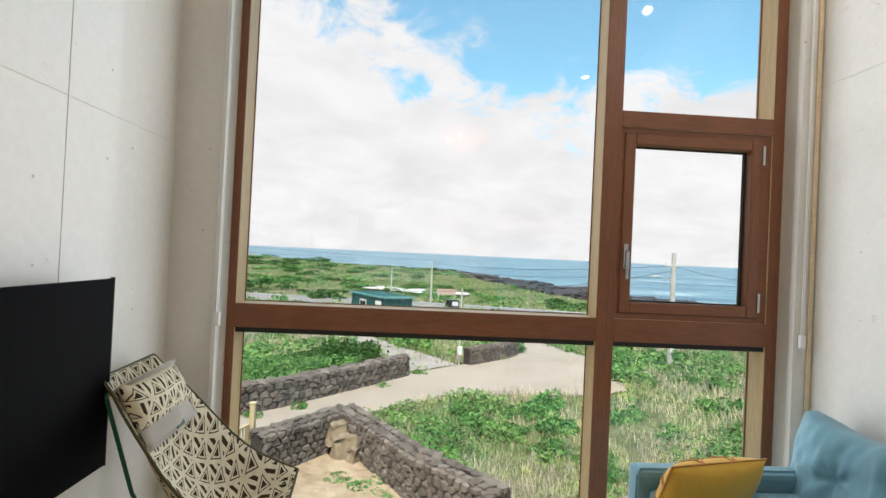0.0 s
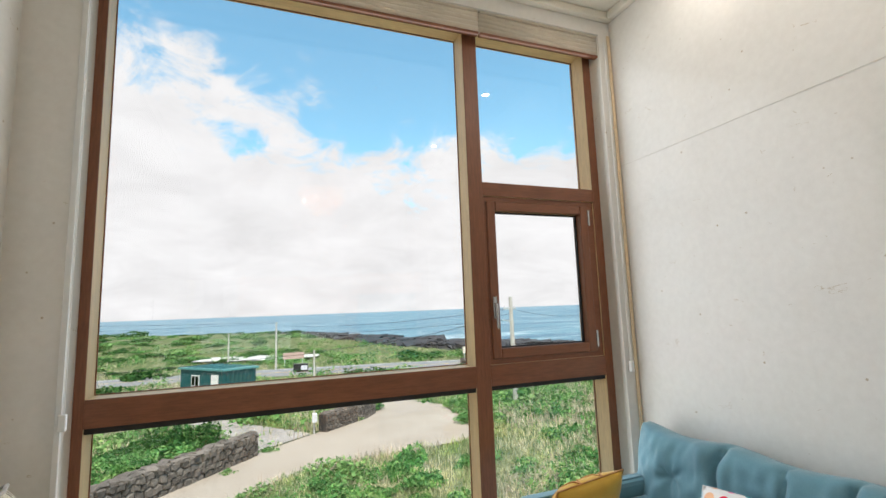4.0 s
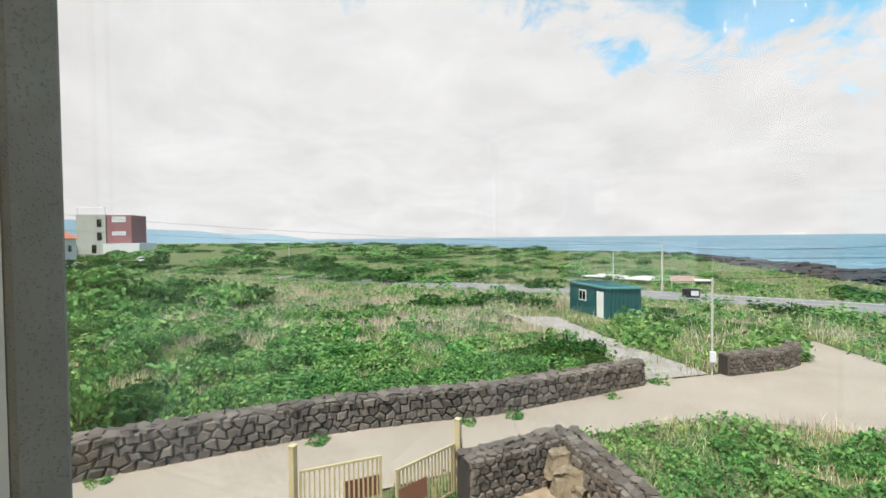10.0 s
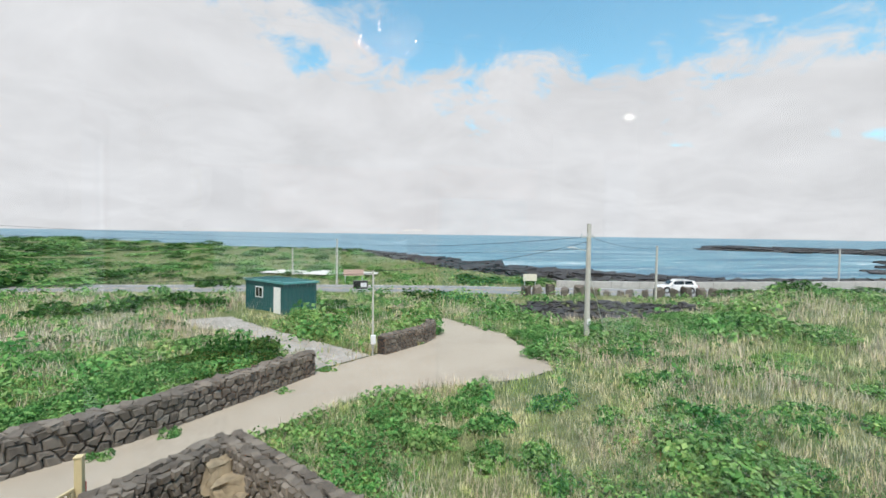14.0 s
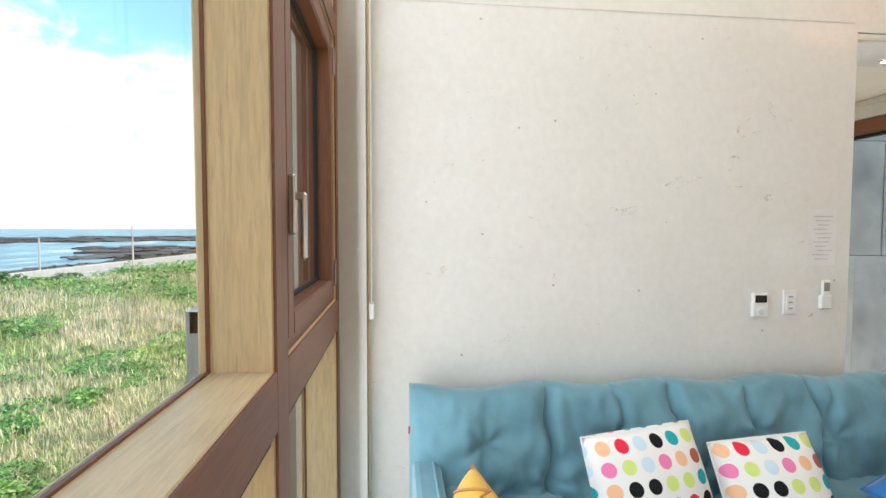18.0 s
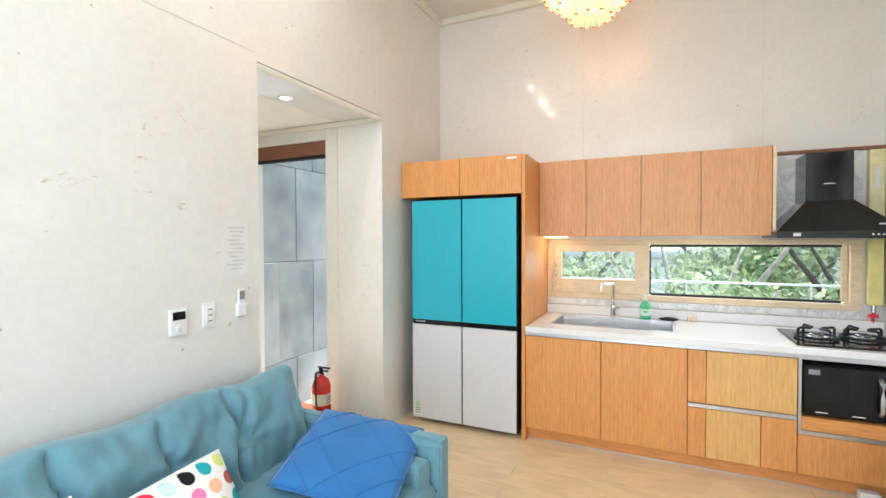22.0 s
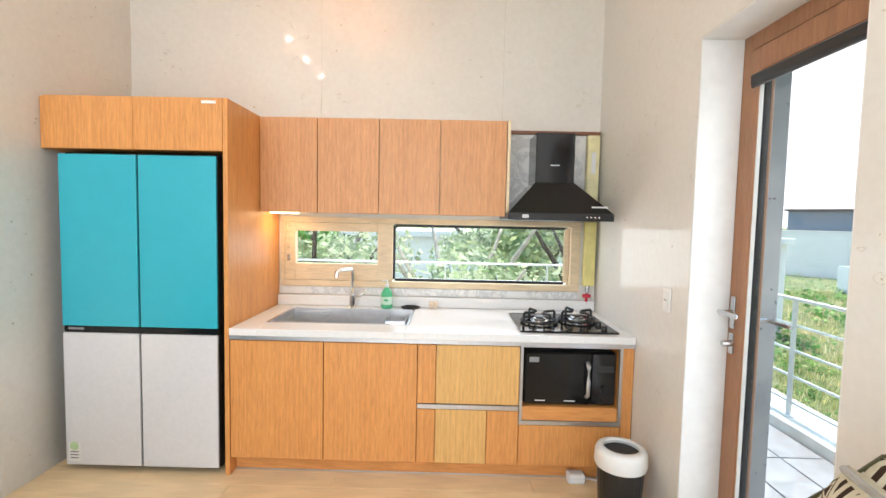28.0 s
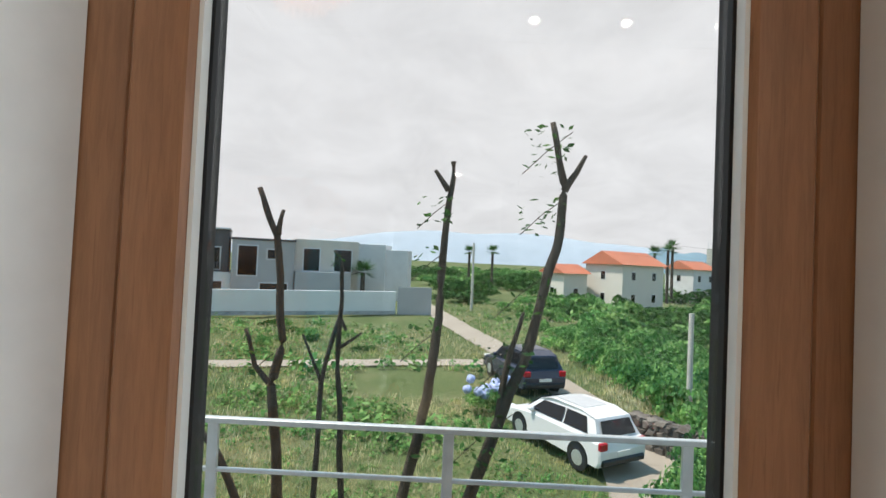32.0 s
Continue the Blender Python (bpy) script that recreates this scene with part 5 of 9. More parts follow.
def chair_cloth():
    """Cream canvas printed with nested dark triangles of short strokes."""
    m = Mat("patterned_canvas")
    v = m.coords((1, 1, 1), "UV")
    sp = m.n("ShaderNodeSeparateXYZ")
    m.link(v, sp.inputs[0])

    def mth(op, a, b=None):
        n = m.n("ShaderNodeMath")
        n.operation = op
        for i, q in enumerate((a, b)):
            if q is None:
                continue
            if isinstance(q, (int, float)):
                n.inputs[i].default_value = q
            else:
                m.link(q, n.inputs[i])
        return n.outputs[0]

    u, w = mth("MULTIPLY", sp.outputs[0], 13.5), mth("MULTIPLY", sp.outputs[1], 13.5)
    fams = [w, mth("ADD", mth("MULTIPLY", u, 0.866), mth("MULTIPLY", w, 0.5)), mth("SUBTRACT", mth("MULTIPLY", u, 0.866), mth("MULTIPLY", w, 0.5))]
    dist = [mth("PINGPONG", f, 0.5) for f in fams]
    d = mth("MINIMUM", mth("MINIMUM", dist[0], dist[1]), dist[2])
    # one half of the triangles holds nested outlines, the other fans of short strokes
    up = mth("SUBTRACT", mth("SUBTRACT", mth("FLOOR", fams[1]), mth("FLOOR", fams[2])), mth("FLOOR", fams[0]))
    nest = m.ramp(d, [(0.085, (0, 0, 0)), (0.095, (1, 1, 1)), (0.135, (1, 1, 1)), (0.145, (0, 0, 0)), (0.21, (0, 0, 0)), (0.22, (1, 1, 1))])
    stroke = m.ramp(mth("PINGPONG", mth("MULTIPLY", mth("SUBTRACT", fams[1], mth("MULTIPLY", fams[0], 0.5)), 3.2), 0.5), [(0.24, (0, 0, 0)), (0.27, (1, 1, 1))])
    inner = m.ramp(d, [(0.075, (0, 0, 0)), (0.085, (1, 1, 1))])
    fan = mth("MULTIPLY", stroke, inner)
    ink = m.mix(mth("ABSOLUTE", up), nest, fan)
    fleck = m.noise(v, 30, 3)
    base = m.ramp(fleck, [(0.3, (0.55, 0.49, 0.35)), (0.7, (0.66, 0.60, 0.45))])
    c = m.mix(ink, base, (0.045, 0.024, 0.014))
    m.bump(m.noise(v, 260, 2), 0.2, 0.001)
    return m.done(c, 0.9, spec=0.2)


CLOTH = chair_cloth()
OLIVE = fabric("olive_binding", (0.07, 0.065, 0.03), 300, 0.1)
MESHG = fabric("grey_mesh", (0.34, 0.31, 0.27), 400, 0.1)
POLEG = plain("green_pole", (0.01, 0.10, 0.05), 0.3, 0.5)


def sheet(name, pts_rows, mat, parent, thick=0.004, label=""):
    """A cloth through rows of points, thickened, with UVs in metres."""
    nr, ncol = len(pts_rows), len(pts_rows[0])
    me = bpy.data.meshes.new(name)
    verts = [p for r in pts_rows for p in r]
    faces = [(j * ncol + i, j * ncol + i + 1, (j + 1) * ncol + i + 1, (j + 1) * ncol + i) for j in range(nr - 1) for i in range(ncol - 1)]
    me.from_pydata(verts, [], faces)
    uv = me.uv_layers.new(name="UVMap")
    rowlen = [0.0]
    for j in range(1, nr):
        rowlen.append(rowlen[-1] + (Vector(pts_rows[j][ncol // 2]) - Vector(pts_rows[j - 1][ncol // 2])).length)
    for lp in me.loops:
        j, i = divmod(lp.vertex_index, ncol)
        r = pts_rows[j]
        wdt = (Vector(r[-1]) - Vector(r[0])).length
        uv.data[lp.index].uv = ((i / (ncol - 1) - 0.5) * wdt, rowlen[j])
    me.materials.append(mat)
    me.shade_smooth()
    ob = new(name, me)
    ob.parent = parent
    md = ob.modifiers.new("thickness", "SOLIDIFY")
    md.thickness = thick
    if label:
        ob["label"] = label
    return ob


def camp_chair(at, rz, label):
    """Faces local +x."""
    c = thing("camp_chair", label, "chair", at, rz)
    prof = ((0.0, 1.02, 0.19), (0.05, 0.93, 0.205), (0.10, 0.84, 0.23), (0.155, 0.74, 0.25), (0.21, 0.64, 0.265), (0.265, 0.54, 0.28), (0.325, 0.45, 0.285), (0.40, 0.385, 0.29), (0.48, 0.37, 0.29), (0.55, 0.39, 0.285), (0.615, 0.425, 0.275), (0.645, 0.45, 0.26))
    rows = []
    for k, (x, z, hw) in enumerate(prof):
        edge_z = z + 0.62 * (max(z, 1.02 - x * 0.84) - z)
        row = []
        for i in range(17):
            v = i / 16 * 2 - 1
            sag = (1 - v * v) * (0.055 if k > 3 else 0.02)
            row.append((x - sag * (0.75 if k < 7 else 0.1), v * hw, z + (edge_z - z) * abs(v) ** 2.4 - sag * (0.4 if k < 7 else 1.0)))
        rows.append(row)
    sheet("seat_cloth", rows, CLOTH, c, 0.004)
    edge = [r[0] for r in rows] + rows[-1] + [r[-1] for r in rows[::-1]] + rows[0][::-1]
    part("binding", bm_tube(edge + [edge[0]], 0.006, 6), OLIVE, c, "dark olive edge binding")
    # rolled head pillow with its mesh pocket
    pil = moved(puffed(22, 12, 0.40, 0.2, 0.12, power=0.4, jitter=0.01), Matrix.Translation((0.105, 0, 0.90)) @ Matrix.Rotation(radians(90), 4, "Z") @ Matrix.Rotation(radians(66), 4, "X"))
    me_p = part("pillow", pil, CLOTH, c, "printed head pillow", True)
    uvl = me_p.data.uv_layers.new(name="UVMap")
    for lp in me_p.data.loops:
        q = me_p.data.vertices[lp.vertex_index].co
        uvl.data[lp.index].uv = (q.y, q.z * 1.2)
    pk = []
    for j in range(6):
        f = j / 5
        pk.append([(0.10 + 0.09 * f + 0.05 * math.sin(math.pi * f) * (1 - abs(v)), v * (0.19 + 0.02 * f), 0.90 - 0.15 * f) for v in [k / 5 - 1 for k in range(11)]])
    pocket = sheet("pocket", pk, MESHG, c, 0.003, "grey mesh pocket under the pillow")
    part("label_patch", bm_box(-0.002, -0.035, -0.04, 0.003, 0.03, 0.04), plain("dark_green_patch", (0.03, 0.06, 0.035), 0.6), pocket, "dark green brand patch, plain").matrix_basis = Matrix.Translation((0.185, 0.02, 0.80)) @ Matrix.Rotation(radians(-30), 4, "Y")
    part("strap", bm_tube([(0.02, -0.18, 0.95), (0.10, -0.16, 1.0), (0.14, 0, 1.02), (0.10, 0.16, 1.0), (0.02, 0.18, 0.95)], 0.008, 6), MESHG, c, "grey carry strap", True)
    # poles
    for s in (-1, 1):
        part("back_pole", bm_tube([(0.0, s * 0.185, 1.0), (0.13, s * 0.20, 0.60), (0.27, s * 0.12, 0.22)], 0.0075, 8), POLEG, c)
        part("front_pole", bm_tube([(0.60, s * 0.215, 0.43), (0.46, s * 0.16, 0.30), (0.34, s * 0.12, 0.22)], 0.0075, 8), POLEG, c)
        part("leg", bm_tube([(0.27, s * 0.12, 0.22), (0.06, s * 0.22, 0.0)], 0.0075, 8), POLEG, c)
        part("leg", bm_tube([(0.34, s * 0.12, 0.22), (0.52, s * 0.22, 0.0)], 0.0075, 8), POLEG, c)
        part("foot", bm_rod((0.06, s * 0.22, 0.0), (0.06, s * 0.22, 0.02), 0.013), BLACK, c)
        part("foot", bm_rod((0.52, s * 0.22, 0.0), (0.52, s * 0.22, 0.02), 0.013), BLACK, c)
    part("hub", bm_box(0.26, -0.13, 0.20, 0.35, 0.13, 0.235, 0.008), BLACK, c, "black plastic hub")
    return c


camp_chair((0.10, -0.68, 0), 4, "folding camp chair in cream canvas with dark triangles beside the window")
camp_chair((0.15, -2.33, 0), -6, "folding camp chair in cream canvas with dark triangles by the television")

# ---- fire extinguisher in the hall ----
REDP = plain("red_enamel", (0.62, 0.02, 0.015), 0.25, vary=0.06, bump=0)
fe = thing("fire_extinguisher", "red fire extinguisher with a black hose on the hall floor", "extinguisher", (3.86, -3.70, 0))
part("cylinder", bm_lathe([(0, 0.02), (0.07, 0.02), (0.075, 0.03), (0.075, 0.34), (0.06, 0.39), (0.025, 0.42), (0.022, 0.44), (0, 0.44)], 24), REDP, fe, smooth=True)
part("base_ring", bm_lathe([(0.085, 0.0), (0.085, 0.03), (0.075, 0.03), (0.075, 0.0)], 24), REDP, fe)
part("valve", bm_rod((0, 0, 0.43), (0, 0, 0.49), 0.018), BLACK, fe)
part("lever", bm_box(-0.09, -0.012, 0.485, 0.03, 0.012, 0.497, 0.004), BLACK, fe)
part("lever", bm_box(-0.07, -0.012, 0.46, 0.02, 0.012, 0.47, 0.004), BLACK, fe)
part("hose", bm_tube([(0.0, 0.02, 0.46), (-0.03, 0.10, 0.47), (-0.05, 0.13, 0.38), (-0.05, 0.12, 0.2), (-0.06, 0.11, 0.10)], 0.011, 8), BLACK, fe, smooth=True)
lb = part("label", bm_lathe([(0.0757, 0.20), (0.0757, 0.29)], 24), plain("label_cream", (0.70, 0.68, 0.55), 0.5), fe, "cream printed label")
for k in range(3):
    part("print_bar", bm_box(-0.0775, -0.03, 0.215 + 0.022 * k, -0.076, 0.03, 0.225 + 0.022 * k), INKGREY, lb)
solid("door_stop_bar", bm_box(3.50, -3.1, 0.0, 3.53, -2.75, 0.02, 0.004), BLACK, "thin black bar on the hall floor", "bar")

# ---- chandelier ----
AMBER = Mat("amber_glass")
AMBER.b.inputs["Emission Color"].default_value = (1.0, 0.62, 0.30, 1)
AMBER.b.inputs["Emission Strength"].default_value = 0.35
AMBER.b.inputs["Transmission Weight"].default_value = 0.5
AMBER = AMBER.done((0.95, 0.62, 0.34), 0.08)
RUBYTIP = plain("ruby_glass", (0.55, 0.06, 0.03), 0.1, bump=0)
ch = thing("chandelier", "amber glass chandelier with tiers of hanging rods, lit", "lamp", (1.835, -4.10, H))
part("rose", bm_lathe([(0, 0), (0.10, 0), (0.095, -0.03), (0, -0.035)], 24), CHROME, ch)
part("stem", bm_rod((0, 0, -0.03), (0, 0, -0.30), 0.01), CHROME, ch)
tube = to_mesh("bulb", bm_lathe([(0, -0.34), (0.007, -0.345), (0.008, -0.42), (0, -0.425)], 8), glow("filament_glow", (1.0, 0.82, 0.58), 16.0))
for k in range(16):
    a, r = k * math.tau / 16, 0.265 if k % 2 else 0.185
    b = new("bulb", tube)
    b.parent, b.location, b["label"] = ch, (r * math.cos(a), r * math.sin(a), -0.03 if k % 2 else -0.09), "slim glowing bulb"
for tier, (r, n, z0, z1) in enumerate(((0.31, 44, -0.26, -0.48), (0.225, 32, -0.30, -0.55), (0.14, 20, -0.36, -0.64))):
    part("ring", bm_lathe([(r - 0.006, z0), (r + 0.006, z0), (r + 0.006, z0 - 0.012), (r - 0.006, z0 - 0.012)], 30), CHROME, ch)
    rod = to_mesh("glass_rod", bm_lathe([(0.004, z0 - 0.005), (0.015, z0 - 0.02), (0.017, z1 + 0.03), (0.012, z1 + 0.008), (0.0, z1 + 0.004)], 6), AMBER)
    tip = to_mesh("tip", bm_lathe([(0.0125, z1 + 0.0079), (0.006, z1), (0.0, z1 - 0.002)], 6), RUBYTIP)
    for k in range(n):
        a = k * math.tau / n
        g = new("glass_rod", rod)
        g.parent, g.location = ch, (r * math.cos(a), r * math.sin(a), 0)
        if k % 2:
            e = new("tip", tip)
            e.parent = g

# ---- outdoors: the lie of the land ----
SEA = -6.3
LANE = [(-14.6, 3.0), (-10.9, 4.9), (-6.7, 10.1), (-3.3, 13.0), (0.9, 18.3), (3.6, 20.8), (6.0, 22.6), (7.3, 25.0), (7.9, 29.5), (9.2, 31.0), (10.1, 27.4), (11.0, 24.0), (10.8, 20.5), (10.2, 16.6), (8.6, 15.6), (6.7, 15.45), (3.9, 15.3), (1.6, 14.2), (-0.3, 12.5), (-1.6, 10.6), (-4.6, 7.0), (-7.6, 2.6), (-10.2, 0.6), (-12.6, 1.0)]
WEST_ROAD = [(-70, -8.6), (-37, -1.2), (-25, 1.7), (-18.8, 2.9), (-15.5, 3.6), (-12.3, 4.0), (-12.3, 1.6), (-16, 1.4), (-20.3, 0.9), (-24.7, 0.0), (-29.4, -1.5), (-36.4, -3.3), (-70, -10.8)]
WEST_PATH = [(-20, -22), (-21, -14.3), (-24.1, -1.0)]
GRAVEL = [(-8.2, 33.2), (-5.0, 34.2), (-1.5, 28.0), (2.9, 21.3), (3.3, 20.7), (1.0, 18.7), (-2.6, 25.5), (-6.4, 30.5)]
YARD = [(-4.3, 5.7), (-2.3, 8.1), (-0.65, 10.1), (1.4, 7.3), (4.6, 5.9), (5.0, 0.4), (-9.0, 0.4)]
COAST_ROAD = [(-60, 66), (-20, 58.5), (0.9, 55.5), (16, 51.2), (27, 47.0), (39, 42.5), (52, 40.5), (75, 38.5), (104, 36), (135, 27), (230, 10)]


def in_poly(x, y, poly):
    hit = False
    for (x0, y0), (x1, y1) in zip(poly, poly[1:] + poly[:1]):
        if (y0 > y) != (y1 > y) and x < (x1 - x0) * (y - y0) / (y1 - y0) + x0:
            hit = not hit
    return hit


def line_gap(x, y, pts):
    best = 1e9
    for (x0, y0), (x1, y1) in zip(pts, pts[1:]):
        dx, dy = x1 - x0, y1 - y0
        f = max(0.0, min(1.0, ((x - x0) * dx + (y - y0) * dy) / (dx * dx + dy * dy)))
        best = min(best, math.hypot(x - x0 - f * dx, y - y0 - f * dy))
    return best


def coast_y(x):
    xs = (-2500, -300, -80, -20, 8, 20, 28, 34, 42, 56, 80, 105, 125, 160, 300, 2500)
    ys = (900, 420, 260, 205, 165, 128, 92, 68, 58, 52, 48, 47, 48, 53, 84, 480)
    return float(np.interp(x, xs, ys))


def land_z(x, y):
    """The level of the land without its small bumps."""
    z = -3.6 - 0.03 * min(max(0.0, y - 6), 60)
    z += 1.8 * math.exp(-((x - 46) / 17) ** 2 - ((y - 20) / 9) ** 2)          # grassy mound to the east
    z += 0.9 * math.exp(-((x - 36) / 7) ** 2 - ((y - 28) / 4) ** 2)
    z += 2.3 * math.exp(-((x - 150) / 16) ** 2 - ((y - 35) / 15) ** 2)         # rise under the pink houses
    z -= 0.9 * math.exp(-((x - 24) / 6) ** 2 - ((y - 33) / 5) ** 2)           # rocky hollow by the coast road
    if y > 75:
        k = min(1.0, (y - 75) / 50)
        z += k * 2.0 * (0.45 + 0.55 * noise.noise(Vector((x * 0.011, y * 0.016, 3.1)))) * (1 if x < 15 else 0.2)
    if x < -60:
        z += 0.6 * min(1.0, (-60 - x) / 80)
    over = y - coast_y(x)
    if over > -6:
        z += (min(z, SEA - 1.6) - z) * min(1.0, (over + 6) / 9)
    return z


def ground_z(x, y):
    z = land_z(x, y)
    g = line_gap(x, y, COAST_ROAD) if 20 < y < 80 else 99
    flat = in_poly(x, y, LANE) or in_poly(x, y, GRAVEL) or in_poly(x, y, YARD) or g < 4.5 or (x < -11 and -25 < y < 6 and (line_gap(x, y, WEST_PATH) < 1.6 or line_gap(x, y, WEST_ROAD + WEST_ROAD[:1]) < 1.4 or in_poly(x, y, WEST_ROAD)))
    if not flat:
        z += 0.16 * noise.noise(Vector((x * 0.35, y * 0.35, 0))) + 0.22 * noise.noise(Vector((x * 0.09, y * 0.09, 5)))
    return z


def meadow_mat():
    m = Mat("meadow_soil")
    v = m.coords()
    a = m.noise(v, 0.22, 5, 0.6)
    b = m.noise(v, 3.0, 6, 0.7)
    c = m.ramp(a, [(0.3, (0.05, 0.095, 0.032)), (0.5, (0.105, 0.14, 0.06)), (0.7, (0.24, 0.22, 0.13))])
    c = m.mix(0.5, c, m.ramp(b, [(0.3, (0.035, 0.06, 0.018)), (0.7, (0.20, 0.22, 0.09))]))
    m.bump(b, 0.8, 0.15)
    return m.done(c, 0.95, spec=0.1)


def steps(*runs):
    out = []
    for a, b, s in runs:
        out += list(np.arange(a, b, s))
    return out + [runs[-1][1]]


gxs = steps((-2500, -300, 275), (-300, -60, 8), (-60, 60, 1.0), (60, 300, 8), (300, 2500, 275))
gys = steps((-2500, -120, 290), (-120, -24, 6), (-24, 62, 1.0), (62, 290, 5), (290, 950, 60))
gv = [(x, y, ground_z(x, y)) for y in gys for x in gxs]
nxg = len(gxs)
gme = bpy.data.meshes.new("ground")
gme.from_pydata(gv, [], [(j * nxg + i, j * nxg + i + 1, (j + 1) * nxg + i + 1, (j + 1) * nxg + i) for j in range(len(gys) - 1) for i in range(nxg - 1)])
gme.materials.append(meadow_mat())
gme.shade_smooth()
tagged(new("ground", gme), "green and straw-coloured coastal meadow", "ground", kind="structure")


def sea_mat():
    m = Mat("sea_water")
    v = m.coords((1.0, 2.6, 1.0))
    far_v = m.coords((0.018, 0.075, 1.0))
    a = m.noise(far_v, 1.0, 9, 0.72, 0.3)
    w1 = m.noise(v, 0.35, 5, 0.65)
    c = m.ramp(a, [(0.36, (0.02, 0.10, 0.17)), (0.64, (0.16, 0.33, 0.38))])
    f1 = m.noise(far_v, 2.6, 8, 0.8, 0.6)
    foam = m.ramp(f1, [(0.565, (0, 0, 0)), (0.62, (1, 1, 1))])
    c = m.mix(foam, c, (0.62, 0.68, 0.70))
    swell = m.noise(m.coords((0.0045, 0.02, 1.0)), 2.4, 9, 0.82, 0.4)
    c = m.mix(m.ramp(swell, [(0.44, (0.55,) * 3), (0.52, (0, 0, 0))]), c, (0.01, 0.07, 0.13))
    c = m.mix(m.ramp(swell, [(0.575, (0, 0, 0)), (0.63, (0.85,) * 3)]), c, (0.66, 0.71, 0.73))
    m.bump(w1, 0.8, 0.9)
    return m.done(c, 0.36, spec=0.22)


sme = bpy.data.meshes.new("sea")
sme.from_pydata([(-4900, 20, SEA), (4900, 20, SEA), (4900, 4900, SEA), (-4900, 4900, SEA)], [], [(0, 1, 2, 3)])
sme.materials.append(sea_mat())
tagged(new("water", sme), "blue sea with pale wave crests to the horizon", "sea", kind="structure")


def flat_patch(name, poly, mat, label, cat, lift=0.03, zfun=land_z):
    """A sheet with an uneven rim laid on the land, finely cut so that it follows the slope."""
    x0, x1 = min(p[0] for p in poly), max(p[0] for p in poly)
    y0, y1 = min(p[1] for p in poly), max(p[1] for p in poly)
    bm = bmesh.new()
    rim = []
    for (a, b), (c, d) in zip(poly, poly[1:] + poly[:1]):
        n = max(1, int(math.hypot(c - a, d - b) / 0.8))
        for k in range(n):
            x, y = a + (c - a) * k / n, b + (d - b) * k / n
            j = 0.22 * noise.noise(Vector((x * 1.3, y * 1.3, 9)))
            rim.append(bm.verts.new((x + j, y + j, 0)))
    f = bm.faces.new(rim)
    bmesh.ops.triangulate(bm, faces=[f])
    for k in range(int(math.ceil(y0)), int(y1) + 1, 2):
        bmesh.ops.bisect_plane(bm, geom=bm.verts[:] + bm.edges[:] + bm.faces[:], plane_co=(0, k, 0), plane_no=(0, 1, 0))
    for v in bm.verts:
        v.co.z = zfun(v.co.x, v.co.y) + lift
    return solid(name, bm, mat, label, cat, "structure")


def lane_mat():
    m = Mat("pale_concrete_lane")
    v = m.coords()
    a = m.noise(v, 0.35, 5, 0.65)
    b = m.noise(v, 9, 6, 0.7)
    c = m.ramp(a, [(0.3, (0.30, 0.25, 0.20)), (0.7, (0.40, 0.345, 0.285))])
    c = m.mix(0.25, c, m.ramp(b, [(0.3, (0.21, 0.175, 0.13)), (0.7, (0.50, 0.45, 0.38))]))
    m.bump(b, 0.3, 0.02)
    return m.done(c, 0.9, spec=0.2)


def gravel_mat(name, lo, hi):
    m = Mat(name)
    v = m.coords()
    vo = m.n("ShaderNodeTexVoronoi", Scale=6.0)
    m.link(v, vo.inputs["Vector"])
    c = m.ramp(vo.outputs[1], [(0.2, lo), (0.8, hi)])
    c = m.mix(0.5, c, m.ramp(m.noise(v, 0.8, 5), [(0.35, lo), (0.65, hi)]))
    m.bump(vo.outputs[0], 0.6, 0.05)
    return m.done(c, 0.95, spec=0.15)


flat_patch("road", LANE, lane_mat(), "pale concrete lane that widens at the bend", "road", 0.05)
flat_patch("gravel_path", GRAVEL, gravel_mat("gravel", (0.22, 0.20, 0.175), (0.40, 0.37, 0.34)), "grey gravel track towards the hut", "path", 0.045)
flat_patch("yard_soil", YARD, gravel_mat("sandy_soil", (0.26, 0.19, 0.12), (0.45, 0.36, 0.25)), "sandy soil of the walled yard", "ground", 0.04)


def ribbon(name, pts, half, mat, label, cat, lift, off=0.0):
    vs, fs = [], []
    fine = []
    for (a, b), (c, d) in zip(pts, pts[1:]):
        n = max(1, int(math.hypot(c - a, d - b) / 3))
        fine += [(a + (c - a) * k / n, b + (d - b) * k / n) for k in range(n)]
    fine.append(pts[-1])
    for i, (x, y) in enumerate(fine):
        p, q = fine[max(0, i - 1)], fine[min(len(fine) - 1, i + 1)]
        l = math.hypot(q[0] - p[0], q[1] - p[1])
        nx, ny = -(q[1] - p[1]) / l, (q[0] - p[0]) / l
        z = land_z(x, y)
        z = max(z, SEA + 0.9)
        for s in (off - half, off + half):
            vs.append((x + nx * s, y + ny * s, z + lift))
    for i in range(len(fine) - 1):
        fs.append((2 * i, 2 * i + 1, 2 * i + 3, 2 * i + 2))
    me = bpy.data.meshes.new(name)
    me.from_pydata(vs, [], fs)
    me.materials.append(mat)
    return tagged(new(name, me), label, cat, kind="structure"), fine


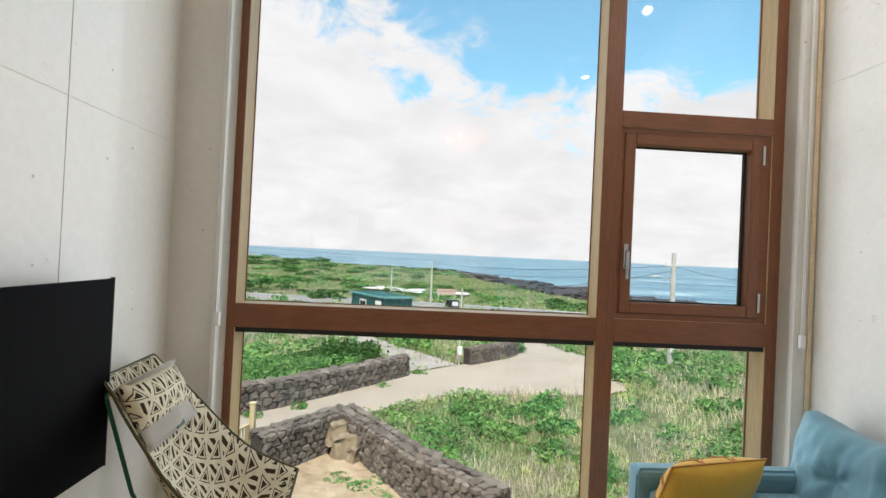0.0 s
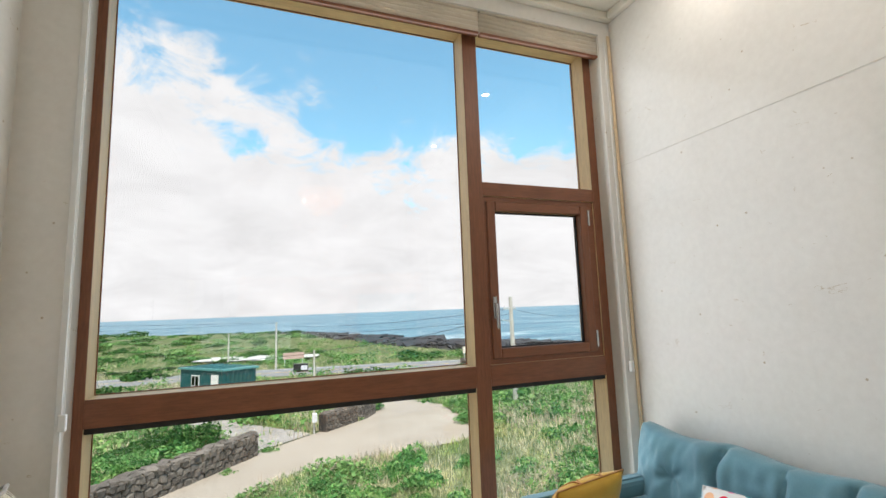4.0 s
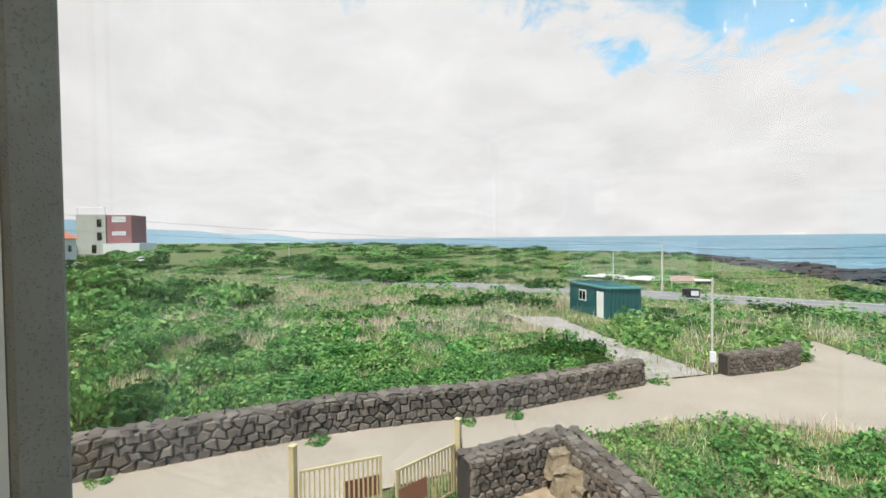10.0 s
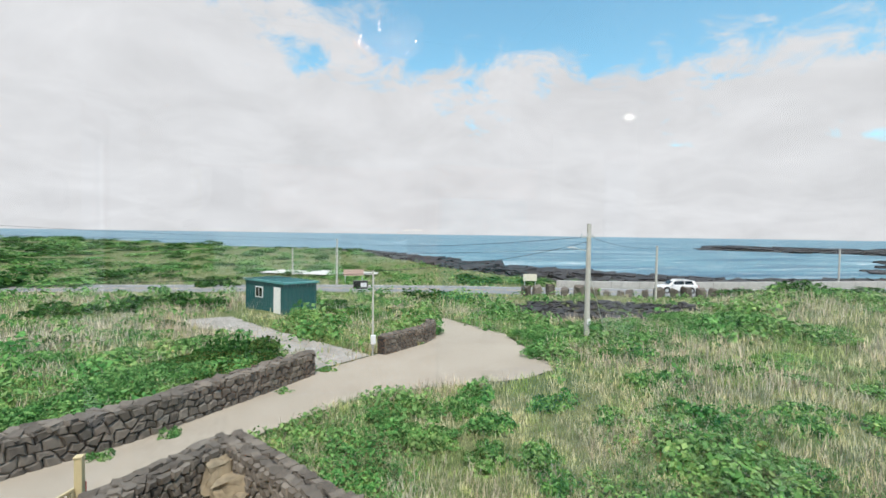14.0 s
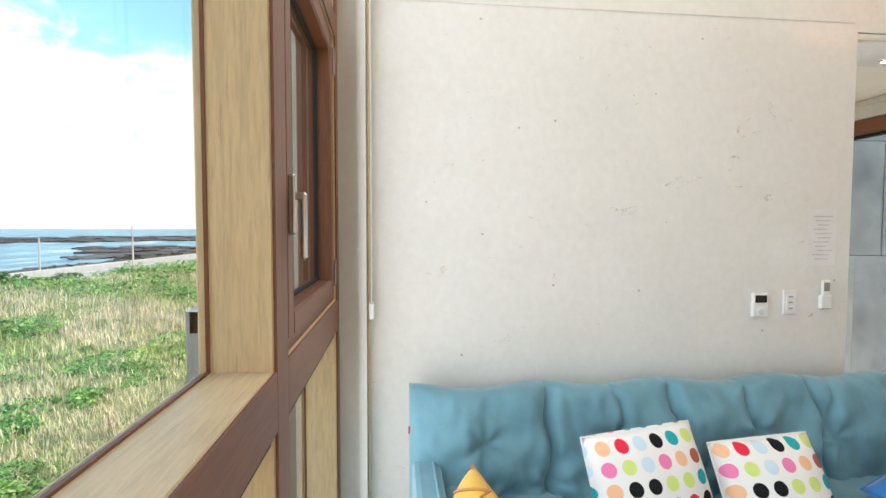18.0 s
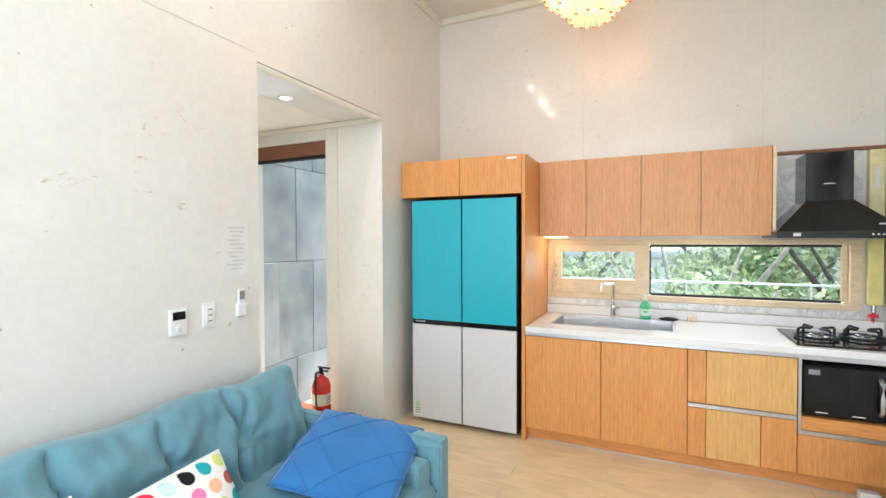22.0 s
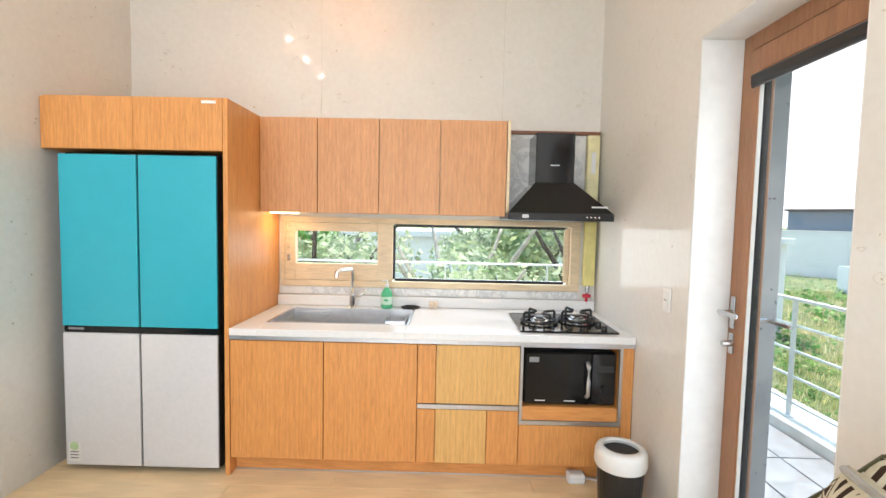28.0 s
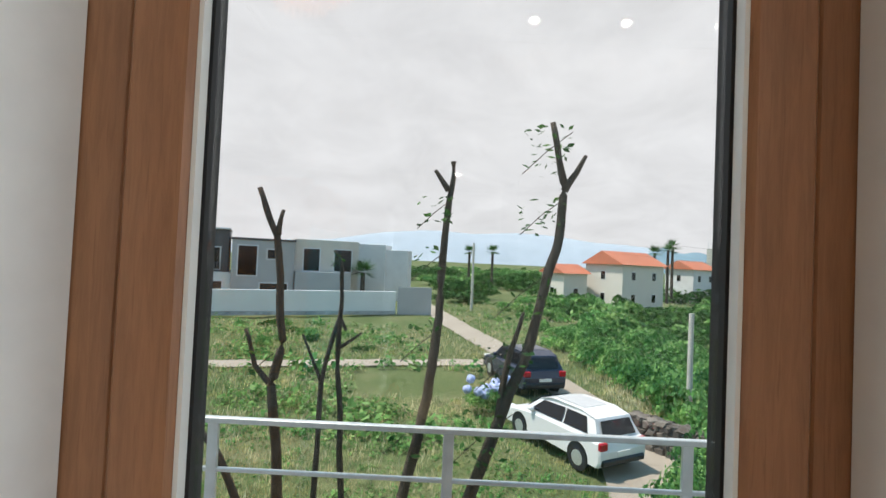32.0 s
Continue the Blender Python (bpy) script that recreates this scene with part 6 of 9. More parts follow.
ASPH = plain("asphalt", (0.20, 0.20, 0.205), 0.9, vary=0.15, scale=0.6, bump=0.1)
_, coast_fine = ribbon("road_coast", COAST_ROAD, 3.4, ASPH, "grey asphalt coast road", "road", 0.10)
LINEP = plain("road_paint", (0.72, 0.72, 0.68), 0.8)
ribbon("road_line", COAST_ROAD, 0.08, LINEP, "white edge line of the coast road", "road marking", 0.106, 2.9)
ribbon("road_line", COAST_ROAD, 0.08, plain("yellow_paint", (0.70, 0.50, 0.10), 0.8), "yellow centre line of the coast road", "road marking", 0.106)
SEAWALLM = plain("seawall_concrete", (0.42, 0.41, 0.39), 0.85, vary=0.15, scale=1.5, bump=0.1)
for i, (a, b) in enumerate(zip(coast_fine, coast_fine[1:])):
    if 26 < a[0] < 150:
        l = math.hypot(b[0] - a[0], b[1] - a[1])
        ang = math.degrees(math.atan2(b[1] - a[1], b[0] - a[0]))
        z = max(land_z(*a), SEA + 0.9)
        solid("sea_wall", bm_box(0, 3.9, 0, l - 0.02, 4.25, 1.0, 0.03), SEAWALLM, "grey concrete parapet block along the coast road", "parapet", "structure", at=pose(a[0], a[1], z - 0.1, 0, 0, ang))

# ---- dry-stone walls ----
BASALT = Mat("basalt_stone")
_v = BASALT.coords(shift=True)
_oi = BASALT.n("ShaderNodeObjectInfo")
_c = BASALT.ramp(_oi.outputs["Random"], [(0.0, (0.055, 0.047, 0.042)), (0.5, (0.125, 0.108, 0.095)), (1.0, (0.27, 0.235, 0.20))])
_n = BASALT.noise(_v, 7, 6, 0.7)
_c = BASALT.mix(0.5, _c, BASALT.ramp(_n, [(0.3, (0.045, 0.037, 0.032)), (0.7, (0.25, 0.22, 0.185))]))
BASALT.bump(BASALT.noise(_v, 30, 4), 0.7, 0.02)
BASALT = BASALT.done(_c, 0.95, spec=0.2)
rng = random.Random(7)


def boulder(seed, k=0.22):
    """A rough stone about one metre across, from a jittered block."""
    r = random.Random(seed)
    bm = bm_box(-0.5, -0.5, -0.5, 0.5, 0.5, 0.5, 0.13)
    for v in bm.verts:
        v.co += Vector((r.uniform(-k, k), r.uniform(-k, k), r.uniform(-k, k))) * 0.6
    return bm


STONES = [to_mesh("stone", boulder(s), BASALT) for s in range(10)]


PALESTONE = Mat("pale_stone")
_v = PALESTONE.coords(shift=True)
_oi = PALESTONE.n("ShaderNodeObjectInfo")
_c = PALESTONE.ramp(_oi.outputs["Random"], [(0.0, (0.16, 0.14, 0.11)), (0.5, (0.32, 0.27, 0.20)), (1.0, (0.46, 0.40, 0.31))])
_n = PALESTONE.noise(_v, 7, 6, 0.7)
_c = PALESTONE.mix(0.45, _c, PALESTONE.ramp(_n, [(0.3, (0.10, 0.09, 0.08)), (0.7, (0.48, 0.43, 0.35))]))
PALESTONE.bump(PALESTONE.noise(_v, 30, 4), 0.7, 0.02)
PALESTONE = PALESTONE.done(_c, 0.95, spec=0.2)
PALES = [to_mesh("stone", boulder(60 + s), PALESTONE) for s in range(10)]


def stone_wall(pts, h, thick, label, size=0.30, sides=(1,), name="stone_wall", group="dry-stone walls", stones=None):
    """A dry-stone wall: a dark core, close-fitted stones of uneven outline on its faces, rubble on top."""
    mat, caps = (PALESTONE, stones) if stones else (BASALT, STONES)
    z00 = land_z(*pts[0])
    w = thing(name, label, "wall", (pts[0][0], pts[0][1], z00), group=group)
    o = Vector((pts[0][0], pts[0][1], z00))
    run = [0.0]
    for (a, b), (c, d) in zip(pts, pts[1:]):
        run.append(run[-1] + math.hypot(c - a, d - b))

    def on(u, v, out):
        """World place at u along the wall, v up, out from its middle."""
        k = 0
        while k < len(pts) - 2 and u > run[k + 1]:
            k += 1
        f = (u - run[k]) / (run[k + 1] - run[k])
        (a, b), (c, d) = pts[k], pts[k + 1]
        x, y = a + (c - a) * f, b + (d - b) * f
        ux, uy = (c - a) / (run[k + 1] - run[k]), (d - b) / (run[k + 1] - run[k])
        return Vector((x + uy * out, y - ux * out, land_z(x, y) + v)) - o

    L = run[-1]
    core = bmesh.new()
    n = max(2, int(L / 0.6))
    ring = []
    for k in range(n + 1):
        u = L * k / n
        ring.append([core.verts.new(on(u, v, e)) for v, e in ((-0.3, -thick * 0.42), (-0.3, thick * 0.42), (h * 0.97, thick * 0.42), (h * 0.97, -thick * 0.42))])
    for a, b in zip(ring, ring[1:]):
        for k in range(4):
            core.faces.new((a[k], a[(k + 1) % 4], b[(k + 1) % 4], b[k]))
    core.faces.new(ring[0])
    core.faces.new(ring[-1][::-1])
    # smooth near-black body that shows in the joints between the stones
    part("core", core, plain("wall_core", (0.035, 0.032, 0.03), 1.0), w, "plain dark core between the stone faces")
    rows = max(2, round(h / (size * 0.82)))
    cols = max(2, round(L / size))
    for s in sides:
        grid = {}
        for r in range(rows + 1):
            for q in range(-1, 2 * cols + 3):
                u = (q + rng.uniform(-0.42, 0.42)) * L / cols / 2
                v = (r + (rng.uniform(-0.38, 0.38) if 0 < r < rows else 0)) * h / rows
                grid[q, r] = (min(max(u, 0.0), L), v)
        for r in range(rows):
            for c in range(-1, cols + 1):
                a = 2 * c + (r % 2)
                if a < -1 or a + 2 > 2 * cols + 1:
                    continue
                ring = [grid[a, r], grid[a + 1, r], grid[a + 2, r], grid[a + 2, r + 1], grid[a + 1, r + 1], grid[a, r + 1]]
                cu, cv = sum(p[0] for p in ring) / 6, sum(p[1] for p in ring) / 6
                if max(p[0] for p in ring) - min(p[0] for p in ring) < size * 0.35:
                    continue
                base = on(cu, cv, s * thick * 0.40)
                bulge = rng.uniform(0.015, 0.055)
                bm = bmesh.new()
                rings = []
                for shrink, out in ((0.95, 0.38), (0.93, 0.47), (0.66, 0.5)):
                    e = s * (thick * out + (bulge if out == 0.5 else 0.0))
                    rings.append([bm.verts.new(on(cu + (u - cu) * shrink, cv + (v - cv) * shrink, e + rng.uniform(-0.008, 0.008)) - base) for u, v in ring])
                for x, y in zip(rings, rings[1:]):
                    for k in range(6):
                        bm.faces.new((x[k], x[(k + 1) % 6], y[(k + 1) % 6], y[k]))
                bm.faces.new(rings[-1])
                st = part("stone", bm, mat, w)
                st.location = base
    for k in range(cols):
        u = L * (k + 0.5) / cols
        for e in (-0.24, 0.24):
            st = new("cap_stone", caps[rng.randrange(10)])
            st.parent = w
            st.matrix_basis = Matrix.Translation(on(u, h, e * thick)) @ Euler((rng.uniform(-0.2, 0.2), rng.uniform(-0.2, 0.2), rng.uniform(0, 6.3))).to_matrix().to_4x4() @ Matrix.Diagonal((size * rng.uniform(0.8, 1.25), size * rng.uniform(0.8, 1.2), size * rng.uniform(0.25, 0.55), 1))
    return w


stone_wall([(-14.0, 2.5), (-10.9, 4.75), (-8.6, 7.6), (-6.75, 10.0), (-5.1, 11.5), (-3.35, 12.95), (-1.2, 15.6), (0.75, 18.1)], 0.88, 0.5, "long dark basalt field wall along the lane", 0.30)
stone_wall([(3.75, 20.75), (4.8, 21.7), (6.0, 22.8), (6.75, 23.9), (7.0, 25.2)], 0.85, 0.5, "short curved basalt wall at the bend", 0.23)
stone_wall([(-2.25, 8.0), (-1.4, 9.1), (-0.62, 10.2)], 0.95, 0.55, "basalt yard wall beside the gate", 0.21, (1, -1))
stone_wall([(-0.62, 10.2), (0.3, 8.9), (1.4, 7.2), (2.9, 5.6)], 0.95, 0.55, "basalt yard wall running towards the house", 0.21, (1, -1))
stone_wall([(5.1, 5.4), (6.0, 5.75), (6.9, 5.6), (8.4, 4.4), (9.8, 3.2)], 0.9, 0.45, "pale-topped beige stone garden wall by the neighbour", 0.18, (1, -1), stones=PALES)
stone_wall([(-6.0, 4.2), (-4.85, 5.6)], 0.6, 0.5, "low basalt wall stub by the gate post", 0.26, (1, -1))
BEIGE = Mat("beige_rock")
_v = BEIGE.coords()
_n = BEIGE.noise(_v, 3, 7, 0.7)
BEIGE.bump(_n, 0.8, 0.1)
BEIGE = BEIGE.done(BEIGE.ramp(_n, [(0.3, (0.11, 0.085, 0.055)), (0.7, (0.42, 0.34, 0.23))]), 0.9)
for k, (x, y, z, s) in enumerate(((-0.42, 9.2, 0.0, 0.62), (-0.72, 9.35, 0.36, 0.46), (-0.15, 8.95, 0.0, 0.4))):
    bm = boulder(30 + k, 0.3)
    bmesh.ops.subdivide_edges(bm, edges=bm.edges, cuts=2, use_grid_fill=True)
    for v in bm.verts:
        v.co += v.co.normalized() * 0.12 * noise.noise(v.co * 3 + Vector((k, 0, 0)))
    solid("ornamental_rock", moved(bm, Matrix.Diagonal((s, s * 0.9, s, 1))), BEIGE, "beige weathered garden rock in the yard corner", "rock", at=pose(x, y, land_z(x, y) + z + s * 0.42, 0, 0, 30 * k), smooth=False)

# ---- gate ----
CREAMM = plain("cream_metal", (0.52, 0.43, 0.25), 0.45, vary=0.08)
RUST = plain("red_brown_panel", (0.26, 0.10, 0.06), 0.6)


def gate_leaf(p, q, label):
    l = math.hypot(q[0] - p[0], q[1] - p[1])
    g = thing("gate_leaf", label, "gate", (p[0], p[1], land_z(*p) + 0.06), math.degrees(math.atan2(q[1] - p[1], q[0] - p[0])))
    for z in (0.06, 1.0):
        part("frame_bar", bm_box(0, -0.02, z, l, 0.02, z + 0.045, 0.004), CREAMM, g)
    for x in (0.0, l - 0.045):
        part("frame_post", bm_box(x, -0.02, 0.105, x + 0.045, 0.02, 1.0, 0.004), CREAMM, g)
    n = int(l / 0.085)
    for k in range(1, n):
        part("slat", bm_box(l * k / n - 0.014, -0.012, 0.105, l * k / n + 0.014, 0.012, 1.0), CREAMM, g)
    part("panel", bm_box(l * 0.52, 0.022, 0.30, l * 0.97, 0.03, 0.68, 0.004), RUST, g, "red-brown sign panel without lettering")


gate_leaf((-4.52, 6.0), (-3.5, 7.05), "cream slatted metal gate leaf, half open")
gate_leaf((-2.5, 8.17), (-3.05, 6.78), "cream slatted metal gate leaf, swung open")
for x, y in ((-4.58, 5.92), (-2.45, 8.25)):
    gp = thing("gate_post", "cream square metal gate post with a cap", "post", (x, y, land_z(x, y)))
    part("post", bm_box(-0.055, -0.055, 0, 0.055, 0.055, 1.55, 0.006), CREAMM, gp)
    part("cap", bm_box(-0.065, -0.065, 1.55, 0.065, 0.065, 1.58, 0.006), CREAMM, gp)
solid("red_notice", bm_box(-2.43, 8.29, land_z(-2.5, 8.4) + 0.85, -2.415, 8.39, land_z(-2.5, 8.4) + 1.1), plain("notice_red", (0.6, 0.05, 0.04), 0.5), "small red notice plate on the gate post", "sign")


# ---- the teal hut ----
def hut():
    z = land_z(-2, 37) - 0.1
    h = thing("hut", "teal corrugated metal container hut with white door and window", "hut", (-1.55, 35.2, z), 0)
    TEALM = plain("teal_sheet", (0.010, 0.085, 0.090), 0.4, vary=0.1)
    ux, uy = Vector((-3.35, 4.3, 0)).normalized(), Vector((2.0, 0.95, 0)).normalized()

    def side(v0, way, length, n, out, name):
        bm = bmesh.new()
        pts = []
        for k in range(n * 4 + 1):
            f = k / (n * 4)
            d = 0.05 if (k % 4) in (1, 2) else 0.0
            pts.append(v0 + way * length * f + out * d)
        lo = [bm.verts.new(p) for p in pts]
        hi = [bm.verts.new(p + Vector((0, 0, 2.3))) for p in pts]
        for a in range(len(pts) - 1):
            bm.faces.new((lo[a], lo[a + 1], hi[a + 1], hi[a]))
        part(name, bm, TEALM, h)
    o = Vector((0, 0, 0))
    L, S = 5.4, 2.4
    n1, n2 = Vector((-uy.x, -uy.y, 0)), Vector((-ux.x, -ux.y, 0))
    side(o, ux, L, 18, n1, "side_wall")
    side(o, uy, S, 8, n2, "end_wall")
    side(o + uy * S, ux, L, 18, -n1, "side_wall")
    side(o + ux * L, uy, S, 8, -n2, "end_wall")
    bm = bmesh.new()
    q = [o + n1 * 0.15 + n2 * 0.15, o + uy * (S + 0.15) + n2 * 0.15, o + uy * (S + 0.15) + ux * (L + 0.15), o + ux * (L + 0.15) + n1 * 0.15]
    top = [bm.verts.new(p + Vector((0, 0, 2.42))) for p in q]
    bot = [bm.verts.new(p + Vector((0, 0, 2.28))) for p in q]
    bm.faces.new(top)
    bm.faces.new(bot[::-1])
    for k in range(4):
        bm.faces.new((bot[k], bot[(k + 1) % 4], top[(k + 1) % 4], top[k]))
    roof = part("roof", bm, plain("roof_sheet", (0.10, 0.30, 0.30), 0.35, vary=0.1), h, "paler teal roof sheet")
    for k in range(7):
        f = (k + 0.5) / 7
        part("roof_rib", bm_tube([o + ux * L * f + n1 * 0.1 + Vector((0, 0, 2.44)), o + ux * L * f + uy * (S + 0.1) + Vector((0, 0, 2.44))], 0.04, 6), TEALM, roof)
    wpos = o + ux * 3.3 + n1 * 0.07
    fr = part("window", bm_box(-0.5, -0.03, 0, 0.5, 0.03, 0.85), WHITE, h, "white framed window")
    fr.matrix_basis = Matrix.Translation(wpos + Vector((0, 0, 1.05))) @ Matrix.Rotation(math.atan2(ux.y, ux.x), 4, "Z")
    part("pane", bm_box(-0.42, -0.04, 0.08, -0.04, 0.04, 0.77), BLACKGL, fr)
    part("pane", bm_box(0.04, -0.04, 0.08, 0.42, 0.04, 0.77), BLACKGL, fr)
    dpos = o + ux * 0.9 + n1 * 0.07
    dr = part("door", bm_box(-0.42, -0.03, 0.05, 0.42, 0.03, 2.0, 0.01), WHITE, h, "white door")
    dr.matrix_basis = Matrix.Translation(dpos) @ Matrix.Rotation(math.atan2(ux.y, ux.x), 4, "Z")


hut()

# ---- poles and wires ----
POLE = plain("pole_concrete", (0.50, 0.48, 0.44), 0.8, vary=0.12, scale=3)


def utility_pole(x, y, top, r0, r1, label, arm=None, name="utility_pole"):
    z = ground_z(x, y) - 0.3
    p = thing(name, label, "pole", (x, y, z))
    part("shaft", bm_rod((0, 0, 0), (0, 0, top - z), r0, r1, 14), POLE, p)
    if arm == "wires":
        part("cross_arm", bm_box(-0.5, -0.04, top - z - 0.75, 0.35, 0.04, top - z - 0.67), RAILM, p)
        for k in (-0.42, -0.1, 0.25):
            part("insulator", bm_lathe([(0, 0), (0.05, 0), (0.035, 0.06), (0.05, 0.1), (0, 0.14)], 10, at=(k, 0, top - z - 0.67)), PALEGREY, p)
        part("bracket", bm_tube([(0, 0, top - z - 1.5), (-0.8, 0.1, top - z - 1.3)], 0.03, 6), RAILM, p)
        part("lamp_head", bm_box(-1.2, 0.02, top - z - 1.33, -0.75, 0.16, top - z - 1.25, 0.03), PALEGREY, p)
        part("plate", bm_box(-0.1, -0.2, 1.2, 0.1, -0.18, 1.5), WHITE, p)
        part("stay", bm_tube([(0, 0.1, top - z - 2.2), (2.4, 2.0, 0.4)], 0.015, 5), RAILM, p)
    if arm == "lamp":
        part("arm", bm_tube([(0, 0, top - z - 0.05), (-0.5, 0, top - z + 0.12), (-1.3, 0, top - z + 0.15)], 0.04, 6), RAILM, p)
        part("lamp_head", bm_box(-1.75, -0.09, top - z + 0.1, -1.2, 0.09, top - z + 0.18, 0.03), PALEGREY, p)
    if arm == "box":
        part("meter_box", bm_box(-0.1, -0.22, 0.9, 0.12, -0.06, 1.3, 0.01), PALEGREY, p, "grey meter box")
    return p


utility_pole(15.0, 22.1, 2.16, 0.16, 0.11, "grey concrete utility pole with cross arm and stay", "wires")
utility_pole(3.35, 20.5, -0.15, 0.045, 0.04, "thin grey steel pole with a meter box", "box")
utility_pole(2.65, 58.9, 0.72, 0.13, 0.09, "grey concrete utility pole by the coast road")
utility_pole(-3.6, 74.0, -0.9, 0.12, 0.09, "grey concrete utility pole in the dunes")
utility_pole(32.0, 37.8, 0.66, 0.12, 0.09, "grey street lamp pole by the coast road")
utility_pole(74.0, 51.2, 0.15, 0.14, 0.10, "grey curved street lamp on the coast road", "lamp", "street_lamp")
utility_pole(79.6, 41.4, 1.9, 0.14, 0.10, "tall grey street lamp on the coast road", "lamp", "street_lamp")
utility_pole(-76, 85, 0.0, 0.14, 0.1, "far grey utility pole in the meadow")
utility_pole(-15.4, 4.95, 0.24, 0.10, 0.08, "grey steel pole in the hedge")
utility_pole(-50, -0.7, 3.75, 0.15, 0.11, "grey concrete pole along the western road")
WIRE = plain("wire", (0.03, 0.03, 0.03), 0.6)


def wire(a, b, sag, r=0.012):
    a, b = Vector(a), Vector(b)
    pts = [a.lerp(b, k / 12) - Vector((0, 0, sag * 4 * (k / 12) * (1 - k / 12))) for k in range(13)]
    c = thing("overhead_wire", "thin black overhead wire between the poles", "wire", a)
    part("cable", bm_tube([p - a for p in pts], r, 5), WIRE, c)


wire((-62, 20, 3.6), (2.65, 58.9, 0.55), 0.9)
wire((-62, 24, 5.2), (2.65, 58.9, 0.65), 0.9)
wire((-55, 40, -3.0), (3.35, 20.5, -0.3), 0.3)
wire((15.0, 22.1, 1.45), (2.65, 58.9, 0.3), 0.5)
wire((15.0, 22.1, 1.2), (3.35, 20.5, -0.2), 0.3)
wire((15.0, 22.1, 0.8), (-3.6, 74, -1.2), 0.4)
wire((32.0, 37.8, 0.5), (15.0, 22.1, 1.45), 0.3)

# sign, litter bin and low marker by the coast road
sg = thing("road_sign", "pale rectangular notice board by the coast road", "sign", (25.5, 52.0, land_z(25.5, 52)))
part("board", bm_box(-0.9, -0.03, 0.9, 0.9, 0.03, 1.75, 0.02), plain("sign_cream", (0.66, 0.62, 0.5), 0.7), sg)
for x in (-0.7, 0.7):
    part("leg", bm_box(x - 0.04, -0.04, 0, x + 0.04, 0.04, 0.9), RAILM, sg)
bx = thing("roadside_box", "dark utility box with a pale front beside the road", "box", (5.2, 54.0, land_z(5.2, 54)))
part("case", bm_box(-0.8, -0.4, 0, 0.8, 0.4, 1.0, 0.03), BLACK, bx)
part("front_panel", bm_box(0.0, -0.42, 0.3, 0.7, -0.4, 0.8), PALEGREY, bx)
gn = thing("guard_sign", "faded pink and white panel near the pond", "sign", (4.9, 62, land_z(4.9, 62)))
part("panel", bm_box(-1.3, -0.03, 1.1, 1.3, 0.03, 1.9), plain("faded_pink", (0.55, 0.38, 0.33), 0.8), gn)
for x in (-1.1, 1.1):
    part("leg", bm_box(x - 0.05, -0.05, 0, x + 0.05, 0.05, 1.1), RAILM, gn)
flat_patch("pond", [(-9, 78), (2, 73), (9, 73.5), (10, 77), (1, 81), (-7, 83)], plain("pond_sand", (0.55, 0.54, 0.50), 0.6, vary=0.1, scale=0.4), "pale sandy pool among the dunes", "pond", 0.35)


